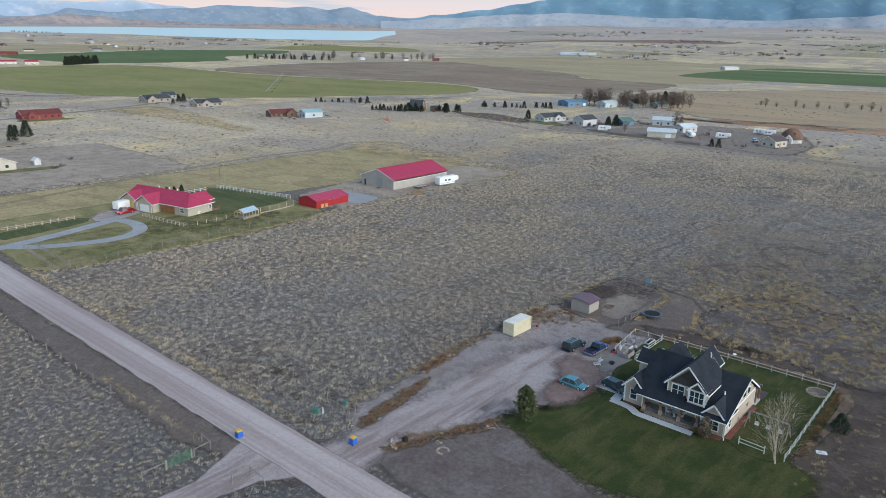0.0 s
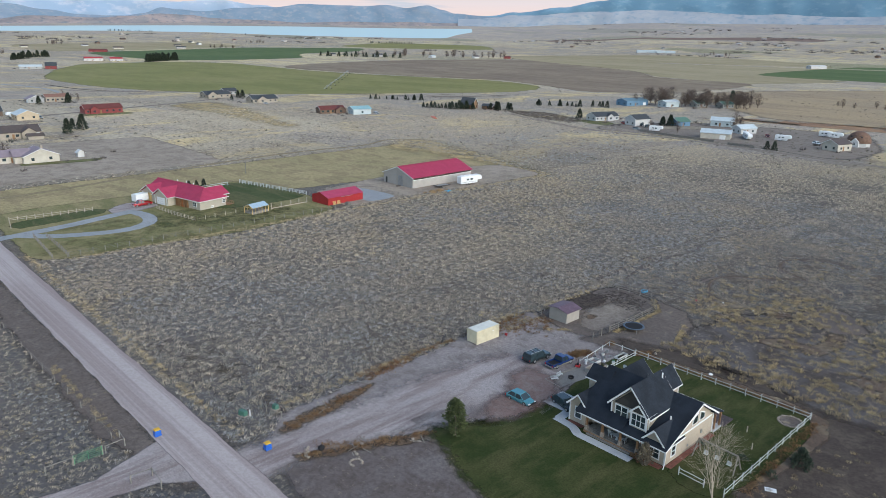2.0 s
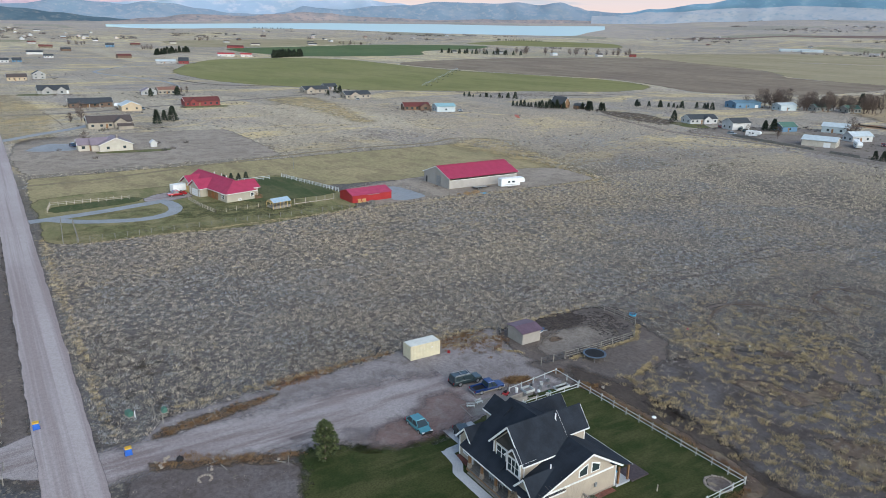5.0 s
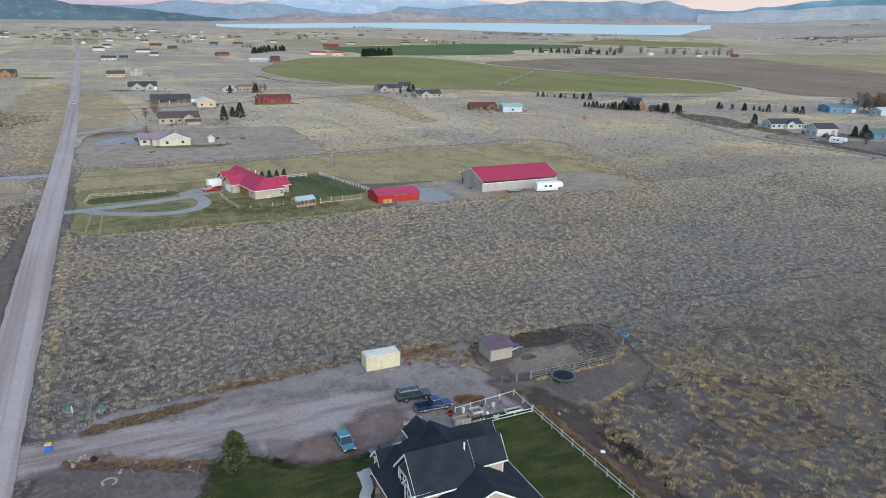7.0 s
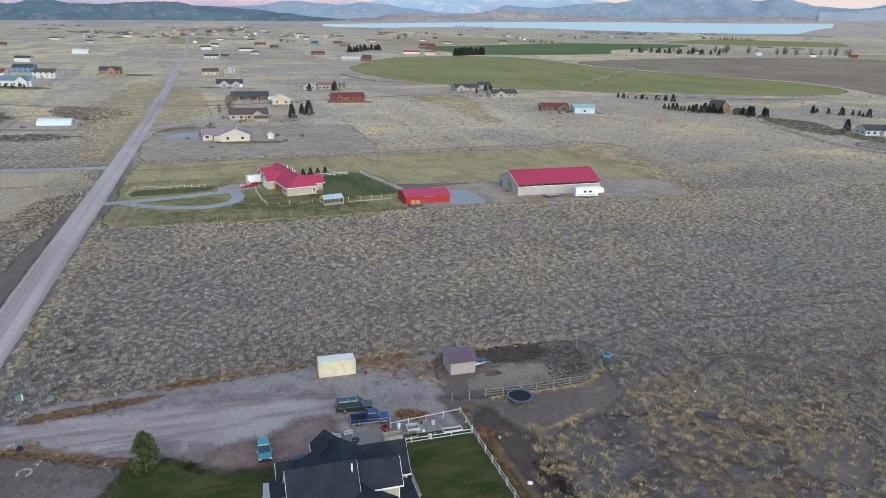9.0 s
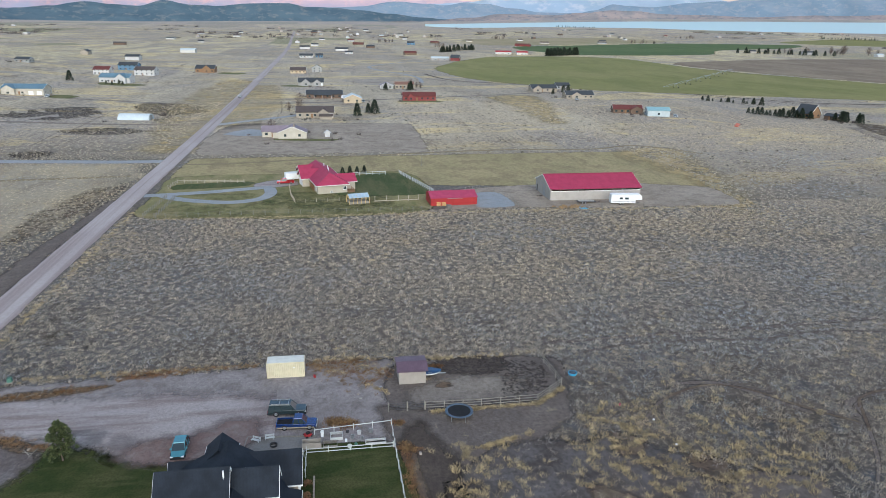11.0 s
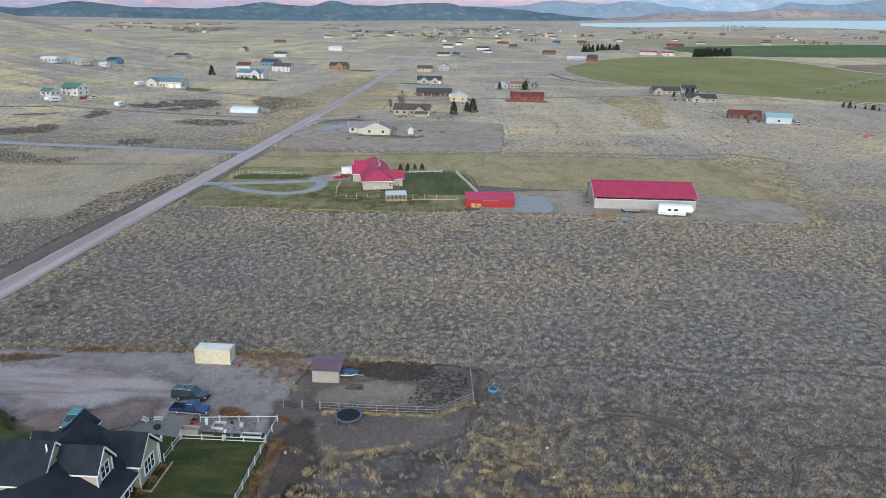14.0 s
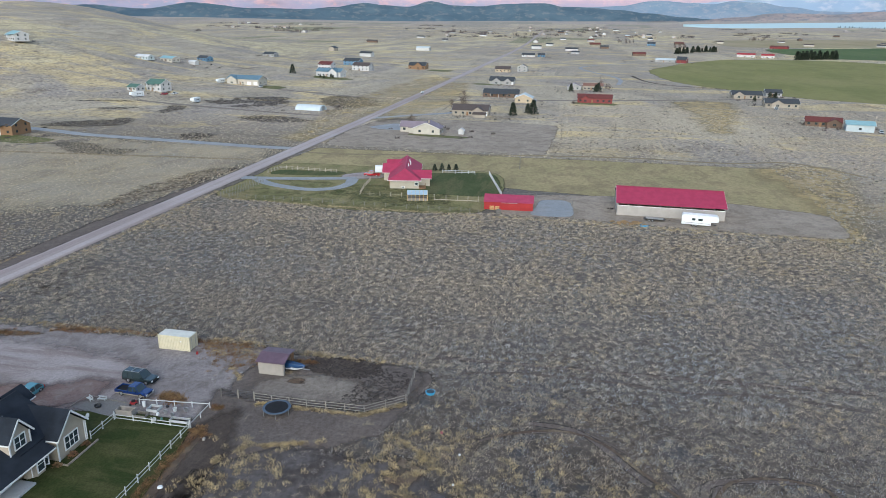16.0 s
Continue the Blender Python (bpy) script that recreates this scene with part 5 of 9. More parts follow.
    beam(bm, (-24.8, 89.6, 0.3), (-24.6, 88.9, 0.08), 0.09)
    w("downspout", bm, "trim", "white downspout")
    bm = bmesh.new()
    beam(bm, (-39.75, 103.95, 2.8), (-39.75, 103.95, 0.1), 0.09)
    w("downspout", bm, "trim", "white downspout")
    dish = w("satellite_dish", drum(bmesh.new(), -40.05, 3.3, 104.15, 104.22, 0.35, 0.28, 16, 1), "white", "round white satellite dish")
    beam_bm = beam(bmesh.new(), (-39.7, 103.9, 3.0), (-40.05, 104.15, 3.3), 0.05)
    part("arm", beam_bm, M["steel"], dish, world=True)
    return h


near_house()
structure(link_mesh("garage_apron", [(-45.2, 91.2, 0.09), (-39.7, 91.2, 0.09), (-39.7, 95.8, 0.09), (-45.2, 95.8, 0.09)], [(0, 1, 2, 3)], M["concrete"]), "pale concrete apron before the garage", "paving")
# paving: front walk, mulch beds, deck
strip("front_walk", [(-41.2, 89.0), (-39.5, 88.9), (-37.8, 88.6), (-36.6, 87.8), (-35.2, 87.75), (-31, 87.75), (-28.4, 87.75)], 1.3, M["concrete"], 0.1, "curved pale concrete front walk", 0.05, 0.5, category="path")
strip("side_walk", [(-40.7, 89.1), (-40.9, 91.5)], 1.4, M["concrete"], 0.11, "pale concrete walk to the garage", 0.05, 0.5, category="path")
area("mulch_bed", [(-24.8, 89.7), (-24.0, 89.8), (-24.0, 101.5), (-24.8, 101.5)], M["mulch"], 0.09, "red mulch bed along the wall", 0.1, 1, 0.05, False, "garden bed")
area("mulch_bed", [(-39.6, 89.5), (-37.2, 89.3), (-36.9, 90.1), (-39.7, 90.1)], M["mulch"], 0.09, "red mulch bed under the window", 0.1, 1, 0.05, False, "garden bed")
area("mulch_bed", [(-28.4, 88.3), (-25.0, 88.6), (-24.9, 89.6), (-28.2, 89.6)], M["mulch"], 0.09, "mulch bed by the porch", 0.1, 1, 0.05, False, "garden bed")
area("flower_bed", [(-39.8, 103.9), (-34.6, 103.9), (-34.4, 105.4), (-39.8, 105.0)], M["dark"], 0.09, "edged flower bed behind the house", 0.1, 1, 0.05, False, "garden bed")
for x0, x1, y0, y1 in ((-39.9, -34.3, 105.2, 105.4), (-34.4, -34.2, 103.9, 105.4)):
    tagged(part("bed_edging", B(x0, x1, y0, y1, 0, 0.22), M["stone"], None), "pale stone edging of the flower bed", "edging", kind="structure")

M["deckwood"] = plain("dark_deck_stain", (0.06, 0.045, 0.048), 0.7, 0.2, 3.0)
deck = thing("garden_deck", -25.4, 105.4, 0, "dark stained low timber deck behind the house", "deck")
for i in range(16):
    part("deck_board", B(-1.2, 1.2, -1.15 + i * 0.18, -0.98 + i * 0.18, 0.12, 0.3), M["deckwood"], deck)


def lawn_chair(x, y, rot):
    c = thing("patio_chair", x, y, rot, "white plastic patio chair on the front porch", "chair", "porch seating", z=0.42)
    part("seat", B(-0.27, 0.27, -0.27, 0.27, 0.4, 0.45), M["vinyl"], c)
    bm = bmesh.new()
    slab(bm, [(-0.27, 0.24, 0.45), (0.27, 0.24, 0.45), (0.25, 0.4, 1.0), (-0.25, 0.4, 1.0)], 0.04)
    part("backrest", bm, M["vinyl"], c)
    for dx in (-0.25, 0.25):
        part("armrest", B(dx - 0.03, dx + 0.03, -0.25, 0.3, 0.62, 0.66), M["vinyl"], c)
        for dy in (-0.24, 0.24):
            part("leg", B(dx - 0.025, dx + 0.025, dy - 0.025, dy + 0.025, 0, 0.42), M["vinyl"], c)
    return c


lawn_chair(-32.9, 90.1, 90)
lawn_chair(-31.0, 90.2, -90)
lawn_chair(-32.0, 90.9, 180)
tb = thing("patio_table", -31.95, 90.0, 0, "round white patio table on the front porch", "table", "porch seating", z=0.42)
part("tabletop", drum(bmesh.new(), 0, 0, 0.68, 0.72, 0.48, sides=20), M["vinyl"], tb)
part("pedestal", drum(bmesh.new(), 0, 0, 0.0, 0.68, 0.2, 0.06, sides=10), M["vinyl"], tb)


# ---- vehicles ----
def wheel(parent, x, y, r, wdt=0.22):
    tyre_bm = bmesh.new()
    drum(tyre_bm, y, r, x - wdt / 2, x + wdt / 2, r, sides=16, axis=0)
    t = part("wheel", tyre_bm, M["rubber"], parent, "black tyre on a pale rim")
    s = 1 if x > 0 else -1
    bm = bmesh.new()
    drum(bm, y, r, x + s * (wdt / 2 - 0.02), x + s * (wdt / 2 + 0.012), r * 0.62, r * 0.55, sides=12, axis=0)
    part("rim", bm, M["rim"], t)
    return t


def loft(bm, sections):
    """A body skinned over rings: each (y, half width below, half width above, z low, z high)."""
    rings = []
    for y, wb, wt, z0, z1 in sections:
        zm = z0 + (z1 - z0) * 0.55
        rings.append([bm.verts.new(p) for p in ((-wb * 0.94, y, z0), (wb * 0.94, y, z0), (wb, y, zm), (wt, y, z1 - 0.05), (wt * 0.93, y, z1), (-wt * 0.93, y, z1), (-wt, y, z1 - 0.05), (-wb, y, zm))])
    for a, b in zip(rings, rings[1:]):
        for i in range(8):
            bm.faces.new((a[i], a[(i + 1) % 8], b[(i + 1) % 8], b[i]))
    bm.faces.new(rings[0][::-1])
    bm.faces.new(rings[-1])
    return bm


def paint(name, c, rough=0.25):
    m = plain(name, c, rough, 0.06, 1.0, metal=0.2, spec=0.5)
    m.node_tree.nodes["Principled BSDF"].inputs["Coat Weight"].default_value = 0.5
    return m


def vehicle(name, x, y, rot, L, W, H, kind, body, label, category="car", two=None):
    """A vehicle facing -y before its turn. kind: car, suv or pickup."""
    c = thing(name, x, y, rot, label, category)
    h = L / 2
    sill, belt = 0.32, H * (0.56 if kind == "car" else 0.55)
    hood = belt - 0.02
    if kind == "car":
        body_secs = [(-h, W * 0.36, W * 0.36, 0.3, belt - 0.28), (-h + 0.12, W * 0.45, W * 0.43, 0.24, belt - 0.2), (-h + 1.0, W * 0.5, W * 0.46, 0.22, hood), (0, W * 0.5, W * 0.48, 0.22, belt), (h - 0.7, W * 0.5, W * 0.47, 0.24, belt + 0.04), (h - 0.1, W * 0.46, W * 0.43, 0.28, belt), (h, W * 0.38, W * 0.38, 0.35, belt - 0.15)]
        g0, g1, g2, g3 = -h + 1.05, -h + 1.85, h - 0.95, h - 0.3
    elif kind == "suv":
        body_secs = [(-h, W * 0.42, W * 0.4, 0.4, belt - 0.15), (-h + 0.12, W * 0.48, W * 0.45, 0.32, belt - 0.06), (-h + 1.3, W * 0.5, W * 0.48, 0.3, hood), (0, W * 0.5, W * 0.49, 0.3, belt), (h - 0.1, W * 0.5, W * 0.48, 0.32, belt), (h, W * 0.47, W * 0.45, 0.4, belt - 0.05)]
        g0, g1, g2, g3 = -h + 1.3, -h + 1.95, h - 0.25, h - 0.08
    else:
        body_secs = [(-h, W * 0.42, W * 0.4, 0.42, belt - 0.12), (-h + 0.12, W * 0.48, W * 0.45, 0.36, belt - 0.05), (-h + 1.3, W * 0.5, W * 0.47, 0.34, hood), (0, W * 0.5, W * 0.49, 0.34, belt), (0.45, W * 0.5, W * 0.49, 0.34, belt)]
        g0, g1, g2, g3 = -h + 1.25, -h + 1.85, 0.25, 0.42
    b = part("body", loft(bmesh.new(), body_secs), body, c)
    bev = b.modifiers.new("soft_edges", "BEVEL")
    bev.width, bev.segments, bev.limit_method = 0.035, 2, "ANGLE"
    # the glasshouse: dark glass, pillars and a roof in body colour
    gw0, gw1, top = W * 0.47, W * 0.385, H - 0.05
    bm = bmesh.new()
    vs = [bm.verts.new(p) for p in ((-gw0, g0, belt - 0.03), (gw0, g0, belt - 0.03), (gw0, g3, belt - 0.03), (-gw0, g3, belt - 0.03), (-gw1, g1, top), (gw1, g1, top), (gw1, g2, top), (-gw1, g2, top))]
    for f in ((4, 5, 6, 7), (0, 1, 5, 4), (1, 2, 6, 5), (2, 3, 7, 6), (3, 0, 4, 7)):
        bm.faces.new([vs[i] for i in f])
    part("window_glass", bm, M["glass"], c, "dark tinted windows")
    bm = bmesh.new()
    box(bm, -gw1 - 0.03, gw1 + 0.03, g1 - 0.06, g2 + 0.06, top - 0.02, H + 0.02, 0.06, 0.08)
    part("roof", bm, body, c)
    for s in (-1, 1):
        for ya, yb in ((g0, g1), (g3, g2), ((g0 + g3) / 2, (g1 + g2) / 2 + 0.02)) + ((((g0 + 3 * g3) / 4, (g1 + 3 * g2) / 4),) if kind == "suv" else ()):
            bm = bmesh.new()
            beam(bm, (s * (gw0 + 0.005), ya, belt - 0.03), (s * (gw1 + 0.01), yb, top), 0.07, 0.09)
            part("pillar", bm, body, c)
    if kind == "pickup":
        bm = bmesh.new()
        for bx in ((-W * 0.5, -W * 0.43), (W * 0.43, W * 0.5)):
            box(bm, bx[0], bx[1], 0.5, h - 0.03, 0.42, belt)
        box(bm, -W * 0.43, W * 0.43, h - 0.12, h - 0.03, 0.45, belt)
        part("bed_sides", bm, body, c)
        part("bed_floor", B(-W * 0.43, W * 0.43, 0.46, h - 0.12, 0.6, 0.68), M["black"], c, "black lined cargo bed")
        part("bulkhead", B(-W * 0.45, W * 0.45, 0.45, 0.52, 0.42, belt), body, c)
    if two:
        for s in (-1, 1):
            part("lower_trim", B(s * W * 0.5 - 0.025, s * W * 0.5 + 0.025, -h + 0.3, h - 0.2, 0.34, 0.48), two, c, "pale lower body trim")
    if kind == "suv":
        for s in (-1, 1):
            part("roof_rail", B(s * W * 0.33 - 0.03, s * W * 0.33 + 0.03, g1 + 0.2, g2 - 0.2, H + 0.02, H + 0.09), M["steel"], c, "grey roof rail")
        for yy in (-0.3, 0.9):
            part("crossbar", B(-W * 0.36, W * 0.36, yy, yy + 0.08, H + 0.06, H + 0.11), M["steel"], c, "grey roof crossbar")
    r = 0.32 if kind == "car" else 0.38
    for s in (-1, 1):
        for yy in (-h + 0.9, h - (0.85 if kind == "car" else 1.1)):
            wheel(c, s * (W / 2 - 0.09), yy, r)
        part("headlight", B(s * W * 0.36 - 0.17, s * W * 0.36 + 0.17, -h - 0.015, -h + 0.2, belt - 0.36, belt - 0.2), M["headlamp"], c)
        part("tail_light", B(s * W * 0.42 - 0.09, s * W * 0.42 + 0.09, h - 0.1, h + 0.015, belt - 0.38, belt - 0.1), M["taillamp"], c)
        part("mirror", B(s * (W / 2 + 0.08) - 0.09, s * (W / 2 + 0.08) + 0.09, g0 + 0.3, g0 + 0.42, belt, belt + 0.16), body, c)
    part("bumper", B(-W * 0.46, W * 0.46, -h - 0.06, -h + 0.12, 0.3, 0.52, 0.02, 0.03), M["black"] if kind != "pickup" else M["rim"], c)
    part("bumper", B(-W * 0.46, W * 0.46, h - 0.1, h + 0.06, 0.32, 0.54, 0.02, 0.03), M["black"] if kind != "pickup" else M["rim"], c)
    part("grille", B(-W * 0.25, W * 0.25, -h - 0.02, -h + 0.05, belt - 0.4, belt - 0.22), M["black"], c)
    return c


P_TEAL, P_BLUE, P_BLACK, P_RED = paint("teal_car_paint", (0.07, 0.24, 0.28)), paint("blue_truck_paint", (0.009, 0.034, 0.135), 0.18), paint("dark_car_paint", (0.028, 0.046, 0.05), 0.18), paint("red_truck_paint", (0.30, 0.012, 0.018))
P_WHITE, P_SILVER, P_TAN = paint("white_car_paint", (0.7, 0.71, 0.72)), paint("silver_car_paint", (0.35, 0.37, 0.39)), paint("tan_trim_paint", (0.42, 0.37, 0.28))
vehicle("hatchback", -47.5, 88.9, 91, 4.4, 1.75, 1.45, "car", P_TEAL, "teal hatchback parked on red gravel")
vehicle("suv", -54.8, 101.5, 176, 5.0, 1.85, 1.7, "suv", P_BLACK, "dark green sport utility with roof rails")
vehicle("pickup_truck", -51.2, 102.9, 176, 5.2, 1.8, 1.62, "pickup", P_BLUE, "blue pickup truck with pale lower trim", "truck", two=P_TAN)
vehicle("sedan", -42.3, 92.6, 75, 4.6, 1.8, 1.42, "car", P_BLACK, "dark sedan on the concrete apron")
vehicle("pickup_truck", -199.0, 93.8, 3, 5.6, 1.95, 1.85, "pickup", P_RED, "dark red pickup truck in the farm yard", "truck")


# ---- yard of the near house ----
def shipping_container(x, y, rot):
    c = thing("shipping_container", x, y, rot, "cream-painted shipping container beside the grass", "container")
    L, W, H = 5.5, 2.35, 2.45
    # corrugated walls
    for side, n, ln in ((-1, 20, L), (1, 20, L)):
        pts, d = [], ln / n
        for i in range(n):
            a = -L / 2 + i * d
            pts += [(a, 0.0), (a + d * 0.35, 0.0), (a + d * 0.5, -0.05), (a + d * 0.85, -0.05)]
        pts = [(u, side * (W / 2 - 0.06) + side * v) for u, v in pts] + [(L / 2, side * (W / 2 - 0.06)), (L / 2, side * (W / 2 - 0.14)), (-L / 2, side * (W / 2 - 0.14))]
        part("wall", prism(bmesh.new(), pts, 0.16, H - 0.1, 2), M["cream"], c)
    for e in (-1, 1):
        part("end_wall", B(e * L / 2 - 0.05, e * L / 2 + 0.01, -W / 2 + 0.1, W / 2 - 0.1, 0.16, H - 0.1), M["cream"], c)
        for s in (-1, 1):
            part("corner_post", B(e * (L / 2 - 0.06) - 0.08, e * (L / 2 - 0.06) + 0.08, s * (W / 2 - 0.06) - 0.08, s * (W / 2 - 0.06) + 0.08, 0, H), M["cream"], c)
    for s in (-0.55, 0.55):
        part("door_bar", B(L / 2 + 0.02, L / 2 + 0.06, s - 0.02, s + 0.02, 0.2, H - 0.15), M["steel"], c)
        part("side_rail", B(-L / 2, L / 2, 2 * s * (W / 2 - 0.05) / 1.1 - 0.05, 2 * s * (W / 2 - 0.05) / 1.1 + 0.05, H - 0.14, H - 0.01), M["cream"], c)
        part("side_rail", B(-L / 2, L / 2, 2 * s * (W / 2 - 0.05) / 1.1 - 0.05, 2 * s * (W / 2 - 0.05) / 1.1 + 0.05, 0.02, 0.18), M["cream"], c)
    part("roof", B(-L / 2 + 0.05, L / 2 - 0.05, -W / 2 + 0.05, W / 2 - 0.05, H - 0.06, H + 0.012), M["creamtop"], c, "pale roof sheet")
    part("floor", B(-L / 2 + 0.1, L / 2 - 0.1, -W / 2 + 0.1, W / 2 - 0.1, 0.08, 0.16), M["darksteel"], c)
    part("marking", B(1.1, 1.35, -W / 2 - 0.006, -W / 2 + 0.0, 1.5, 1.66), M["white"], c, "pale marking panel")
    return c


shipping_container(-66.25, 100.8, 89.5)
can = thing("fuel_can", -64.6, 105.0, 20, "small red fuel can beside the container", "can")
part("body", B(-0.22, 0.22, -0.14, 0.14, 0, 0.4, 0.03, 0.03), M["redwall"], can)
part("spout", beam(bmesh.new(), (0.1, 0, 0.38), (0.22, 0, 0.55), 0.06), M["black"], can)


def lean_shed():
    s = thing("shed", -62.7, 119.3, 0, "small plywood shed with a faded maroon metal roof", "shed")
    bm = bmesh.new()
    prism(bm, [(-2.0, 0), (2.0, 0), (2.0, 2.0), (-2.0, 2.3)], -2.0, -1.9, 1)
    part("wall", bm, M["plywood"], s)
    for dx in (-1.9, -1.2):
        part("post", B(dx - 0.08, dx + 0.08, 1.85, 2.0, 0, 2.2), M["timber"], s, "stained open-side post")
    part("wall", B(1.4, 1.9, 1.9, 2.0, 0, 2.0), M["plywood"], s)
    part("wall", B(1.9, 2.0, -1.9, 1.9, 0, 2.0), M["plywood"], s, "pale weathered plywood front")
    part("wall", B(-2.0, -1.9, -1.9, 1.9, 0, 2.3), M["plywood"], s)
    bm = bmesh.new()
    slab(bm, [(-2.3, -2.3, 2.42), (0.0, -2.3, 2.75), (0.0, 2.3, 2.75), (-2.3, 2.3, 2.42)], 0.06)
    slab(bm, [(0.0, -2.3, 2.75), (2.3, -2.3, 2.12), (2.3, 2.3, 2.12), (0.0, 2.3, 2.75)], 0.06)
    part("roof", bm, M["purple"], s, "faded maroon corrugated roof")
    part("gable", prism(bmesh.new(), [(-2.0, 2.2), (2.0, 1.9), (0.0, 2.66)], -1.98, -1.92, 1), M["plywood"], s)


lean_shed()


def boat():
    b = thing("boat", -62.9, 121.6, 177, "small open boat with a blue cover on a trailer", "boat")
    bm = bmesh.new()
    loft(bm, [(-2.2, 0.1, 0.12, 0.75, 1.0), (-1.5, 0.5, 0.6, 0.5, 0.98), (-0.4, 0.75, 0.85, 0.45, 0.95), (1.8, 0.75, 0.85, 0.45, 0.95)])
    part("hull", bm, M["white"], b)
    bm = bmesh.new()
    loft(bm, [(-2.25, 0.16, 0.06, 0.8, 1.06), (-1.4, 0.68, 0.35, 0.72, 1.15), (0.2, 0.92, 0.5, 0.7, 1.3), (1.75, 0.9, 0.6, 0.7, 1.15)])
    part("cover", bm, paint("blue_tarpaulin", (0.012, 0.055, 0.14), 0.6), b, "blue tarpaulin cover")
    part("trailer_frame", beam(bmesh.new(), (0, -3.0, 0.42), (0, 1.6, 0.42), 0.12), M["steel"], b)
    for s in (-1, 1):
        wheel(b, s * 0.8, 0.8, 0.28, 0.18)
        part("trailer_rail", beam(bmesh.new(), (s * 0.5, -1.0, 0.42), (s * 0.5, 1.6, 0.42), 0.08), M["steel"], b)


boat()


def rail_fence(name, pts, label, mat, height=1.2, gap=2.4, rails=(0.45, 0.95), post=0.1, rail=(0.04, 0.09), cap=False, group="", lean=0.0):
    """Posts and rails along a line, each a piece of its own."""
    f = thing(name, pts[0][0], pts[0][1], 0, label, "fence", group)
    o = f.matrix_basis.translation
    for (x0, y0), (x1, y1) in zip(pts, pts[1:]):
        d = math.hypot(x1 - x0, y1 - y0)
        n = max(1, round(d / gap))
        for i in range(n + 1):
            if i == 0 and (x0, y0) != pts[0]:
                continue
            x, y = x0 + (x1 - x0) * i / n, y0 + (y1 - y0) * i / n
            z = gz(x, y)
            bm = bmesh.new()
            lx, ly = lean * random.uniform(-1, 1), lean * random.uniform(-1, 1)
            beam(bm, (x - o.x, y - o.y, z - o.z), (x - o.x + lx, y - o.y + ly, z - o.z + height * random.uniform(0.96, 1.04)), post)
            p = part("post", bm, M[mat], f)
            if cap:
                part("cap", B(x - o.x - post * 0.56, x - o.x + post * 0.56, y - o.y - post * 0.56, y - o.y + post * 0.56, z - o.z + height, z - o.z + height + 0.07, post * 0.5, post * 0.5), M[mat], p)
        for i in range(n):
            a, b = i / n, (i + 1) / n
            for r in rails:
                bm = bmesh.new()
                beam(bm, (x0 + (x1 - x0) * a - o.x, y0 + (y1 - y0) * a - o.y, r), (x0 + (x1 - x0) * b - o.x, y0 + (y1 - y0) * b - o.y, r + random.uniform(-lean, lean) * 0.3), rail[0], rail[1])
                part("rail", bm, M[mat], f)
    return f


VINYL = "white vinyl two-rail garden fence"
rail_fence("fence", [(-44.8, 115.2), (-16.9, 115.5), (-17.0, 89.3)], VINYL, "vinyl", cap=True, group="garden fences")
rail_fence("fence", [(-22.8, 89.5), (-19.5, 89.35)], "short white vinyl fence beside the bare tree", "vinyl", cap=True, group="garden fences")
rail_fence("fence", [(-39.9, 104.3), (-44.6, 104.3)], "short white vinyl fence between house and garden", "vinyl", cap=True, group="garden fences")
rail_fence("fence", [(-44.8, 104.3), (-44.8, 115.0)], "low white board fence along the vegetable garden", "vinyl", 0.9, rails=(0.2, 0.65), rail=(0.04, 0.10), cap=True, group="garden fences")
rail_fence("fence", [(-48.9, 105.2), (-49.9, 115.2), (-44.9, 115.2)], "white board fence round the vegetable garden", "vinyl", 0.95, rails=(0.75,), rail=(0.05, 0.10), cap=True, group="garden fences")

# corral: plank rails on posts, steel gates
rail_fence("corral_fence", [(-53.2, 120.2), (-53.0, 128.0), (-53.2, 136.2), (-57.3, 141.0), (-67.0, 140.3)], "weathered three-rail corral fence", "greywood", 1.3, 2.6, (0.4, 0.8, 1.2), 0.11, (0.04, 0.075), group="corral", lean=0.05)
rail_fence("corral_fence", [(-69.2, 113.6), (-69.4, 117.5), (-66.5, 117.2)], "leaning weathered rails beside the shed", "greywood", 1.3, 1.9, (0.5, 0.9), 0.12, (0.05, 0.12), group="corral", lean=0.15)


def stock_gate(x0, y0, x1, y1, mat, label, h=1.25):
    g = thing("gate", x0, y0, 0, label, "gate")
    d = Vector((x1 - x0, y1 - y0, 0))
    for i in range(5):
        z = 0.25 + i * (h - 0.25) / 4
        part("gate_rail", beam(bmesh.new(), (0, 0, z), (d.x, d.y, z), 0.05, sides=6), M[mat], g)
    for f in (0, 0.5, 1):
        part("upright", beam(bmesh.new(), (d.x * f, d.y * f, 0.12 if f != 0.5 else 0.25), (d.x * f, d.y * f, h + 0.03), 0.06), M[mat], g)
    for f in (-0.03, 1.03):
        part("gate_post", beam(bmesh.new(), (d.x * f, d.y * f, 0), (d.x * f, d.y * f, h + 0.15), 0.16, sides=8), M["greywood"], g)
    return g


stock_gate(-53.3, 115.2, -53.3, 117.6, "darksteel", "dark steel stock gate of the corral")
stock_gate(-53.3, 117.8, -53.3, 120.0, "darksteel", "dark steel stock gate of the corral")


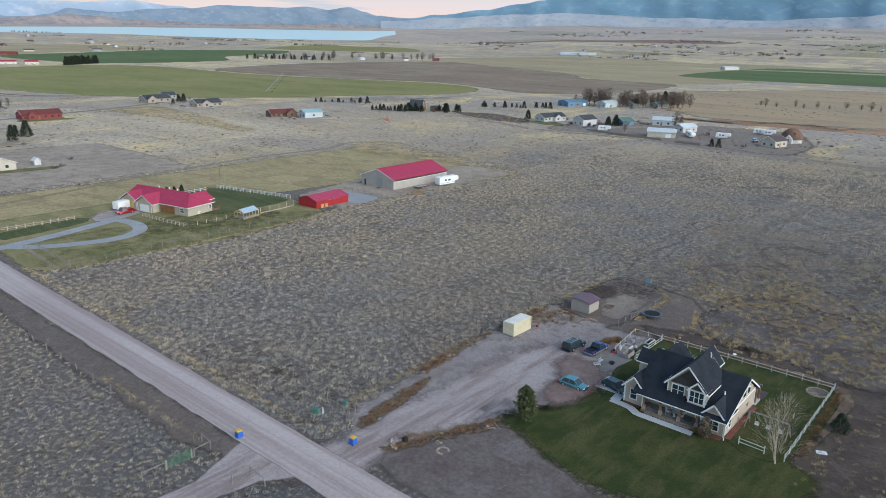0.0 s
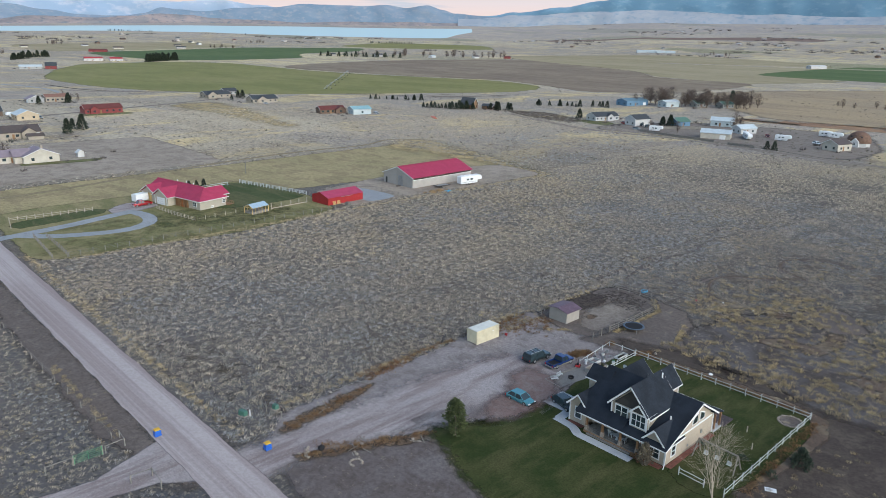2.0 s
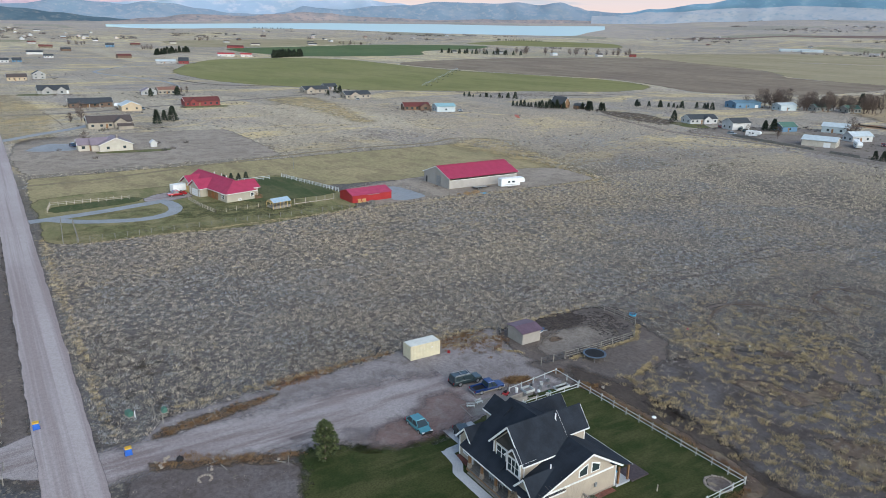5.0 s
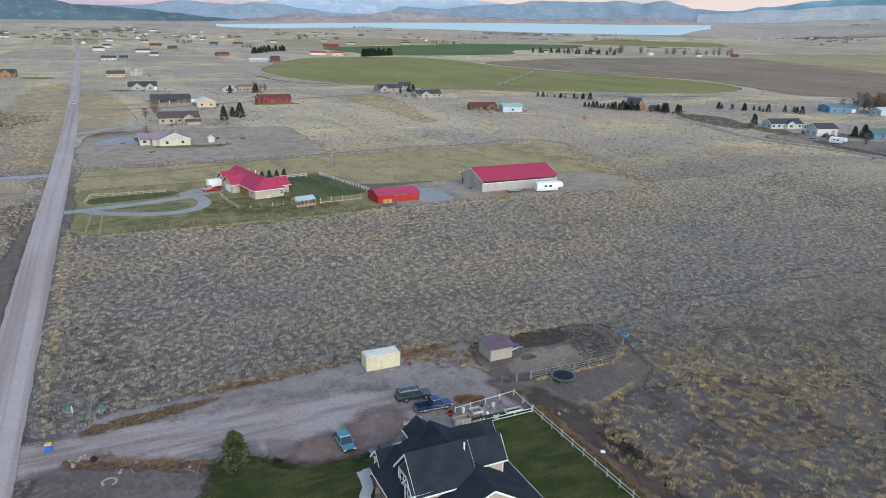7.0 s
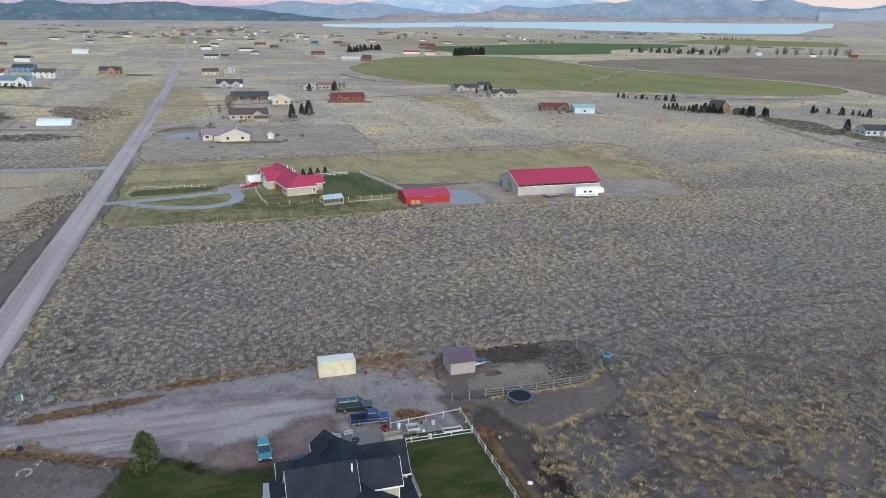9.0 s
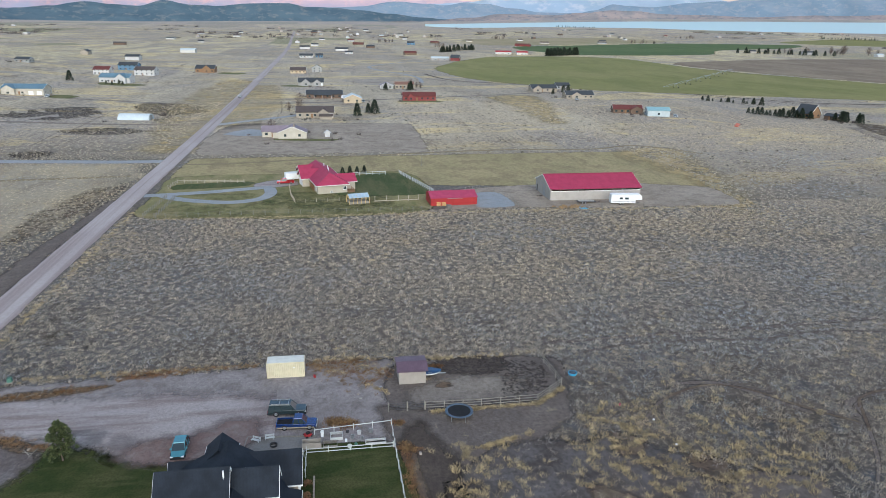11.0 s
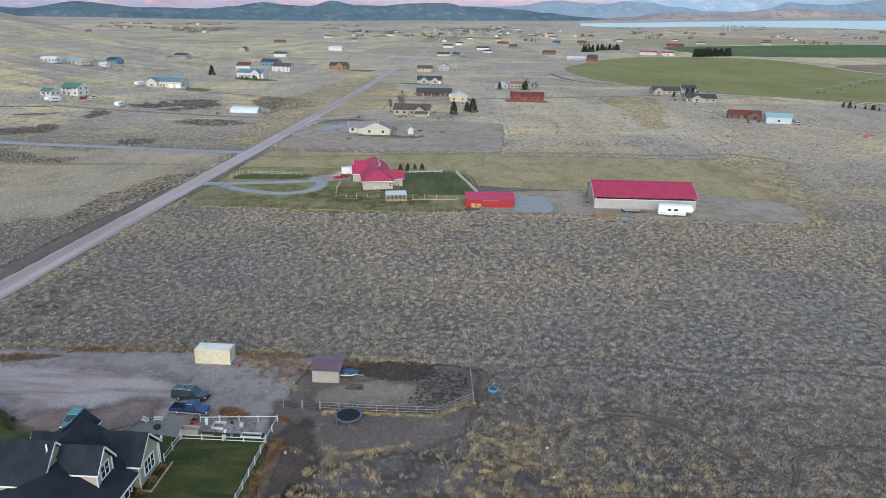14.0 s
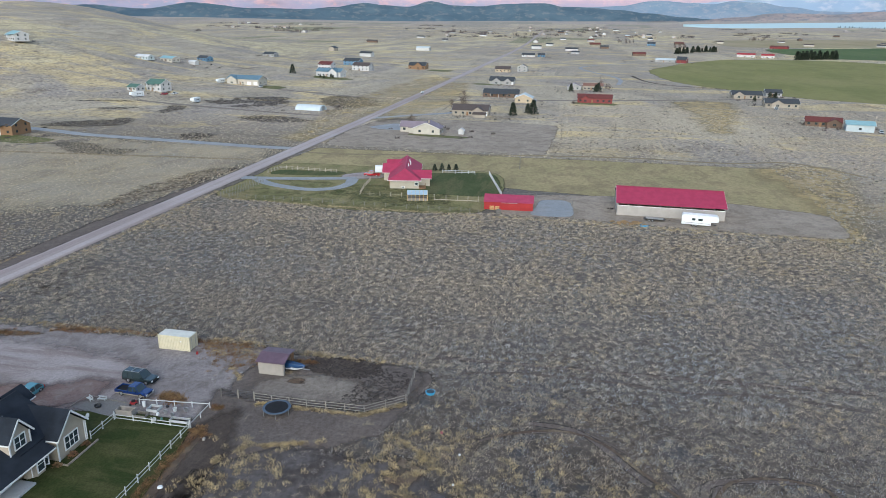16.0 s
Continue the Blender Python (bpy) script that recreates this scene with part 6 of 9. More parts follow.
def trampoline(x, y):
    t = thing("trampoline", x, y, 0, "round trampoline with dark mat and blue edge pad", "trampoline")
    r = 1.9
    part("mat", drum(bmesh.new(), 0, 0, 0.80, 0.82, r - 0.32, sides=32), M["black"], t, "black jumping mat")
    bm = bmesh.new()
    n = 32
    ring = [[bm.verts.new((q * math.cos(6.28318 * i / n), q * math.sin(6.28318 * i / n), z)) for i in range(n)] for q, z in ((r - 0.34, 0.83), (r, 0.84), (r + 0.02, 0.78), (r - 0.34, 0.79))]
    for k in range(4):
        for i in range(n):
            bm.faces.new((ring[k][i], ring[k][(i + 1) % n], ring[(k + 1) % 4][(i + 1) % n], ring[(k + 1) % 4][i]))
    part("edge_pad", bm, plain("navy_pad", (0.07, 0.10, 0.14), 0.6, 0.2), t, "worn navy edge pad")
    for k in range(6):
        a = k * 1.0472 + 0.3
        part("leg", beam(bmesh.new(), (r * math.cos(a), r * math.sin(a), 0), (r * math.cos(a), r * math.sin(a), 0.8), 0.06, sides=6), M["steel"], t)


trampoline(-51.0, 124.5)

tub = thing("paddling_pool", -60.5, 143.8, 10, "bright blue plastic tub lying in the grass", "tub")
bm = bmesh.new()
drum(bm, 0, 0, 0.0, 0.35, 0.62, 0.72, 20)
part("basin", bm, M["poolblue"], tub)
part("water", drum(bmesh.new(), 0, 0, 0.3, 0.355, 0.6, 0.6, 20), M["glass"], tub)
for x, y, mat, lab in ((-33.0, 118.2, "white", "round white lid lying on the soil"), (-26.6, 103.9, "poolblue", "small blue toy ball on the lawn"), (-50.7, 147.4, "redpink", "small pink bucket in the grass"), (-46.5, 150.5, "white", "pale bag in the grass"), (-40.5, 150.8, "white", "pale sack in the grass")):
    o = thing("litter" if mat != "poolblue" else "ball", x, y, 0, lab, "litter" if mat != "poolblue" else "ball", z=0.03)
    part("body", drum(bmesh.new(), 0, 0, 0, 0.12 if mat == "white" else 0.3, 0.34 if y < 120 else 0.17, 0.26 if y < 120 else 0.13, 14), M[mat], o)
board = thing("board", -13.9, 94.9, 25, "white printed board lying on the dirt", "board")
part("panel", B(-0.65, 0.65, -0.4, 0.4, 0.04, 0.08), M["white"], board)
for i in range(3):
    part("printed_bar", B(-0.45, 0.4 - 0.15 * i, -0.2 + i * 0.18, -0.1 + i * 0.18, 0.078, 0.084), M["steel"], board)


def planter(x, y, w, d, h, label, mat="vinyl", rot=0):
    p = thing("planter", x, y, rot, label, "planter", "garden beds")
    for a in ((-w / 2, w / 2, -d / 2, -d / 2 + 0.06), (-w / 2, w / 2, d / 2 - 0.06, d / 2), (-w / 2, -w / 2 + 0.06, -d / 2 + 0.06, d / 2 - 0.06), (w / 2 - 0.06, w / 2, -d / 2 + 0.06, d / 2 - 0.06)):
        part("board", B(*a, 0, h), M[mat], p)
    part("soil", B(-w / 2 + 0.06, w / 2 - 0.06, -d / 2 + 0.06, d / 2 - 0.06, 0, h * 0.85), M["dark"], p)
    return p


planter(-48.0, 108.0, 1.4, 1.6, 0.4, "square white raised bed with dark soil")
planter(-46.2, 107.2, 1.2, 1.8, 0.4, "weathered raised bed with dry stems", "greywood")
planter(-46.1, 112.9, 0.9, 2.6, 0.35, "long white raised bed with green cover")
planter(-46.3, 104.9, 1.1, 2.4, 0.8, "raised bed under a dark cover", "plywood")
area("garden_soil", [(-49.3, 106.0), (-49.6, 114.8), (-45.1, 114.8), (-45.1, 104.8)], M["dark"], 0.085, "dark soil of the vegetable garden", 0.3, 1, 0.05, False, "garden bed")
for x, y, r, h, mat, lab in ((-47.5, 110.0, 0.28, 0.45, "steel", "grey plant pot in the garden"), (-48.3, 110.9, 0.3, 0.5, "vinyl", "pale round pot in the garden"), (-47.1, 111.2, 0.25, 0.4, "steel", "grey metal bucket in the garden"), (-48.6, 112.4, 0.32, 0.45, "steel", "galvanised tub in the garden"), (-45.4, 109.6, 0.3, 0.4, "vinyl", "white pot by the garden fence"), (-48.4, 106.2, 0.24, 0.8, "white", "white barrel by the garden"), (-46.9, 100.2, 0.5, 0.4, "darksteel", "black steel fire pit on the patio")):
    o = thing("plant_pot" if r < 0.45 else "fire_pit", x, y, 0, lab, "pot" if r < 0.45 else "fire pit")
    bm = bmesh.new()
    n = 16
    ring = [[bm.verts.new((q * math.cos(6.28318 * i / n), q * math.sin(6.28318 * i / n), z)) for i in range(n)] for q, z in ((r * 0.75, 0.0), (r, h), (r * 0.88, h), (r * 0.8, h * 0.75))]
    for k in range(3):
        for i in range(n):
            bm.faces.new((ring[k][i], ring[k][(i + 1) % n], ring[k + 1][(i + 1) % n], ring[k + 1][i]))
    bm.faces.new(ring[0])
    pot = part("vessel", bm, M[mat], o)
    part("fill", drum(bmesh.new(), 0, 0, h * 0.6, h * 0.78, r * 0.79, sides=12), M["dark"], o)


def bench(x, y, rot):
    b = thing("bench", x, y, rot, "white painted bench on the gravel patio", "bench")
    for i in range(3):
        part("slat", B(-0.6, 0.6, -0.2 + i * 0.14, -0.08 + i * 0.14, 0.3, 0.34), M["vinyl"], b)
    for i in range(2):
        part("back_slat", B(-0.6, 0.6, 0.24, 0.28, 0.42 + i * 0.14, 0.5 + i * 0.14), M["vinyl"], b)
    for s in (-0.5, 0.5):
        part("leg", B(s - 0.04, s + 0.04, -0.18, -0.1, 0, 0.3), M["vinyl"], b)
        part("leg", B(s - 0.04, s + 0.04, 0.2, 0.28, 0, 0.66), M["vinyl"], b)


bench(-48.3, 97.9, 60)
bench(-48.6, 99.6, 95)
for a, b in (((-46.2, 96.5), (-49.3, 96.8)), ((-49.3, 96.8), (-48.5, 105.4))):
    tagged(part("patio_edging", beam(bmesh.new(), (a[0], a[1], 0.1), (b[0], b[1], 0.1), 0.16, 0.2), M["greywood"], None), "weathered timber edging of the gravel patio", "edging", kind="structure")
mw = thing("lawn_mower", -48.7, 104.4, 30, "small red lawn mower by the garden", "mower")
part("deck", B(-0.4, 0.4, -0.5, 0.5, 0.15, 0.4, 0.08, 0.1), M["redwall"], mw)
part("engine", B(-0.2, 0.2, -0.25, 0.25, 0.4, 0.65, 0.03, 0.03), M["black"], mw)
part("handle", beam(bmesh.new(), (0, 0.4, 0.3), (0, 1.2, 0.95), 0.06), M["darksteel"], mw)
for sx in (-0.42, 0.42):
    for sy in (-0.38, 0.38):
        part("wheel", drum(bmesh.new(), sy, 0.16, sx - 0.05, sx + 0.05, 0.16, sides=10, axis=0), M["rubber"], mw)

def swing_set():
    s = thing("swing_set", -20.9, 95.4, -3, "weathered timber swing set with three white seats", "swing set")
    part("top_beam", beam(bmesh.new(), (-2.6, 0, 2.3), (2.6, 0, 2.3), 0.16), M["greywood"], s)
    for e in (-2.6, 2.6):
        for d in (-1.0, 1.0):
            part("leg", beam(bmesh.new(), (e, 0, 2.35), (e * 1.06, d, 0), 0.12), M["greywood"], s)
        part("brace", beam(bmesh.new(), (e * 1.03, -0.5, 1.1), (e * 1.03, 0.5, 1.1), 0.09), M["greywood"], s)
    for x in (-1.5, 0.0, 1.6):
        sw = part("swing_seat", B(x - 0.3, x + 0.3, -0.14, 0.14, 0.55, 0.62, 0.02, 0.02), M["vinyl"], s, "white swing seat")
        part("seat_back", B(x - 0.3, x + 0.3, 0.12, 0.18, 0.62, 1.0, 0.04, 0.0), M["vinyl"], sw)
        for d in (-0.26, 0.26):
            part("chain", beam(bmesh.new(), (x + d, 0, 0.6), (x + d, 0, 2.25), 0.02), M["steel"], sw)


swing_set()
for x, y in ((-21.5, 105.5), (-19.2, 101.8)):
    o = thing("garden_post", x, y, 0, "short pale post standing in the lawn", "post")
    part("post", B(-0.06, 0.06, -0.06, 0.06, 0, 0.95, 0.01, 0.01), M["palebark"], o)
area("garden_ring", [(-18.6 + 1.5 * math.cos(i * 0.785), 112.8 + 1.5 * math.sin(i * 0.785)) for i in range(8)], M["dirt"], 0.09, "bare round bed ringed with stones", 0.3, 1, 0.1, category="garden bed")
ring = thing("stone_ring", -18.6, 112.8, 0, "ring of pale edging stones round a bed", "edging")
for i in range(26):
    a = i * 0.2417
    part("stone", B(1.55 * math.cos(a) - 0.16, 1.55 * math.cos(a) + 0.16, 1.55 * math.sin(a) - 0.14, 1.55 * math.sin(a) + 0.14, 0, 0.16 + 0.05 * (i % 3), 0.04, 0.04), M["stone"], ring)


# ---- roadside ----
def bin_(x, y, rot):
    b = thing("wheelie_bin", x, y, rot, "blue wheeled rubbish bin with a yellow lid", "bin", "roadside bins")
    part("body", box(bmesh.new(), 0.32, -0.32, 0.36, -0.36, 0.95, 0.1, 0.05, 0.06), M["blueplastic"], b)
    part("lid", B(-0.36, 0.36, -0.42, 0.4, 0.95, 1.06, 0.05, 0.06), M["yellowlid"], b, "yellow lid")
    part("handle", beam(bmesh.new(), (-0.25, 0.44, 0.95), (0.25, 0.44, 0.95), 0.05), M["blueplastic"], b)
    for s in (-0.3, 0.3):
        part("wheel", drum(bmesh.new(), 0.34, 0.13, s - 0.05, s + 0.05, 0.13, sides=12, axis=0), M["rubber"], b)


bin_(-72.8, 46.2, 0)
bin_(-60.6, 55.2, 180)


def utility_box(x, y, w, d, h, rot, label):
    u = thing("utility_box", x, y, rot, label, "utility box", "utility boxes")
    part("cabinet", B(-w / 2, w / 2, -d / 2, d / 2, 0.08, h, 0.04, 0.05), M["greenpaint"], u)
    part("pad", B(-w / 2 - 0.12, w / 2 + 0.12, -d / 2 - 0.12, d / 2 + 0.12, 0, 0.1), M["stone"], u, "concrete pad")
    part("door", B(-w / 2 + 0.08, w / 2 - 0.08, -d / 2 - 0.02, -d / 2 + 0.03, 0.2, h - 0.2), M["greenpaint"], u)


utility_box(-70.2, 57.0, 1.1, 0.7, 0.8, 20, "low dark green utility box")
utility_box(-68.8, 61.2, 0.75, 0.65, 0.75, 10, "square green transformer box")
mk = thing("marker_post", -69.4, 57.6, 0, "white cable marker post", "post")
part("post", B(-0.06, 0.06, -0.06, 0.06, 0, 1.0), M["white"], mk)
rail_fence("fence", [(-70.5, 60.0), (-67.6, 59.8), (-65.8, 60.4)], "short weathered post fence by the utility boxes", "greywood", 1.2, 1.6, (0.9,), 0.1, (0.05, 0.08), group="field fences", lean=0.1)
stock_gate(-73.0, 36.2, -73.0, 39.4, "greengate", "green steel field gate")
rail_fence("fence", [(-73.0, 33.0), (-73.0, 36.0)], "grey pipe rail beside the green gate", "greywood", 1.2, 3, (1.1,), 0.12, (0.06, 0.08), group="field fences")
rail_fence("fence", [(-73.0, 39.8), (-73.2, 42.2), (-75.5, 42.4)], "grey pipe rail corner by the road", "greywood", 1.2, 2.4, (1.1,), 0.12, (0.06, 0.08), group="field fences")
rail_fence("fence", [(-64.8, 39.8), (-64.6, 42.2), (-61.5, 42.0)], "grey pipe rail corner beside the track", "greywood", 1.2, 2.4, (1.1,), 0.12, (0.06, 0.08), group="field fences")
rail_fence("wire_fence", [(-76, 41.6), (-108, 40.6), (-140, 40.2), (-172, 40.6), (-210, 42.0)], "thin post and wire fence along the road", "greywood", 1.1, 5.0, (0.6, 1.0), 0.09, (0.015, 0.015), group="field fences", lean=0.06)
pile = thing("rock_pile", -56.7, 58.6, 0, "pile of pale stones and a dark bag by the driveway", "stones")
for i in range(14):
    a, q = random.uniform(0, 6.28), random.uniform(0, 1.3)
    s = random.uniform(0.12, 0.3)
    bm = bmesh.new()
    bmesh.ops.create_icosphere(bm, subdivisions=1, radius=s)
    for v in bm.verts:
        v.co *= random.uniform(0.75, 1.15)
    bmesh.ops.translate(bm, vec=(q * math.cos(a), q * math.sin(a), s * 0.5), verts=bm.verts)
    part("stone", bm, M["stone"], pile)
bg = thing("rubbish_bag", -56.0, 60.2, 0, "tied black rubbish bag by the driveway", "bag")
bm = bmesh.new()
bmesh.ops.create_icosphere(bm, subdivisions=2, radius=0.42)
for v in bm.verts:
    v.co *= 1 + 0.25 * noise.noise(v.co * 4)
    v.co.z = max(v.co.z + 0.3, 0.0)
part("bag", bm, M["black"], bg)
part("knot", drum(bmesh.new(), 0, 0, 0.66, 0.82, 0.05, 0.1, 8), M["black"], bg)
jk = thing("scrap_pile", -67.6, 111.2, 15, "heap of grey boards and scrap by the shed", "scrap")
for i in range(16):
    a = random.uniform(0, 3.14)
    x, y, l = random.uniform(-1.8, 1.8), random.uniform(-3.5, 3.5), random.uniform(0.2, 0.7)
    z = random.uniform(0.1, 0.5)
    part("plank", beam(bmesh.new(), (x - l * math.cos(a), y - l * math.sin(a), 0.05), (x + l * math.cos(a), y + l * math.sin(a), z), 0.16, 0.05), M["greywood"], jk)


# ---- rubbish, debris and weeds round the yard ----
def debris(x, y, seed, n, spread, label):
    """A loose heap of clods, splintered boards and scraps."""
    r = random.Random(seed)
    d = thing("debris_heap", x, y, r.uniform(0, 180), label, "debris", "yard debris")
    for i in range(n):
        px, py = r.gauss(0, spread), r.gauss(0, spread * 1.6)
        if r.random() < 0.4:
            a, ln = r.uniform(0, 3.14), r.uniform(0.25, 0.8)
            part("splinter", beam(bmesh.new(), (px - ln * math.cos(a), py - ln * math.sin(a), 0.03), (px + ln * math.cos(a), py + ln * math.sin(a), r.uniform(0.05, 0.4)), 0.1, 0.04), M["greywood"], d)
        else:
            s = r.uniform(0.12, 0.32)
            bm = bmesh.new()
            bmesh.ops.create_icosphere(bm, subdivisions=1, radius=s)
            for v in bm.verts:
                v.co *= r.uniform(0.7, 1.2)
                v.co.z *= 0.6
            bmesh.ops.translate(bm, vec=(px, py, s * 0.3), verts=bm.verts)
            part("clod", bm, M["dark"] if r.random() < 0.75 else M["stone"], d)
    return d


for k, (x, y, n, sp) in enumerate(((-69.0, 92.5, 16, 0.6), (-68.3, 84.5, 12, 0.6), (-68.6, 96.5, 14, 0.6), (-68.4, 108.0, 18, 0.8), (-65.0, 113.5, 18, 0.9), (-67.4, 75.5, 14, 0.7), (-66.0, 116.0, 12, 0.6), (-67.5, 111.0, 22, 1.0), (-66.8, 119.5, 16, 0.7), (-63.5, 111.5, 14, 1.3), (-58.5, 113.0, 10, 1.2), (-68.2, 105.5, 14, 0.7), (-66.9, 123.5, 10, 0.5), (-65.2, 66.0, 16, 1.1), (-66.2, 71.0, 14, 0.9), (-53.2, 64.0, 14, 0.8), (-50.5, 70.0, 10, 0.6))):
    debris(x, y, 900 + k, n, sp, "dark clods and broken boards along the yard edge")
yr = thing("yard_rack", -69.6, 94.4, 20, "old iron implement leaning in the grass edge", "implement")
for a, b in (((0, -0.7, 0.1), (0.2, 0.6, 1.5)), ((0, 0.7, 0.1), (0.1, -0.5, 1.6)), ((-0.3, 0, 0.1), (0.1, 0.1, 1.7)), ((0.1, -0.6, 1.1), (0.1, 0.7, 1.2))):
    part("bar", beam(bmesh.new(), a, b, 0.09), M["darksteel"], yr)
hs = thing("stone_arc", -50.9, 61.8, 0, "open ring of pale stones in the weeds", "stones")
for i in range(11):
    a = 0.6 + i * 0.46
    part("stone", B(0.75 * math.cos(a) - 0.15, 0.75 * math.cos(a) + 0.15, 0.75 * math.sin(a) - 0.15, 0.75 * math.sin(a) + 0.15, 0, 0.16, 0.05, 0.05), M["stone"], hs)
for k, (x, y, mat, lab) in enumerate(((-46.9, 109.2, "white", "pale crumpled bucket in the garden"), (-45.9, 110.4, "greenpaint", "green tray in the garden"), (-48.9, 109.4, "darksteel", "dark crate in the garden"), (-46.9, 113.9, "greywood", "weathered box in the garden"), (-65.9, 108.4, "plywood", "pale scrap by the yard fence"), (-42.8, 118.2, "plywood", "pale broken board on the soil"), (-62.8, 108.5, "plywood", "pale paper scrap on the dirt"), (-57.5, 111.5, "plywood", "pale scrap of board on the dirt"), (-60.4, 114.6, "steel", "grey scrap on the dirt"))):
    o = thing("crate" if x > -50 else "scrap", x, y, k * 37, lab, "clutter")
    part("body", B(-0.2, 0.2, -0.15, 0.15, 0, 0.3 if x > -50 else 0.06, 0.02, 0.02), M[mat], o)


# ---- the red-roofed farm ----
def farm_house():
    h = thing("house", -195, 104, 12, "single-storey beige farmhouse with a crimson metal roof", "house")
    def q(name, bm, mat, label=""):
        return part(name, bm, M[mat], h, label)
    q("wall", prism(bmesh.new(), [(-13.8, -1.6), (4.5, -1.6), (4.5, -2.2), (12, -2.2), (12, 7), (-13.8, 7)], 0, 2.7, 2), "tanwall", "beige painted wall")
    q("wall", prism(bmesh.new(), [(-6.4, 0), (0.4, 0), (0.4, 2.7), (-3.0, 4.7), (-6.4, 2.7)], -4.7, 1.0, 1), "tanwall", "beige garage wall")
    q("wall", prism(bmesh.new(), [(-13.8, 0), (-7.2, 0), (-7.2, 2.7), (-10.5, 4.5), (-13.8, 2.7)], -3.8, 1.0, 1), "tanwall", "beige garage wall")
    q("wall", prism(bmesh.new(), [(2.4, 0), (8.4, 0), (8.4, 2.7), (5.4, 4.2), (2.4, 2.7)], 6.8, 10.4, 1), "tanwall", "beige back wing")
    gable_roof(h, 1, -5.3, 2.4, -3.0, 4.0, 4.0, 5.1, 2.7, 2.7, "redroof_x", world=False, rake=(True, False))
    gable_roof(h, 1, -4.4, 2.4, -10.5, 3.9, 3.9, 5.0, 2.7, 2.7, "redroof_x", world=False, rake=(True, False))
    gable_roof(h, 1, 2.4, 11.0, 5.4, 3.6, 3.6, 4.7, 2.65, 2.65, "redroof_x", world=False, rake=(False, True))
    bm = bmesh.new()
    slab(bm, [(-14.4, 2.5, 5.7), (8.0, 2.5, 5.7), (12.6, -2.8, 2.75), (-14.4, -2.8, 2.75)], 0.12)
    slab(bm, [(-14.4, 2.5, 5.7), (8.0, 2.5, 5.7), (12.6, 7.6, 2.75), (-14.4, 7.6, 2.75)], 0.12)
    vs = [bm.verts.new(p) for p in ((8.0, 2.5, 5.7), (12.6, -2.8, 2.75), (12.6, 7.6, 2.75), (8.0, 2.5, 5.58), (12.6, -2.8, 2.63), (12.6, 7.6, 2.63))]
    for f in ((0, 1, 2), (5, 4, 3), (0, 3, 4, 1), (1, 4, 5, 2), (2, 5, 3, 0)):
        bm.faces.new([vs[i] for i in f])
    q("roof", bm, "redmetal", "crimson standing-seam hip roof")
    q("ridge_cap", beam(bmesh.new(), (-14.4, 2.5, 5.74), (8.0, 2.5, 5.74), 0.35, 0.06), "redpink", "pinkish ridge cap")
    for e in ((-2.9, -2.78), (7.58, 7.7)):
        q("gutter", B(-14.4, 12.7, e[0], e[1], 2.55, 2.72), "trim")
    q("gutter", B(12.6, 12.72, -2.8, 7.6, 2.55, 2.72), "trim")
    q("garage_door", B(-4.9, -1.1, -4.78, -4.68, 0.02, 2.2), "white", "white sectional garage door")
    for i in range(3):
        q("door_seam", B(-4.9, -1.1, -4.79, -4.775, 0.52 + 0.55 * i, 0.55 + 0.55 * i), "steel")
    q("garage_door", B(-12.2, -8.9, -3.9, -3.8, 0.02, 2.5), "yellowwood", "orange wooden garage door")
    for x, z in ((-5.9, 1.3), (-0.2, 1.3), (-13.4, 1.3), (-7.6, 1.3)):
        q("corner_board", B(x - 0.12, x + 0.12, (-4.75 if x > -7 else -3.85), (-4.68 if x > -7 else -3.78), 0, 2.6), "trim")
    window(h, 9.6, -2.22, 1.5, 0, 1.4, 1.2, 2)
    window(h, 12.02, 6.2, 1.5, 90, 0.9, 0.9)
    window(h, 12.02, 2.0, 0.45, 90, 0.7, 0.4)
    window(h, -0.0, 7.02, 1.5, 180, 1.6, 1.2, 2)
    # recessed entry with dark timber posts
    q("entry", B(1.2, 6.6, -2.32, -2.1, 0, 2.5), "timber", "dark red-brown recessed entry")
    for x in (1.4, 3.2, 5.0, 6.6):
        q("porch_post", B(x - 0.12, x + 0.12, -2.7, -2.46, 0, 2.6), "timber")
    d = q("door", B(3.6, 4.6, -2.4, -2.3, 0, 2.1), "door_wood", "red-brown front door")
    part("handle", B(4.4, 4.48, -2.45, -2.4, 0.9, 1.1), M["steel"], d)
    for x, y in ((-6, 3.6), (-2, 4.0), (2, 3.4)):
        q("vent_pipe", drum(bmesh.new(), x, y, 4.6, 6.0, 0.12, sides=8), "white")
    # back deck rails
    for i in range(6):
        q("deck_post", B(8.8 + i * 0.8, 8.9 + i * 0.8, 9.0, 9.1, 0, 1.1), "timber")
    q("deck_rail", B(8.8, 12.9, 9.0, 9.1, 1.0, 1.1), "timber")
    q("deck_floor", B(8.5, 12.9, 7.0, 9.1, 0.15, 0.3), "timber", "dark timber deck")


M["tanwall"] = ridged("beige_siding", (0.38, 0.345, 0.28), 0.2, 2, 0.6, 0.3, 0.05, dark=0.8)
M["redroof_x"] = ridged("crimson_metal_ribs", (0.31, 0.040, 0.082), 0.3, 1, 0.65, 0.5, 0.08, spec=0.12, dark=0.7)
farm_house()


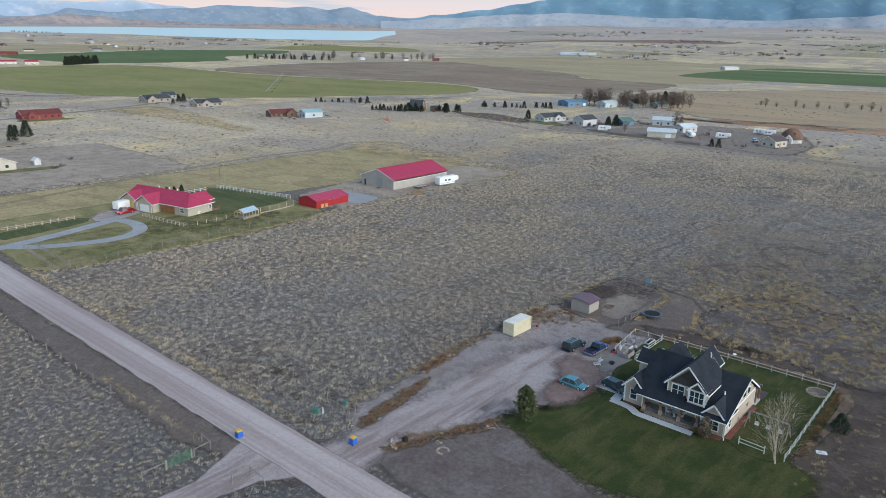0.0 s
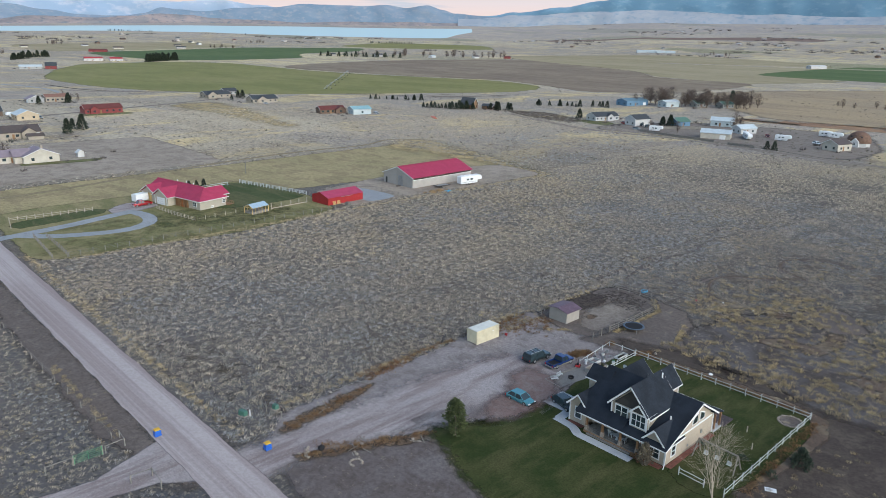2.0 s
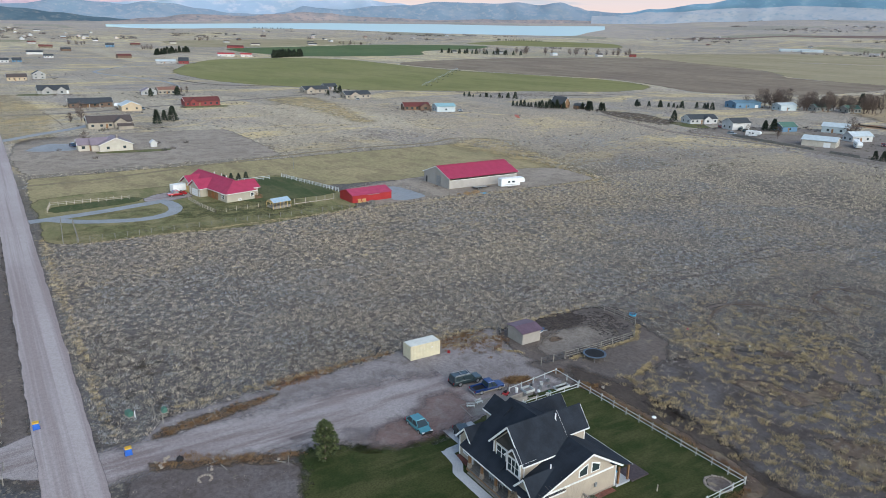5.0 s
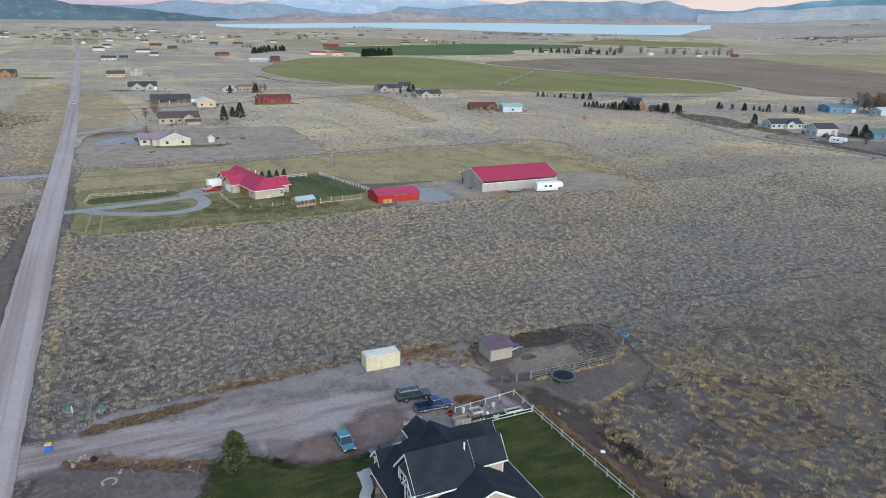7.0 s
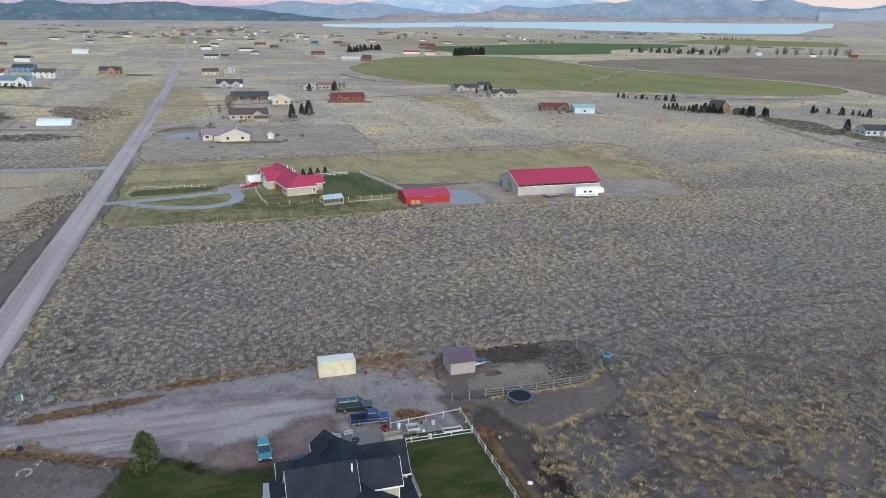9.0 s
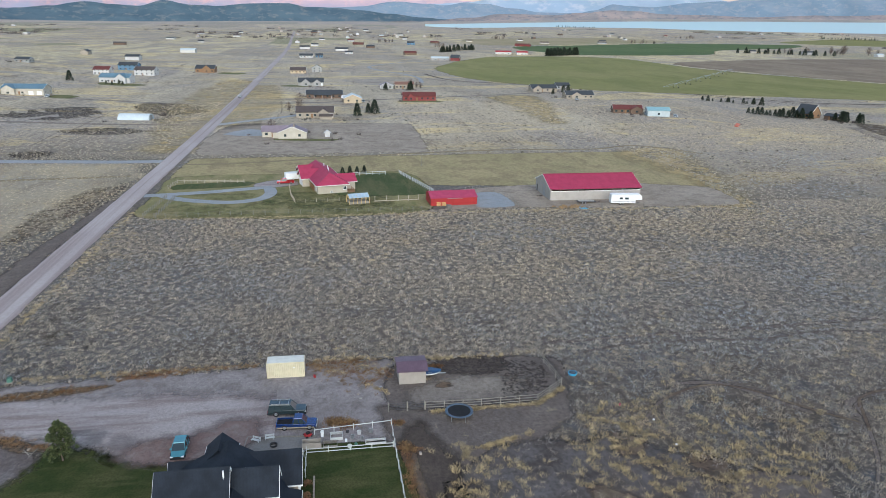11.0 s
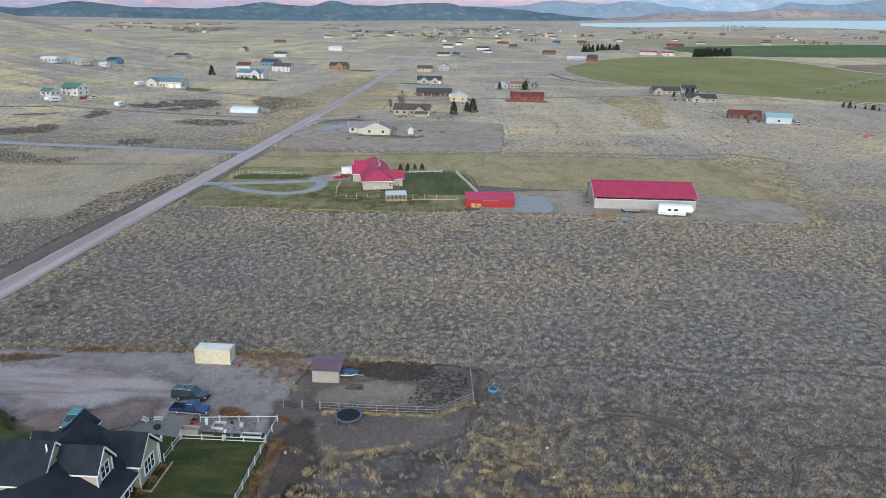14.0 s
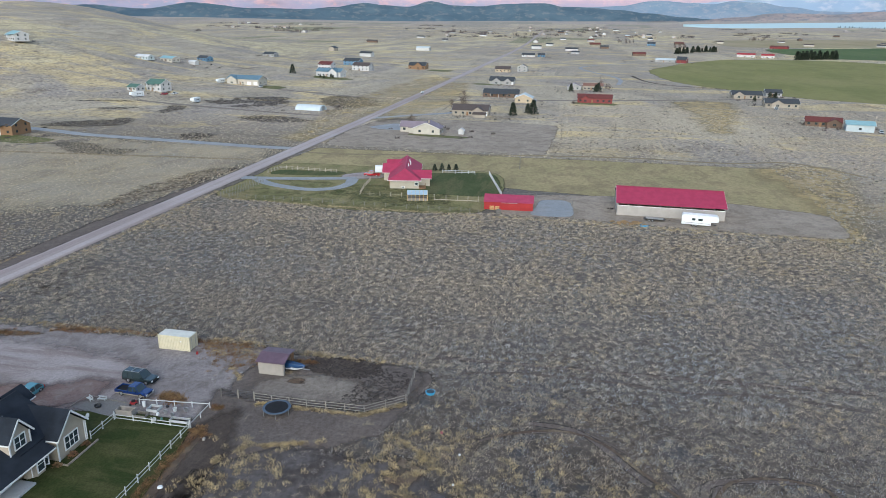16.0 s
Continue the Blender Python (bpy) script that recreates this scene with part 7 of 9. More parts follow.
def big_barn():
    b = thing("barn", -175.8, 187.7, 0, "long grey metal barn with a crimson roof and open upper side", "barn")
    L, W, E, R = 28.4, 15.6, 3.6, 6.5
    for s in (-1, 1):
        part("end_wall", prism(bmesh.new(), [(-W / 2, 0), (W / 2, 0), (W / 2, E), (0, R - 0.1), (-W / 2, E)], s * L / 2 - 0.08, s * L / 2 + 0.08, 1), M["barnend"], b, "grey metal gable wall")
    part("side_wall", B(W / 2 - 0.1, W / 2 + 0.05, -L / 2 + 0.08, L / 2 - 0.08, 0, 2.75), M["barnwall"], b, "grey metal side wall")
    part("side_wall", B(-W / 2 - 0.05, -W / 2 + 0.1, -L / 2 + 0.08, L / 2 - 0.08, 0, 2.75), M["barnwall"], b, "grey metal side wall")
    for i in range(11):
        y = -L / 2 + 0.15 + i * (L - 0.3) / 10
        for s in (-1, 1):
            part("post", B(s * W / 2 - 0.1, s * W / 2 + 0.06, y - 0.1, y + 0.1, 2.75, E), M["barnwall"], b)
    for s in (-1, 1):
        part("sill_rail", B(s * W / 2 - 0.07, s * W / 2 + 0.08, -L / 2 + 0.1, L / 2 - 0.1, 2.72, 2.84), M["trim"], b)
        part("top_rail", B(s * W / 2 - 0.07, s * W / 2 + 0.08, -L / 2 + 0.1, L / 2 - 0.1, 3.32, 3.5), M["barnwall"], b)
    part("floor", B(-W / 2 + 0.2, W / 2 - 0.2, -L / 2 + 0.2, L / 2 - 0.2, 0.01, 0.06), M["dark"], b, "dark earth floor")
    bm = bmesh.new()
    slab(bm, [(0, -L / 2 - 0.4, R + 0.05), (0, L / 2 + 0.4, R + 0.05), (W / 2 + 0.5, L / 2 + 0.4, E - 0.05), (W / 2 + 0.5, -L / 2 - 0.4, E - 0.05)], 0.1)
    slab(bm, [(0, -L / 2 - 0.4, R + 0.05), (0, L / 2 + 0.4, R + 0.05), (-W / 2 - 0.5, L / 2 + 0.4, E - 0.05), (-W / 2 - 0.5, -L / 2 - 0.4, E - 0.05)], 0.1)
    part("roof", bm, M["redmetal"], b, "crimson ribbed metal roof")
    part("ridge_cap", beam(bmesh.new(), (0, -L / 2 - 0.4, R + 0.08), (0, L / 2 + 0.4, R + 0.08), 0.5, 0.05), M["redmetal"], b)
    for s in (-1, 1):
        for e in (-1, 1):
            part("rake_board", beam(bmesh.new(), (0, s * (L / 2 + 0.42), R - 0.08), (e * (W / 2 + 0.5), s * (L / 2 + 0.42), E - 0.18), 0.05, 0.22), M["trim"], b)
    dr = part("sliding_door", B(0.2, 2.6, -L / 2 - 0.16, -L / 2 - 0.09, 0.02, 3.4), M["steel"], b, "dark grey sliding door")
    part("door_track", B(-2.4, 2.8, -L / 2 - 0.18, -L / 2 - 0.1, 3.42, 3.52), M["steel"], dr)
    part("door", B(-6.6, -5.7, -L / 2 - 0.13, -L / 2 - 0.09, 0.02, 2.1), M["darksteel"], b, "dark side door")


M["barnend"] = ridged("grey_metal_gable", (0.33, 0.31, 0.285), 0.3, 0, 0.55, 0.4, 0.06, dark=0.75)
big_barn()


def red_shed():
    s = thing("shed", -169.4, 143.4, 3, "low bright red metal shed with a faded red roof", "shed")
    L, W, E, R = 13.6, 8.0, 2.3, 3.6
    for e in (-1, 1):
        part("end_wall", prism(bmesh.new(), [(-W / 2, 0), (W / 2, 0), (W / 2, E), (0, R - 0.08), (-W / 2, E)], e * L / 2 - 0.06, e * L / 2 + 0.06, 1), M["redend"], s, "red metal gable wall")
        part("side_wall", B(e * W / 2 - 0.06, e * W / 2 + 0.06, -L / 2 + 0.06, L / 2 - 0.06, 0, E), M["redwall"], s, "red metal side wall")
    bm = bmesh.new()
    for e in (-1, 1):
        slab(bm, [(0, -L / 2 - 0.25, R), (0, L / 2 + 0.25, R), (e * (W / 2 + 0.3), L / 2 + 0.25, E - 0.02), (e * (W / 2 + 0.3), -L / 2 - 0.25, E - 0.02)], 0.07)
    part("roof", bm, M["redpink"], s, "faded pinkish-red metal roof")
    part("door", B(W / 2 + 0.06, W / 2 + 0.11, 0.2, 2.4, 0.05, 2.0), M["redwall"], s, "red sliding door")
    part("door_track", B(W / 2 + 0.06, W / 2 + 0.16, -2.0, 2.6, 2.02, 2.1), M["steel"], s)


M["redend"] = ridged("red_metal_gable", (0.30, 0.022, 0.024), 0.3, 0, 0.5, 0.5, 0.08, dark=0.7)
red_shed()


def pallet(x, y, rot, tilt, lab, mat="yellowwood"):
    p = thing("pallet", x, y, rot, lab, "pallet", "pallets by the red shed")
    for i in range(6):
        a = part("plank", B(-0.6, 0.6, -0.02, 0.02, 0.05 + i * 0.2, 0.17 + i * 0.2), M[mat], p)
        a.matrix_basis = pose(0, 0, 0, -tilt, 0, 0)
    for s in (-0.5, 0, 0.5):
        a = part("stringer", B(s - 0.03, s + 0.03, 0.02, 0.12, 0.02, 1.2), M[mat], p)
        a.matrix_basis = pose(0, 0, 0, -tilt, 0, 0)


pallet(-164.7, 139.0, 93, 15, "pale wooden pallets leaning on the shed")
pallet(-164.6, 140.5, 93, 18, "pale wooden pallets leaning on the shed")
for x, y, z in ((-161.2, 141.4, 0), (-161.2, 141.4, 0.62)):
    o = thing("crate", x, y, 10, "weathered grey wooden crate", "crate", "crates", z=z)
    for i in range(4):
        part("slat", B(-0.7, 0.7, -0.6, 0.6, 0.02 + i * 0.15, 0.13 + i * 0.15), M["greywood"], o)


def greenhouse():
    g = thing("greenhouse", -171.2, 116.0, 12, "small lumber-framed greenhouse with clear roof panels", "greenhouse")
    L, W = 6.0, 3.4
    for i in range(6):
        y = -L / 2 + i * L / 5
        for s in (-1, 1):
            part("stud", B(s * W / 2 - 0.06, s * W / 2 + 0.06, y - 0.06, y + 0.06, 0, 1.9), M["yellowwood"], g)
        for s in (-1, 1):
            part("rafter", beam(bmesh.new(), (0, y, 2.75), (s * (W / 2 + 0.2), y, 1.85), 0.07, 0.1), M["yellowwood"], g)
    for s in (-1, 1):
        part("plate", B(s * W / 2 - 0.07, s * W / 2 + 0.07, -L / 2, L / 2, 1.82, 1.95), M["yellowwood"], g)
        part("knee_wall", B(s * W / 2 - 0.05, s * W / 2 + 0.05, -L / 2 + 0.07, L / 2 - 0.07, 0.0, 0.75), M["greywood"], g)
        for i in range(5):
            bm = bmesh.new()
            y0, y1 = -L / 2 + i * L / 5 + 0.03, -L / 2 + (i + 1) * L / 5 - 0.03
            slab(bm, [(0, y0, 2.86), (0, y1, 2.86), (s * (W / 2 + 0.25), y1, 1.93), (s * (W / 2 + 0.25), y0, 1.93)], 0.03)
            part("roof_panel", bm, M["panel"], g, "clear bluish roof panel")
    for e in (-1, 1):
        part("end_beam", B(-W / 2, W / 2, e * L / 2 - 0.06, e * L / 2 + 0.06, 1.82, 1.95), M["yellowwood"], g)
        part("end_stud", B(-0.05, 0.05, e * L / 2 - 0.05, e * L / 2 + 0.05, 1.95, 2.7), M["yellowwood"], g)
    part("planting_bench", B(-W / 2 + 0.15, W / 2 - 0.15, -L / 2 + 0.2, L / 2 - 0.2, 0.1, 0.55), M["greywood"], g)


M["panel"] = plain("polycarbonate_sheet", (0.30, 0.40, 0.48), 0.3, 0.08, spec=0.3)
greenhouse()


def camper(name, x, y, rot, L, label, group=""):
    """A long travel trailer, facing -y before its turn."""
    c = thing(name, x, y, rot, label, "trailer", group)
    h = L / 2
    prof = [(-h + 1.9, 0.55), (h, 0.55), (h, 2.95), (h - 0.25, 3.15), (-h + 0.6, 3.2), (-h + 0.1, 2.7), (-h, 1.9), (-h + 0.15, 1.6), (-h + 1.9, 1.55)]
    b = part("body", prism(bmesh.new(), prof, -1.22, 1.22, 0), M["white"], c, "white moulded body")
    bev = b.modifiers.new("soft_edges", "BEVEL")
    bev.width, bev.segments = 0.08, 2
    for s in (-1, 1):
        part("stripe", B(s * 1.225 - 0.012, s * 1.225 + 0.012, -h + 2.2, h - 0.4, 1.0, 1.12), M["steel"], c, "grey side stripe")
        for y0, y1 in ((-0.6, 0.5), (1.2, 2.1)):
            if y1 < h - 0.3:
                part("window", B(s * 1.23 - 0.015, s * 1.23 + 0.015, y0, y1, 1.7, 2.3), M["glass"], c)
        for yy in (0.9, 1.75):
            wheel(c, s * 1.05, min(yy, h - 0.8), 0.36)
    part("door", B(1.225, 1.25, h - 1.5, h - 0.85, 0.7, 2.6), M["vinyl"], c)
    part("awning", beam(bmesh.new(), (1.3, -h + 2.2, 2.95), (1.3, h - 0.6, 2.95), 0.16, sides=8), M["white"], c)
    for yy in (-1.6, 0.6, 2.2):
        if abs(yy) < h - 0.5:
            part("roof_vent", B(-0.3, 0.3, yy, yy + 0.6, 3.16, 3.4, 0.05, 0.05), M["white"], c)
    part("hitch", beam(bmesh.new(), (0, -h + 1.9, 0.7), (0, -h + 0.4, 0.55), 0.14), M["darksteel"], c)
    part("landing_leg", beam(bmesh.new(), (0.5, -h + 2.0, 0.6), (0.5, -h + 2.0, 0.0), 0.1), M["darksteel"], c)
    return c


camper("travel_trailer", -161.6, 194.6, 172, 9.2, "long white fifth-wheel camper beside the barn")
ft = thing("flatbed_trailer", -164.0, 183.2, 175, "dark steel flatbed trailer with grey load", "trailer")
part("bed", B(-1.0, 1.0, -2.8, 2.8, 0.55, 0.68), M["darksteel"], ft)
part("tongue", beam(bmesh.new(), (0, -2.8, 0.6), (0, -4.2, 0.5), 0.12), M["darksteel"], ft)
for i in range(5):
    part("load_bar", B(-0.7 + i * 0.3, -0.5 + i * 0.3, -2.4, 2.2, 0.68, 0.85 + 0.05 * (i % 2)), M["steel"], ft)
for s in (-1.1, 1.1):
    for yy in (0.4, 1.25):
        wheel(ft, s, yy, 0.34)
M["log"] = plain("cut_log", (0.34, 0.22, 0.11), 0.8, 0.25, 3.0, each=0.5)
lg = thing("log_pile", -159.3, 176.2, 5, "long low heap of cut tan logs", "logs")
for i in range(46):
    x, y, z = random.uniform(-1.6, 1.6), random.uniform(-4.5, 4.5), random.uniform(0.1, 0.55)
    a = random.uniform(0, 3.14)
    part("log", beam(bmesh.new(), (x - 0.5 * math.cos(a), y - 0.5 * math.sin(a), z), (x + 0.5 * math.cos(a), y + 0.5 * math.sin(a), z + random.uniform(-0.1, 0.1)), 0.3, sides=7), M["log"], lg)
tp = thing("tarpaulin", -157.6, 180.3, 0, "crumpled bright blue tarpaulin on the ground", "tarpaulin")
bm = bmesh.new()
bmesh.ops.create_grid(bm, x_segments=10, y_segments=10, size=1.0)
for v in bm.verts:
    v.co.z = 0.06 + 0.3 * abs(noise.noise(v.co * 2.2)) + 0.02
part("sheet", bm, M["poolblue"], tp)
for x, y, l in ((-177.5, 209.5, 2.6), (-172.0, 211.5, 2.2), (-167.5, 211.0, 2.4), (-170.0, 214.0, 1.4)):
    mp = thing("manure_mound", x, y, 0, "low dark mound of manure on the barn lot", "mound", "manure mounds")
    bm = bmesh.new()
    bmesh.ops.create_icosphere(bm, subdivisions=3, radius=1.0)
    for v in bm.verts:
        v.co = Vector((v.co.x * l, v.co.y * l * 0.8, max(-0.02, v.co.z * 0.55))) * (1 + 0.35 * noise.noise(v.co * 3 + Vector((x, y, 0))))
    part("mound", bm, M["dark"], mp)
bx = thing("cargo_trailer", -204.5, 95.5, 15, "white enclosed cargo trailer in the farm yard", "trailer")
part("body", B(-1.1, 1.1, -2.2, 2.2, 0.45, 2.6, 0.04, 0.05), M["white"], bx)
part("hitch", beam(bmesh.new(), (0, -2.2, 0.5), (0, -3.3, 0.45), 0.12), M["darksteel"], bx)
part("door", B(-0.9, 0.9, 2.2, 2.23, 0.6, 2.45), M["vinyl"], bx)
for s in (-1.1, 1.1):
    wheel(bx, s, 0.3, 0.33)

# farm fences
WIRE = "grey post and wire farm fence"
rail_fence("wire_fence", [(-159.9, 61.5), (-160.4, 84), (-160.3, 103), (-160.2, 131), (-160.2, 136)], WIRE, "greywood", 1.25, 3.0, (0.5, 0.85, 1.2), 0.13, (0.02, 0.02), group="farm fences", lean=0.05)
rail_fence("wire_fence", [(-160.0, 162), (-158.6, 180), (-157.8, 205), (-158.2, 231), (-190, 232.5), (-247.5, 232), (-247, 150), (-246.5, 57)], WIRE, "greywood", 1.25, 6.0, (0.5, 0.85, 1.2), 0.12, (0.02, 0.02), group="farm fences", lean=0.05)
rail_fence("wire_fence", [(-160.5, 58.6), (-182.0, 60.2)], "thick wooden posts along the farm frontage", "greywood", 1.3, 1.6, (0.5, 1.0), 0.16, (0.03, 0.05), group="farm fences", lean=0.05)
rail_fence("wire_fence", [(-159.9, 61.8), (-180.5, 62.8)], "thick wooden posts along the farm frontage", "greywood", 1.3, 1.6, (0.5, 1.0), 0.16, (0.03, 0.05), group="farm fences", lean=0.05)
rail_fence("board_fence", [(-194.4, 58.2), (-202.2, 59.6), (-201.0, 80.5)], "pale board fence along the farm drive", "palebark", 1.3, 2.0, (0.5, 0.95), 0.15, (0.04, 0.1), group="farm fences")
rail_fence("board_fence", [(-211.3, 132.0), (-196, 136.0), (-181.6, 139.8)], "white board fence behind the farm lawn", "vinyl", 1.35, 1.5, (0.5, 0.9, 1.25), 0.13, (0.04, 0.12), group="farm fences")
rail_fence("board_fence", [(-209.2, 116), (-210.3, 127.2)], "white board fence at the back of the lawn", "vinyl", 1.3, 2.4, (0.6, 1.15), 0.13, (0.04, 0.14), group="farm fences")
rail_fence("board_fence", [(-192.0, 95.4), (-182, 96.2), (-172.2, 97.9)], "pale grey picket fence before the farmhouse", "palebark", 1.2, 1.6, (0.4, 0.8, 1.15), 0.14, (0.04, 0.1), group="farm fences")
rail_fence("board_fence", [(-172.2, 97.9), (-172.9, 104), (-173.4, 110.6)], "spaced pale posts beside the farmhouse lawn", "palebark", 1.2, 3.0, (0.6,), 0.14, (0.02, 0.02), group="farm fences")
rail_fence("board_fence", [(-171.5, 121), (-172.0, 128), (-172.5, 134)], "tall pale posts of a garden frame", "palebark", 1.8, 3.4, (0.3,), 0.15, (0.05, 0.2), group="farm fences")
rail_fence("board_fence", [(-179.6, 142.6), (-185.4, 155.4), (-178, 161), (-162, 162)], "grey pipe fence of the gravel pen", "greywood", 1.35, 2.8, (0.5, 1.25), 0.12, (0.05, 0.06), group="farm fences")
pl = thing("utility_pole", -224, 141.4, 0, "weathered wooden post standing in the pasture", "pole")
part("pole", beam(bmesh.new(), (0, 0, 0), (0, 0, 4.6), 0.28, sides=8, w2=0.2), M["greywood"], pl)
part("crossarm", B(-0.35, 0.35, -0.06, 0.06, 4.1, 4.25), M["greywood"], pl)


# ---- trees ----
def conifer_meshes(height, radius, clumps, seed, dens=9, droop=0.25, round_top=0.0, size=0.5):
    """Trunk and crown of a conifer: tiers of needle sprays round a tapered trunk, uneven, with gaps."""
    rnd = random.Random(seed)
    trunk = bmesh.new()
    beam(trunk, (0, 0, 0), (0, 0, height * 0.92), radius * 0.16, sides=7, w2=radius * 0.02)
    verts, faces = [], []
    for i in range(clumps):
        f = rnd.random() ** 0.85
        z = height * (0.12 + 0.86 * f)
        reach = radius * ((1 - f) ** (0.75 - 0.4 * round_top)) * rnd.uniform(0.55, 1.08) + 0.05 * radius
        if round_top:
            reach = radius * math.sin(math.pi * min(0.98, 0.28 + 0.72 * f)) ** 0.6 * rnd.uniform(0.35, 1.1)
        a = rnd.uniform(0, 6.28318)
        lobes = 1 + 0.22 * math.sin(a * 3 + seed) + 0.12 * math.sin(a * 5 + f * 9)
        reach *= lobes
        c = Vector((reach * math.cos(a), reach * math.sin(a), z - droop * reach))
        out = Vector((math.cos(a), math.sin(a), -droop))
        for k in range(dens):
            d = (out + Vector((rnd.uniform(-1, 1), rnd.uniform(-1, 1), rnd.uniform(-0.5, 0.9)))).normalized()
            s = d.cross(Vector((rnd.uniform(-1, 1), rnd.uniform(-1, 1), 1))).normalized()
            ln, wd = size * rnd.uniform(0.6, 1.2), size * rnd.uniform(0.18, 0.34)
            o = c + Vector((rnd.uniform(-1, 1), rnd.uniform(-1, 1), rnd.uniform(-1, 1))) * size * 0.45
            n = len(verts)
            verts += [tuple(o - s * wd), tuple(o + s * wd), tuple(o + d * ln)]
            faces.append((n, n + 1, n + 2))
    return trunk, verts, faces


def conifer(name, x, y, height, radius, clumps, seed, label, mat="spruce", dens=9, droop=0.25, round_top=0.0, size=0.5, group="", limbs=0):
    t = thing(name, x, y, seed * 37 % 360, label, "tree", group)
    trunk, verts, faces = conifer_meshes(height, radius, clumps, seed, dens, droop, round_top, size)
    rnd = random.Random(seed + 5)
    for i in range(limbs):
        z, a = height * rnd.uniform(0.2, 0.85), rnd.uniform(0, 6.28)
        q = radius * 0.8 * (1 - z / height) + 0.3
        beam(trunk, (0, 0, z), (q * math.cos(a), q * math.sin(a), z + 0.15 * q), radius * 0.05, sides=5, w2=0.01)
    part("trunk", trunk, M["bark"], t)
    me = bpy.data.meshes.new("crown")
    me.from_pydata(verts, [], faces)
    me.materials.append(M[mat])
    o = new("crown", me)
    o.parent = t
    return t


def bare_tree(name, x, y, height, seed, label, depth=5, mat="palebark", twig="palebark", spread=0.5, group="", splits=3, thick=0.1, stems=1, haze=0, fine_width=0.07):
    """A leafless tree: limbs that fork and taper down to twigs."""
    rnd = random.Random(seed)
    t = thing(name, x, y, 0, label, "tree", group)
    wood, fine = bmesh.new(), bmesh.new()

    def grow(p, d, ln, w, k):
        q = p + d * ln
        bm = wood if k > 1 else fine
        beam(bm, p, q, w, sides=5 if k > 2 else 3, w2=w * 0.68)
        if k == 0:
            return
        for i in range(splits + (k < 3)):
            e = (d + Vector((rnd.uniform(-1, 1), rnd.uniform(-1, 1), rnd.uniform(-0.35, 0.6))) * spread * (1.0 + 0.15 * (depth - k))).normalized()
            f = 1.0 if i == 0 else rnd.uniform(0.45, 0.95)
            grow(p.lerp(q, f), e, ln * rnd.uniform(0.58, 0.82), w * 0.6, k - 1)

    for s in range(stems):
        d = Vector((rnd.uniform(-0.25, 0.25) * (stems > 1), rnd.uniform(-0.25, 0.25) * (stems > 1), 1)).normalized()
        grow(Vector((rnd.uniform(-0.1, 0.1), rnd.uniform(-0.1, 0.1), 0)), d, height * 0.3, thick * height * 0.3, depth)
    for i in range(haze):
        a, q, z = rnd.uniform(0, 6.28), rnd.random() ** 0.6, rnd.uniform(-1, 1)
        wd = math.sqrt(max(0, 1 - z * z)) * (0.85 + 0.3 * math.sin(a * 3 + seed))
        p = Vector((q * wd * height * 0.36 * math.cos(a), q * wd * height * 0.36 * math.sin(a), height * (0.58 + 0.4 * z)))
        d = Vector((p.x, p.y, rnd.uniform(0.2, 1) * height * 0.3)).normalized()
        e = d.cross(Vector((rnd.uniform(-1, 1), rnd.uniform(-1, 1), rnd.uniform(-1, 1)))).normalized() * fine_width
        fine.faces.new([fine.verts.new(v) for v in (p - e, p + e, p + d * rnd.uniform(0.8, 1.8))])
    part("trunk", wood, M[mat], t)
    part("twig_crown", fine, M[twig], t, "fine bare twigs")
    return t


conifer("pine_tree", -47.3, 75.4, 5.3, 1.35, 300, 3, "bushy green pine at the corner of the lawn", "needles", 11, 0.0, 0.55, 0.36, limbs=16)
conifer("juniper", -26.9, 88.4, 2.9, 0.8, 130, 8, "slim dry brownish shrub tree beside the porch", "brush", 10, 0.1, 0.3, 0.3)
conifer("spruce_tree", -13.5, 102.8, 2.5, 1.3, 150, 11, "young spruce outside the garden fence", "spruce", 10, 0.2, 0.0, 0.35)
for x, y, s in ((-18.9, 98.4, 0.8), (-15.0, 97.5, 0.9), (-28.3, 88.6, 0.7), (-38.6, 104.6, 0.5), (-36.2, 104.5, 0.6), (-33.9, 104.2, 0.55), (-27.6, 88.3, 0.6), (-24.2, 98.0, 0.45)):
    conifer("shrub", x, y, s, s * 0.8, 40, int(x * -10), "small dry shrub in a garden bed", "rust" if y > 104 or x < -27 else "spruce", 8, 0.0, 0.9, 0.22)
bare_tree("bare_tree", -17.7, 88.0, 9.4, 21, "leafless pale-barked young tree by the fence", 5, "palebark", "palebark", 0.42, splits=2, thick=0.036, stems=5, haze=700, fine_width=0.011)

SPRUCE = [conifer("spruce_tree", -368, 124, 7.5, 2.1, 260, 31, "tall dark spruce beside the tan house", size=0.7, dens=7), conifer("spruce_tree", -379, 134.5, 8.0, 2.5, 260, 32, "broad dark spruce beside the tan house", size=0.75, dens=7)]


def more_spruce(x, y, s, k, label, group):
    o = copy_thing(SPRUCE[k % 2], pose(x, y, gz(x, y), 0, 0, (x * 53 + y * 31) % 360) @ Matrix.Scale(s, 4))
    return tagged(o, label, "tree", group)


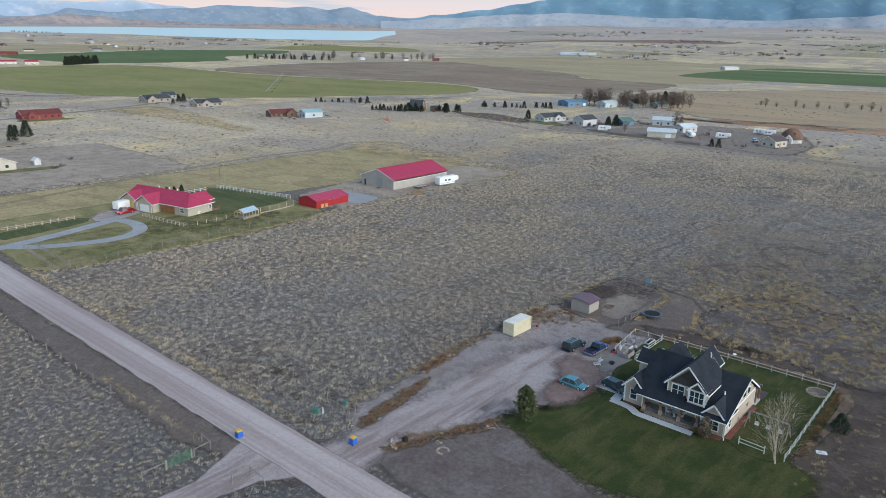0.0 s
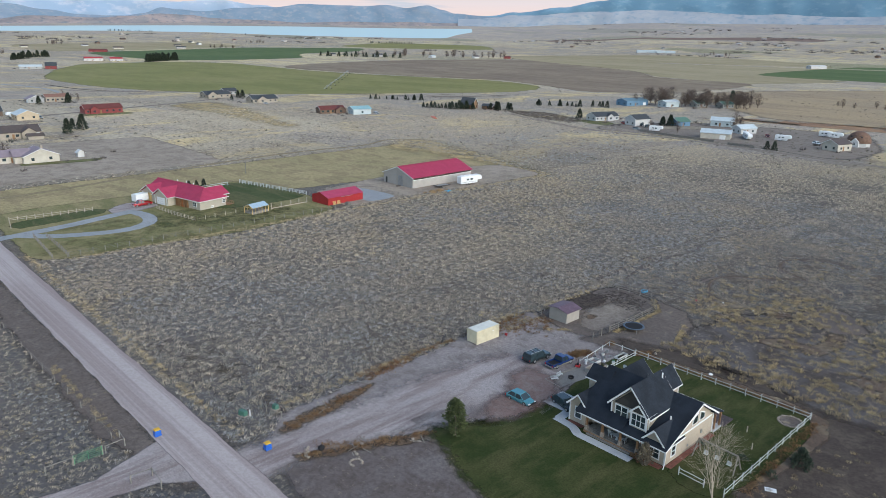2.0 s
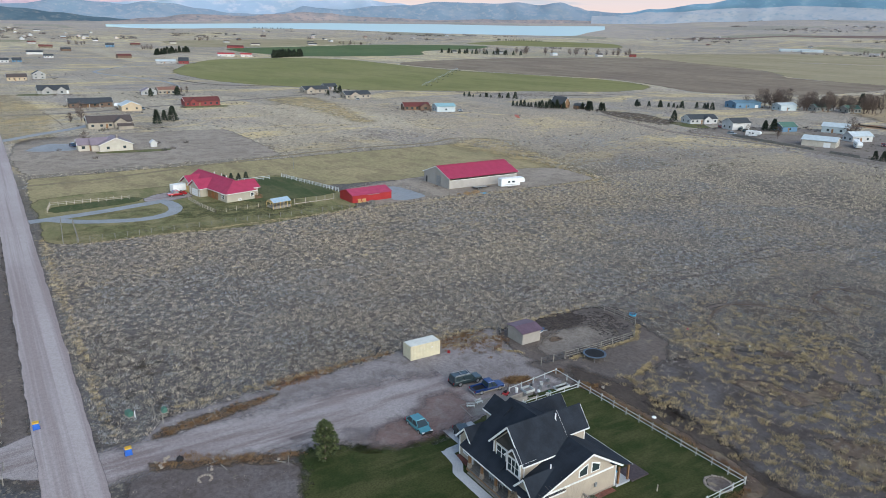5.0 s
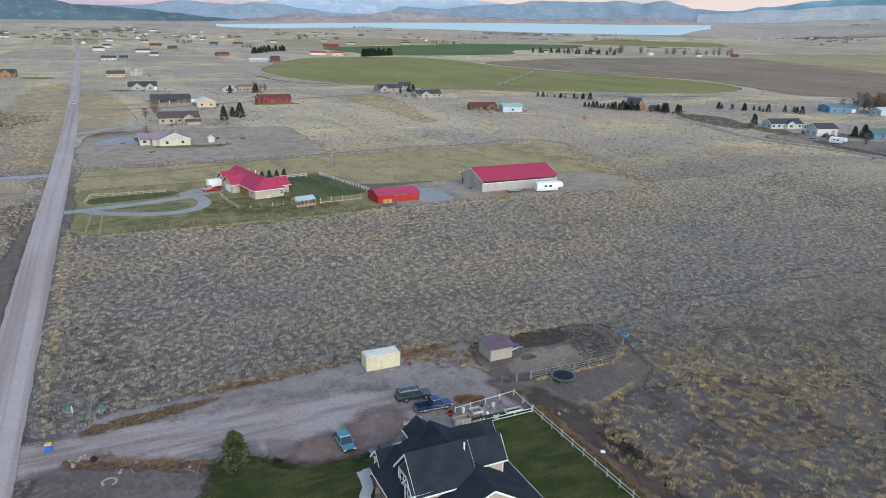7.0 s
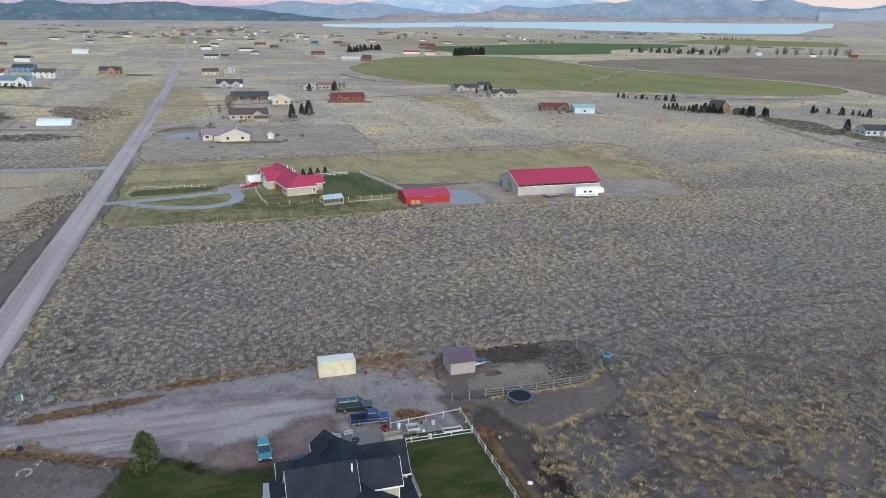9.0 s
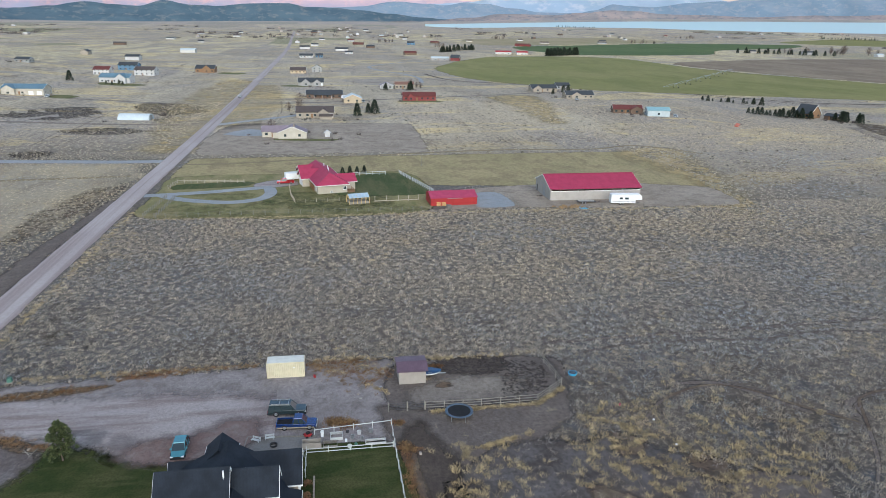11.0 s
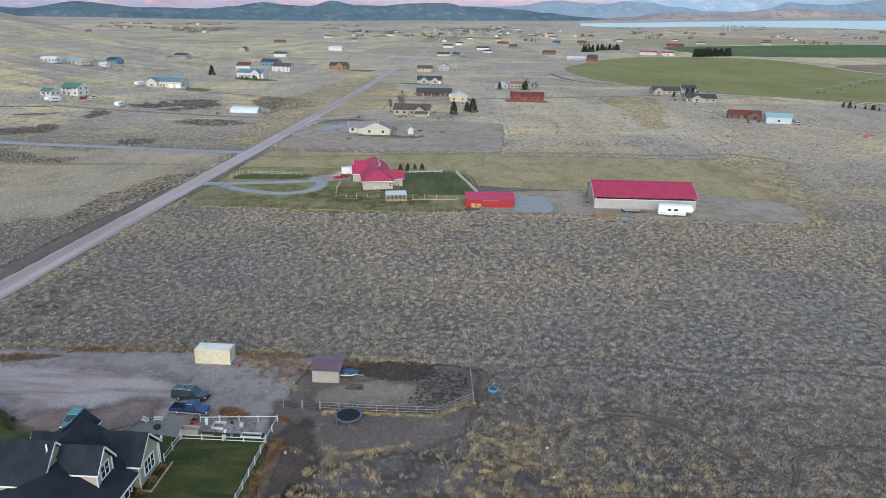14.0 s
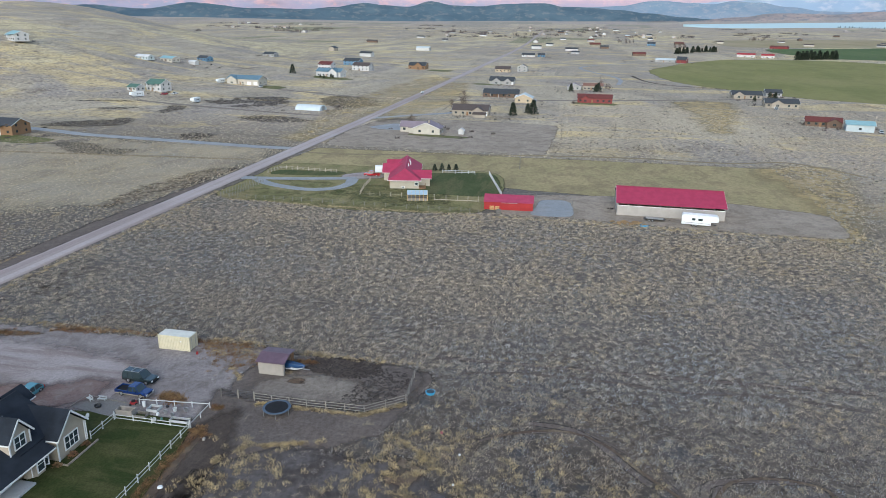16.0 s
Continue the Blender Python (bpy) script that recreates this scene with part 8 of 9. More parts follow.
rnd = random.Random(77)
more_spruce(-383, 131, 0.75, 0, "dark spruce beside the tan house", "spruces by the tan house")
for i in range(9):
    more_spruce(-356 + i * 1.6 + rnd.uniform(-1.5, 1.5), 372 + i * 1.7 + rnd.uniform(-1.5, 1.5), rnd.uniform(0.55, 0.8), i, "dark spruce in a row by the timber cabin", "cabin windbreak")
for i in range(7):
    more_spruce(-372 + i * 2.2 + rnd.uniform(-1, 1), 362 + i * 1.5, rnd.uniform(0.4, 0.62), i, "dark spruce in a row by the timber cabin", "cabin windbreak")
for i in range(6):
    more_spruce(-336 + i * 2.6, 396 + rnd.uniform(-3, 5), rnd.uniform(0.45, 0.85), i, "dark spruce beyond the cabin lane", "cabin windbreak")
for i in range(12):
    more_spruce(-444 + i * 2.7 + rnd.uniform(-1.2, 1.2), 371 + i * 2.5 + rnd.uniform(-2, 2), rnd.uniform(0.28, 0.5) + 0.3 * (i > 9), i, "young conifer in a long row", "young conifer row")
for i in range(14):
    more_spruce(-340 + i * 3.2 + rnd.uniform(-2, 2), 446 + i * 3.0 + rnd.uniform(-6, 6), rnd.uniform(0.35, 0.7), i, "dark conifer in a loose belt", "northern conifer belt")
for x, y, s in ((-265, 402, 0.8), (-213, 416, 0.7), (-209, 418, 0.85), (-216, 420, 0.6), (-575, -91, 1.0), (-520, 152, 0.8), (-526, 172, 0.9), (-522, 170, 0.75), (-213, 112.5, 0.3), (-213.5, 115, 0.33), (-213.3, 117.5, 0.31), (-213.2, 120, 0.34), (-256, 600, 1.5), (-505, 288, 0.7), (-503, 291, 0.75), (-490, 275, 0.55), (-106, 396, 0.45), (-127, 371, 0.55), (-131, 372, 0.5), (-560, -60, 0.4), (-565, -52, 0.4), (-556, -47, 0.4), (-553, -54, 0.35)):
    more_spruce(x, y, s, int(-x), "dark conifer beside a house lot", "house conifers")
for x0, y0, x1, y1, n, s in ((-1330, 380, -1300, 345, 12, 1.3), (-1250, 330, -1215, 300, 10, 1.2), (-1105, 455, -1150, 520, 22, 1.6), (-1294, 903, -1180, 1020, 16, 1.3), (-1980, 1760, -2100, 1660, 24, 0.9), (-3250, 1150, -3150, 1300, 14, 0.9), (-3000, 1450, -2900, 1600, 12, 0.9)):
    for i in range(n):
        f = i / (n - 1)
        more_spruce(x0 + (x1 - x0) * f + rnd.uniform(-5, 5), y0 + (y1 - y0) * f + rnd.uniform(-5, 5), s * rnd.uniform(0.7, 1.15), i, "dark tree in a farm windbreak", "farm windbreaks")

BARE = [bare_tree("bare_tree", -304, 82, 6.5, 41, "reddish leafless tree beside the cream house", 4, "bark", "twigs", 0.55, splits=3, thick=0.1, stems=2, haze=260), bare_tree("bare_tree", -268, 540, 11, 43, "leafless grey-brown cottonwood in a dense grove", 4, "bark", "twigs", 0.5, splits=3, thick=0.1, stems=2, haze=620)]


def more_bare(x, y, s, k, label, group):
    o = copy_thing(BARE[k % 2], pose(x, y, gz(x, y), 0, 0, (x * 71 + y * 13) % 360) @ Matrix.Scale(s, 4))
    return tagged(o, label, "tree", group)


for i in range(44):
    f = i / 43
    more_bare(-296 + 66 * f + rnd.uniform(-5, 5), 526 + 46 * f + rnd.uniform(-8, 22), rnd.uniform(0.75, 1.25), 1, "leafless tree in a dense farmyard grove", "farmyard grove")
for i in range(16):
    more_bare(-195 + i * 9 + rnd.uniform(-3, 3), 655 + i * 4 + rnd.uniform(-10, 10), rnd.uniform(0.5, 0.8), i, "leafless tree along a field edge", "field edge trees")
for i in range(26):
    f = i / 25
    more_bare(-1290 + 200 * f + rnd.uniform(-20, 20), 1010 + 260 * f + rnd.uniform(-25, 25), rnd.uniform(0.8, 1.7), 1, "leafless tree in a distant farmstead grove", "distant groves")
for x, y, s in ((-190, 392, 0.9), (-180, 440, 0.8), (-178, 446, 0.95), (-183, 450, 0.8), (-540, 178, 0.7), (-545, 174, 0.6), (-532, 180, 0.8), (-205, 388, 0.5), (-395, 92, 0.9), (-388, 86, 0.8)):
    more_bare(x, y, s, int(-x), "leafless tree beside a house", "house trees")
for x, y, n, r in ((-1700, 250, 6, 22), (-1450, 330, 5, 16), (-2000, 600, 8, 30), (-1750, 900, 8, 30), (-2100, 1200, 8, 30), (-900, 1900, 6, 30), (-2300, -250, 6, 30)):
    for i in range(n):
        more_bare(x + rnd.uniform(-r, r), y + rnd.uniform(-r, r), rnd.uniform(0.6, 1.0), 1, "leafless tree in a distant grove", "distant groves")


# ---- houses across the plain ----
def tone(name, c, rough=0.6):
    if name not in M:
        M[name] = plain(name, c, rough, 0.08, 0.5)
    return M[name]


WALLS = {"white": (0.46, 0.46, 0.45), "cream": (0.43, 0.40, 0.34), "tan": (0.30, 0.265, 0.215), "brown": (0.13, 0.085, 0.06), "red": (0.19, 0.04, 0.04), "grey": (0.30, 0.30, 0.29), "timber": (0.22, 0.13, 0.07), "yellow": (0.42, 0.34, 0.235), "blue": (0.10, 0.19, 0.28), "bluewhite": (0.38, 0.44, 0.46), "teal": (0.15, 0.29, 0.29)}
ROOFS = {"dark": (0.045, 0.05, 0.055), "brown": (0.075, 0.06, 0.055), "purple": (0.20, 0.165, 0.19), "blue": (0.10, 0.175, 0.225), "green": (0.07, 0.14, 0.11), "maroon": (0.12, 0.035, 0.03), "steel": (0.42, 0.48, 0.50), "brick": (0.21, 0.11, 0.08), "red": (0.32, 0.035, 0.04), "white": (0.52, 0.53, 0.53), "teal": (0.21, 0.36, 0.39)}


def far_house(x, y, rot, L, W, H, rise, wall, roof, label, category="house", wings=(), windows=4, door=True, porch=False, chimney=False, garage=0, group="", over=0.45, small=False):
    """A house whose ridge runs along its own x. wings: (x, length out towards -y, width, roof rise); garage: doors on the -y side."""
    h = thing("house" if category == "house" else category.replace(" ", "_"), x, y, rot, label, category, group)
    wm, rm = tone("wall_" + wall, WALLS[wall]), tone("roof_" + roof, ROOFS[roof], 0.7)
    part("wall", prism(bmesh.new(), [(-W / 2, -0.3), (W / 2, -0.3), (W / 2, H), (0, H + rise - 0.12), (-W / 2, H)], -L / 2, L / 2, 0), wm, h)
    k = rise / (W / 2)
    bm = bmesh.new()
    for s in (-1, 1):
        slab(bm, [(-L / 2 - over, 0, H + rise), (L / 2 + over, 0, H + rise), (L / 2 + over, s * (W / 2 + over), H - k * over), (-L / 2 - over, s * (W / 2 + over), H - k * over)], 0.14)
    part("roof", bm, rm, h)
    if small:
        return h
    for e in (-1, 1):
        bm = bmesh.new()
        for s in (-1, 1):
            beam(bm, (e * (L / 2 + over + 0.02), 0, H + rise - 0.1), (e * (L / 2 + over + 0.02), s * (W / 2 + over), H - k * over - 0.1), 0.06, 0.2)
        part("rake_board", bm, M["trim"], h)
    for wx, out, ww, wr in wings:
        part("wing", prism(bmesh.new(), [(wx - ww / 2, -0.3), (wx + ww / 2, -0.3), (wx + ww / 2, H), (wx, H + wr - 0.12), (wx - ww / 2, H)], -W / 2 - out, 0, 1), wm, h)
        bm = bmesh.new()
        k2 = wr / (ww / 2)
        for s in (-1, 1):
            slab(bm, [(wx, -W / 2 - out - over, H + wr + 0.02), (wx, 0, H + wr + 0.02), (wx + s * (ww / 2 + over), 0, H - k2 * over), (wx + s * (ww / 2 + over), -W / 2 - out - over, H - k2 * over)], 0.14)
        part("wing_roof", bm, rm, h)
        window(h, wx, -W / 2 - out - 0.02, 1.5, 0, min(1.6, ww * 0.35), 1.2, 2, sash=False, frame_mat="wall_" + wall)
    zs = (1.5,) if H < 4.5 else (1.5, 4.2)
    for z in zs:
        for i in range(windows):
            wx = -L / 2 + L * (i + 0.5) / windows
            if all(abs(wx - q[0]) > q[2] / 2 + 0.5 for q in wings) and not (garage and i >= windows - garage):
                window(h, wx, -W / 2 - 0.02, z, 0, 1.3, 1.1, 1, sash=False, frame_mat="wall_" + wall)
            window(h, wx, W / 2 + 0.02, z, 180, 1.3, 1.1, 1, sash=False, frame_mat="wall_" + wall)
        for s, turn in ((1, 90), (-1, -90)):
            for dy in ((-W / 4, W / 4) if W > 6 else (0,)):
                window(h, s * (L / 2 + 0.02), dy, z, turn, 1.1, 1.1, 1, sash=False, frame_mat="wall_" + wall)
    for i in range(garage):
        gx = L / 2 - L * (i + 0.5) / max(windows, 2)
        part("garage_door", B(gx - 1.5, gx + 1.5, -W / 2 - 0.06, -W / 2 + 0.02, 0.05, 2.3), M["white"], h, "white garage door")
    if door:
        part("door", B(-L * 0.08 - 0.5, -L * 0.08 + 0.5, -W / 2 - 0.05, -W / 2 + 0.02, 0.05, 2.15), M["timber"], h)
    if porch:
        bm = bmesh.new()
        slab(bm, [(-L * 0.3, -W / 2, H - 0.15), (L * 0.2, -W / 2, H - 0.15), (L * 0.2, -W / 2 - 2.2, H - 0.6), (-L * 0.3, -W / 2 - 2.2, H - 0.6)], 0.12)
        part("porch_roof", bm, rm, h)
        for q in (-0.29, -0.05, 0.19):
            part("porch_post", B(L * q - 0.08, L * q + 0.08, -W / 2 - 2.1, -W / 2 - 1.94, 0, H - 0.6), M["trim"], h)
    if chimney:
        part("chimney", B(L * 0.2, L * 0.2 + 0.8, 0.4, 1.2, H, H + rise + 0.9), M["stone"], h)
    return h


# along the gravel road; houses look towards +x when turned by 90
far_house(-296, 92, 0, 9, 12.5, 2.9, 2.6, "cream", "purple", "cream house with purplish-grey roof and white trim", wings=((-1, 2.5, 6, 2.0),), windows=2, chimney=True)
far_house(-300, 84, 90, 11, 7, 2.8, 2.0, "cream", "purple", "cream side block with purplish-grey roof", windows=3, garage=1)
far_house(-297, 107.5, 0, 2.4, 2.4, 2.1, 0.9, "white", "white", "small white garden shed", "shed", small=True)
far_house(-368, 101, 90, 20, 10, 3.2, 2.6, "tan", "brown", "tan ranch house with a brown shingle roof", wings=((4.5, 2.5, 6, 2.0),), windows=5, garage=1)
far_house(-357.5, 107, 90, 6.5, 3.2, 2.0, 0.9, "tan", "brown", "small tan shed with a brown roof", "shed", small=True)
far_house(-468, 106, 90, 24, 9, 3.0, 2.4, "brown", "dark", "long dark brown house with slate-grey roof", windows=6, porch=True)
far_house(-441, 124, 0, 12, 11, 3.2, 2.3, "yellow", "steel", "yellow gabled garage with pale wide door", "garage", windows=2)
far_house(-453, 169, 90, 22, 9, 3.2, 2.2, "red", "maroon", "long dark red farmhouse with maroon roof", windows=6, wings=((-6, 1.5, 4, 1.6),))
far_house(-568, 95, 90, 20, 11, 3.0, 3.0, "grey", "dark", "dark-roofed grey house with twin gables", wings=((-4, 3, 7, 2.6), (5, 2, 6, 2.2)), windows=5, garage=1)
far_house(-704, 80, 90, 15, 9, 3.2, 2.6, "yellow", "brown", "pale yellow house with a brown roof", windows=4)
far_house(-720, 98, 0, 12, 10, 4.5, 2.8, "grey", "dark", "grey-green house with a steep gable", windows=3)
far_house(-540, 168, 90, 15, 9, 3.6, 1.6, "tan", "brick", "low tan house with a brick-coloured roof", windows=5, chimney=True)
far_house(-538, 154, 0, 9, 10, 2.8, 2.2, "grey", "purple", "grey garage with an open door", "garage", windows=2, garage=1)
far_house(-1015, 80, 90, 18, 9, 3, 2.4, "white", "dark", "white house with a dark roof", windows=4)
far_house(-1020, 98, 90, 10, 9, 3, 2.4, "blue", "dark", "blue-grey house beside the gravel road", windows=3)
far_house(-1138, 143, 90, 12, 9, 3, 2, "white", "dark", "small white house with a dark roof", windows=3)
far_house(-514, 274, 90, 20, 10, 3, 2.4, "tan", "dark", "beige house with a grey roof", wings=((-6, 3, 7, 2.4),), windows=4)
far_house(-537, 297, 90, 11, 8, 2.8, 2.2, "grey", "dark", "small grey outbuilding with a dark roof", "garage", windows=3)
far_house(-463, 285, 90, 20, 10, 3, 2.4, "tan", "dark", "beige ranch house with white front", wings=((-3, 1, 7, 2),), windows=5)
far_house(-378, 286, 78, 17, 8, 2.8, 2.0, "brown", "maroon", "dark brown house with a maroon roof", wings=((5, 2, 7, 1.8),), windows=5)
far_house(-364, 299, 78, 12.5, 9, 3.6, 1.5, "bluewhite", "teal", "pale blue metal shed beside the brown house", "shed", windows=1, door=False)
far_house(-352, 388, 20, 10, 9, 3.0, 4.6, "timber", "dark", "steep-roofed timber cabin with a porch", windows=2, porch=True)
far_house(-340, 396, 20, 8, 6, 2.4, 1.2, "brown", "dark", "low dark outbuilding by the cabin", "shed", windows=1)
far_house(-252, 409, 75, 19, 9, 3, 2.2, "white", "dark", "white ranch house with a dark roof", wings=((2, 1, 5, 1.6),), windows=6)
far_house(-224, 405, 75, 12, 9, 4.2, 2.2, "white", "dark", "tall white garage with a dark roof", "garage", windows=1, door=False)
far_house(-207, 425, 75, 10, 8, 3.0, 2.0, "green" if "green" in WALLS else "blue", "green", "dark green outbuilding behind spruces", "shed", windows=1)
far_house(-166, 390, 20, 15, 11, 3.2, 1.6, "cream", "steel", "cream metal shop with a pale green roof", "shop", windows=1, door=False, garage=1)
far_house(-190, 447, 20, 13, 9, 3.6, 1.8, "bluewhite", "steel", "pale grey barn with a bluish roof", "barn", windows=2)
far_house(-166, 424, 70, 12, 7, 3.2, 1.8, "white", "steel", "white outbuilding with a bluish roof", "shed", windows=2)
far_house(-108, 399, 75, 11, 8, 3.6, 2.0, "cream", "brown", "cream garage with a brown roof", "garage", windows=2)
far_house(-300, 520, 75, 22, 12, 4.0, 1.6, "blue", "blue", "blue metal shop building by the grove", "shop", windows=3, garage=1)
far_house(-276, 534, 75, 14, 9, 4.0, 1.4, "bluewhite", "steel", "pale metal shed beside the blue shop", "shed", windows=1)
far_house(-262, 556, 75, 14, 8, 3.2, 1.8, "grey", "green", "house with a green roof among bare trees", windows=4)
far_house(-246, 566, 75, 12, 8, 3.2, 1.8, "grey", "green", "second green-roofed house among bare trees", windows=4)
# west side
far_house(-472, -84, 85, 26, 12, 4.2, 2.4, "cream", "blue", "long cream house with a blue metal roof", windows=5, garage=2, wings=((-8, 2, 8, 2.2),))
far_house(-402, -112, 75, 13, 9, 5.0, 2.4, "white", "green", "white house with a green roof", windows=3, porch=True)
far_house(-392, -122, 75, 8, 7, 2.8, 1.6, "white", "green", "small green-roofed annex of the white house", "shed", windows=2)
far_house(-452, -256, 60, 16, 10, 5.0, 2.2, "white", "teal", "white two-storey house on the hillside", windows=4, porch=True)
far_house(-512, -192, 70, 16, 6, 2.8, 1.4, "bluewhite", "white", "pale mobile home on the slope", "mobile home", windows=4)
far_house(-532, -182, 70, 15, 8, 3.2, 1.6, "cream", "teal", "teal-roofed building on the slope", windows=3)
far_house(-545, -168, 70, 8, 4, 2.6, 1.0, "white", "white", "small white hut on the slope", "shed", small=True)
far_house(-590, -182, 70, 12, 8, 3, 1.8, "blue", "dark", "dark house on the slope", windows=3)
far_house(-648, -86, 80, 14, 10, 4.6, 2.6, "white", "maroon", "white house with a dark red roof", windows=4)
far_house(-712, -80, 80, 18, 10, 5, 2.6, "blue", "dark", "grey-blue house with a dark roof", windows=4)
far_house(-576, -56, 80, 24, 10, 4.4, 2.6, "white", "blue", "large white farmhouse with slate-blue roof", wings=((6, 3, 8, 3.0),), windows=5)
far_house(-656, -52, 80, 18, 10, 5, 2.6, "white", "brown", "white two-storey house with a brown roof", windows=4)
far_house(-706, -8, 85, 18, 11, 4, 3.0, "timber", "dark", "dark-roofed timber house with a front gable", wings=((2, 2, 8, 3.2),), windows=4)
far_house(-243, -86, 85, 14, 10, 4.5, 2.4, "timber", "dark", "brown timber house with a dark roof", windows=3, porch=True)
far_house(-724, -178, 80, 14, 9, 3, 2, "grey", "dark", "small grey house beyond the hill", windows=3)
# far farms
far_house(-955, 282, 70, 12, 11, 4.0, 4.0, "red", "dark", "bright red barn with a dark roof", "barn", windows=1)
far_house(-965, 262, 80, 24, 9, 3, 2, "grey", "steel", "grey farm sheds beside the red barn", "shed", windows=2)
far_house(-1166, 400, 80, 26, 10, 4, 2, "white", "red", "white barn with a red roof", "barn", windows=3)
far_house(-1150, 428, 80, 18, 10, 4, 2, "white", "red", "white farm building with a red roof", "barn", windows=3)
far_house(-1580, 292, 80, 16, 10, 5, 3, "blue", "dark", "blue farmhouse with a dark roof", windows=3)
far_house(-1560, 540, 60, 34, 12, 4, 2, "red", "maroon", "long red barn towards the lake", "barn", windows=2)
far_house(-1084, 1256, 50, 14, 10, 4, 2, "red", "maroon", "small dark red field shed", "shed", windows=1)
far_house(-527, 1545, 60, 36, 14, 5, 2, "white", "white", "long white shed in the fields", "shed", windows=1)
far_house(-1103, 1885, 40, 70, 14, 5, 2, "bluewhite", "steel", "row of long pale sheds", "shed", windows=1)
far_house(-1060, 1900, 40, 50, 14, 5, 2, "bluewhite", "steel", "long pale metal farm shed", "shed", windows=1)

rnd = random.Random(19)
SPOTS = ((-900, -120), (-1000, -200), (-1150, -80), (-1250, 120), (-1320, 60), (-1400, 180), (-1480, 90), (-1100, 240), (-1550, 160), (-1650, 60), (-1750, 180), (-1850, 90), (-1700, 380), (-1800, 450), (-1950, 300), (-2050, 150), (-2150, 260), (-2250, 100), (-2350, 200), (-2300, 350), (-2450, 80), (-2500, 300), (-2600, 180), (-2650, 420), (-2750, 60), (-2800, 250), (-2400, -150), (-2200, -250), (-2000, -120), (-1800, -250), (-1600, -150), (-1450, -280), (-1280, 930), (-1230, 1010), (-1160, 1120), (-1100, 1190), (-1750, 800), (-1850, 860), (-2000, 950), (-2150, 1020), (-2250, 1200), (-2350, 900), (-2450, 1100), (-1700, 640), (-1900, 620), (-2050, 700), (-600, 2100), (-300, 2250), (-150, 1850), (-700, 2500), (-1200, 2100), (-900, 2350), (-450, 2700), (-100, 2600), (-1500, 2050))
for x, y in SPOTS:
    wall, roof = rnd.choice(("white", "cream", "tan", "grey", "brown", "white")), rnd.choice(("dark", "brown", "steel", "maroon", "dark"))
    far_house(x + rnd.uniform(-20, 20), y + rnd.uniform(-20, 20), rnd.choice((90, 80, 0, 100)), rnd.uniform(12, 24), 9, rnd.uniform(3, 4.5), 2.2, wall, roof, f"far {wall} farm building with a {roof} roof".replace("steel roof", "pale metal roof").replace("dark roof", "dark shingle roof"), "farm building", group="far farm buildings", small=True)


def quonset(x, y, rot, L, R):
    q = thing("quonset_shed", x, y, rot, "long pale blue arched metal shed", "shed")
    bm = bmesh.new()
    pts = [(R * math.cos(math.pi * i / 14), 0.75 * R * math.sin(math.pi * i / 14)) for i in range(15)]
    prism(bm, pts, -L / 2, L / 2, 0)
    part("arched_shell", bm, M["quonset"], q, smooth=False)
    for e in (-1, 1):
        part("end_door", B(e * L / 2 - 0.05, e * L / 2 + 0.05, -1.5, 1.5, 0, 2.4), M["steel"], q)
    return q


M["quonset"] = ridged("pale_arched_metal", (0.46, 0.52, 0.55), 0.9, 0, 0.45, 0.3, 0.08, dark=0.8)
quonset(-361, 9, 82, 16, 4.0)


def dome_house(x, y):
    d = thing("dome_house", x, y, 0, "brown shingled geodesic dome house with white base", "house")
    r = 5.9
    bm = bmesh.new()
    bmesh.ops.create_icosphere(bm, subdivisions=3, radius=r)
    bmesh.ops.delete(bm, geom=[v for v in bm.verts if v.co.z < -0.5], context="VERTS")
    bmesh.ops.translate(bm, vec=(0, 0, 1.9), verts=bm.verts)
    part("dome_roof", bm, M["domeshingle"], d, "brown shingled dome")
    part("base_wall", drum(bmesh.new(), 0, 0, -0.2, 2.2, r * 0.95, sides=10), tone("wall_white", WALLS["white"]), d)
    part("entry", prism(bmesh.new(), [(-2, 0), (2, 0), (2, 2.6), (0, 4.6), (-2, 2.6)], -r - 1.0, -r + 3.0, 1), tone("wall_white", WALLS["white"]), d)
    window(d, 0, -r - 1.02, 1.8, 0, 1.4, 1.4, 2)
    for a in (-2, 0, 2):
        part("skylight", B(a - 0.7, a + 0.7, -r * 0.75, -r * 0.75 + 0.2, 4.6, 5.5), M["glass"], d)


M["domeshingle"] = plain("brown_shingles", (0.14, 0.085, 0.06), 0.85, 0.25, 1.0, rel=0.4)
dome_house(-106, 424)


def pivot(x0, y0, x1, y1, n):
    p = thing("irrigation_pivot", x0, y0, 0, "long galvanised centre-pivot sprinkler across the hay field", "irrigation")
    d = Vector((x1 - x0, y1 - y0, 0))
    for i in range(n):
        a, b = d * (i / n), d * ((i + 1) / n)
        m = (a + b) / 2
        part("span_pipe", beam(bmesh.new(), a + Vector((0, 0, 3.6)), m + Vector((0, 0, 4.3)), 0.3, sides=6), M["steel"], p)
        part("span_pipe", beam(bmesh.new(), m + Vector((0, 0, 4.3)), b + Vector((0, 0, 3.6)), 0.3, sides=6), M["steel"], p)
        part("truss", beam(bmesh.new(), a + Vector((0, 0, 3.4)), m + Vector((0, 0, 2.9)), 0.12), M["steel"], p)
        part("truss", beam(bmesh.new(), m + Vector((0, 0, 2.9)), b + Vector((0, 0, 3.4)), 0.12), M["steel"], p)
        s = Vector((-d.y, d.x, 0)).normalized() * 2.2
        for e in (-1, 1):
            part("tower_leg", beam(bmesh.new(), b + Vector((0, 0, 3.6)), b + s * e, 0.2), M["steel"], p)
            part("tower_wheel", drum(bmesh.new(), (b + s * e).x, (b + s * e).y, 0, 0.9, 0.5, sides=8), M["rubber"], p)


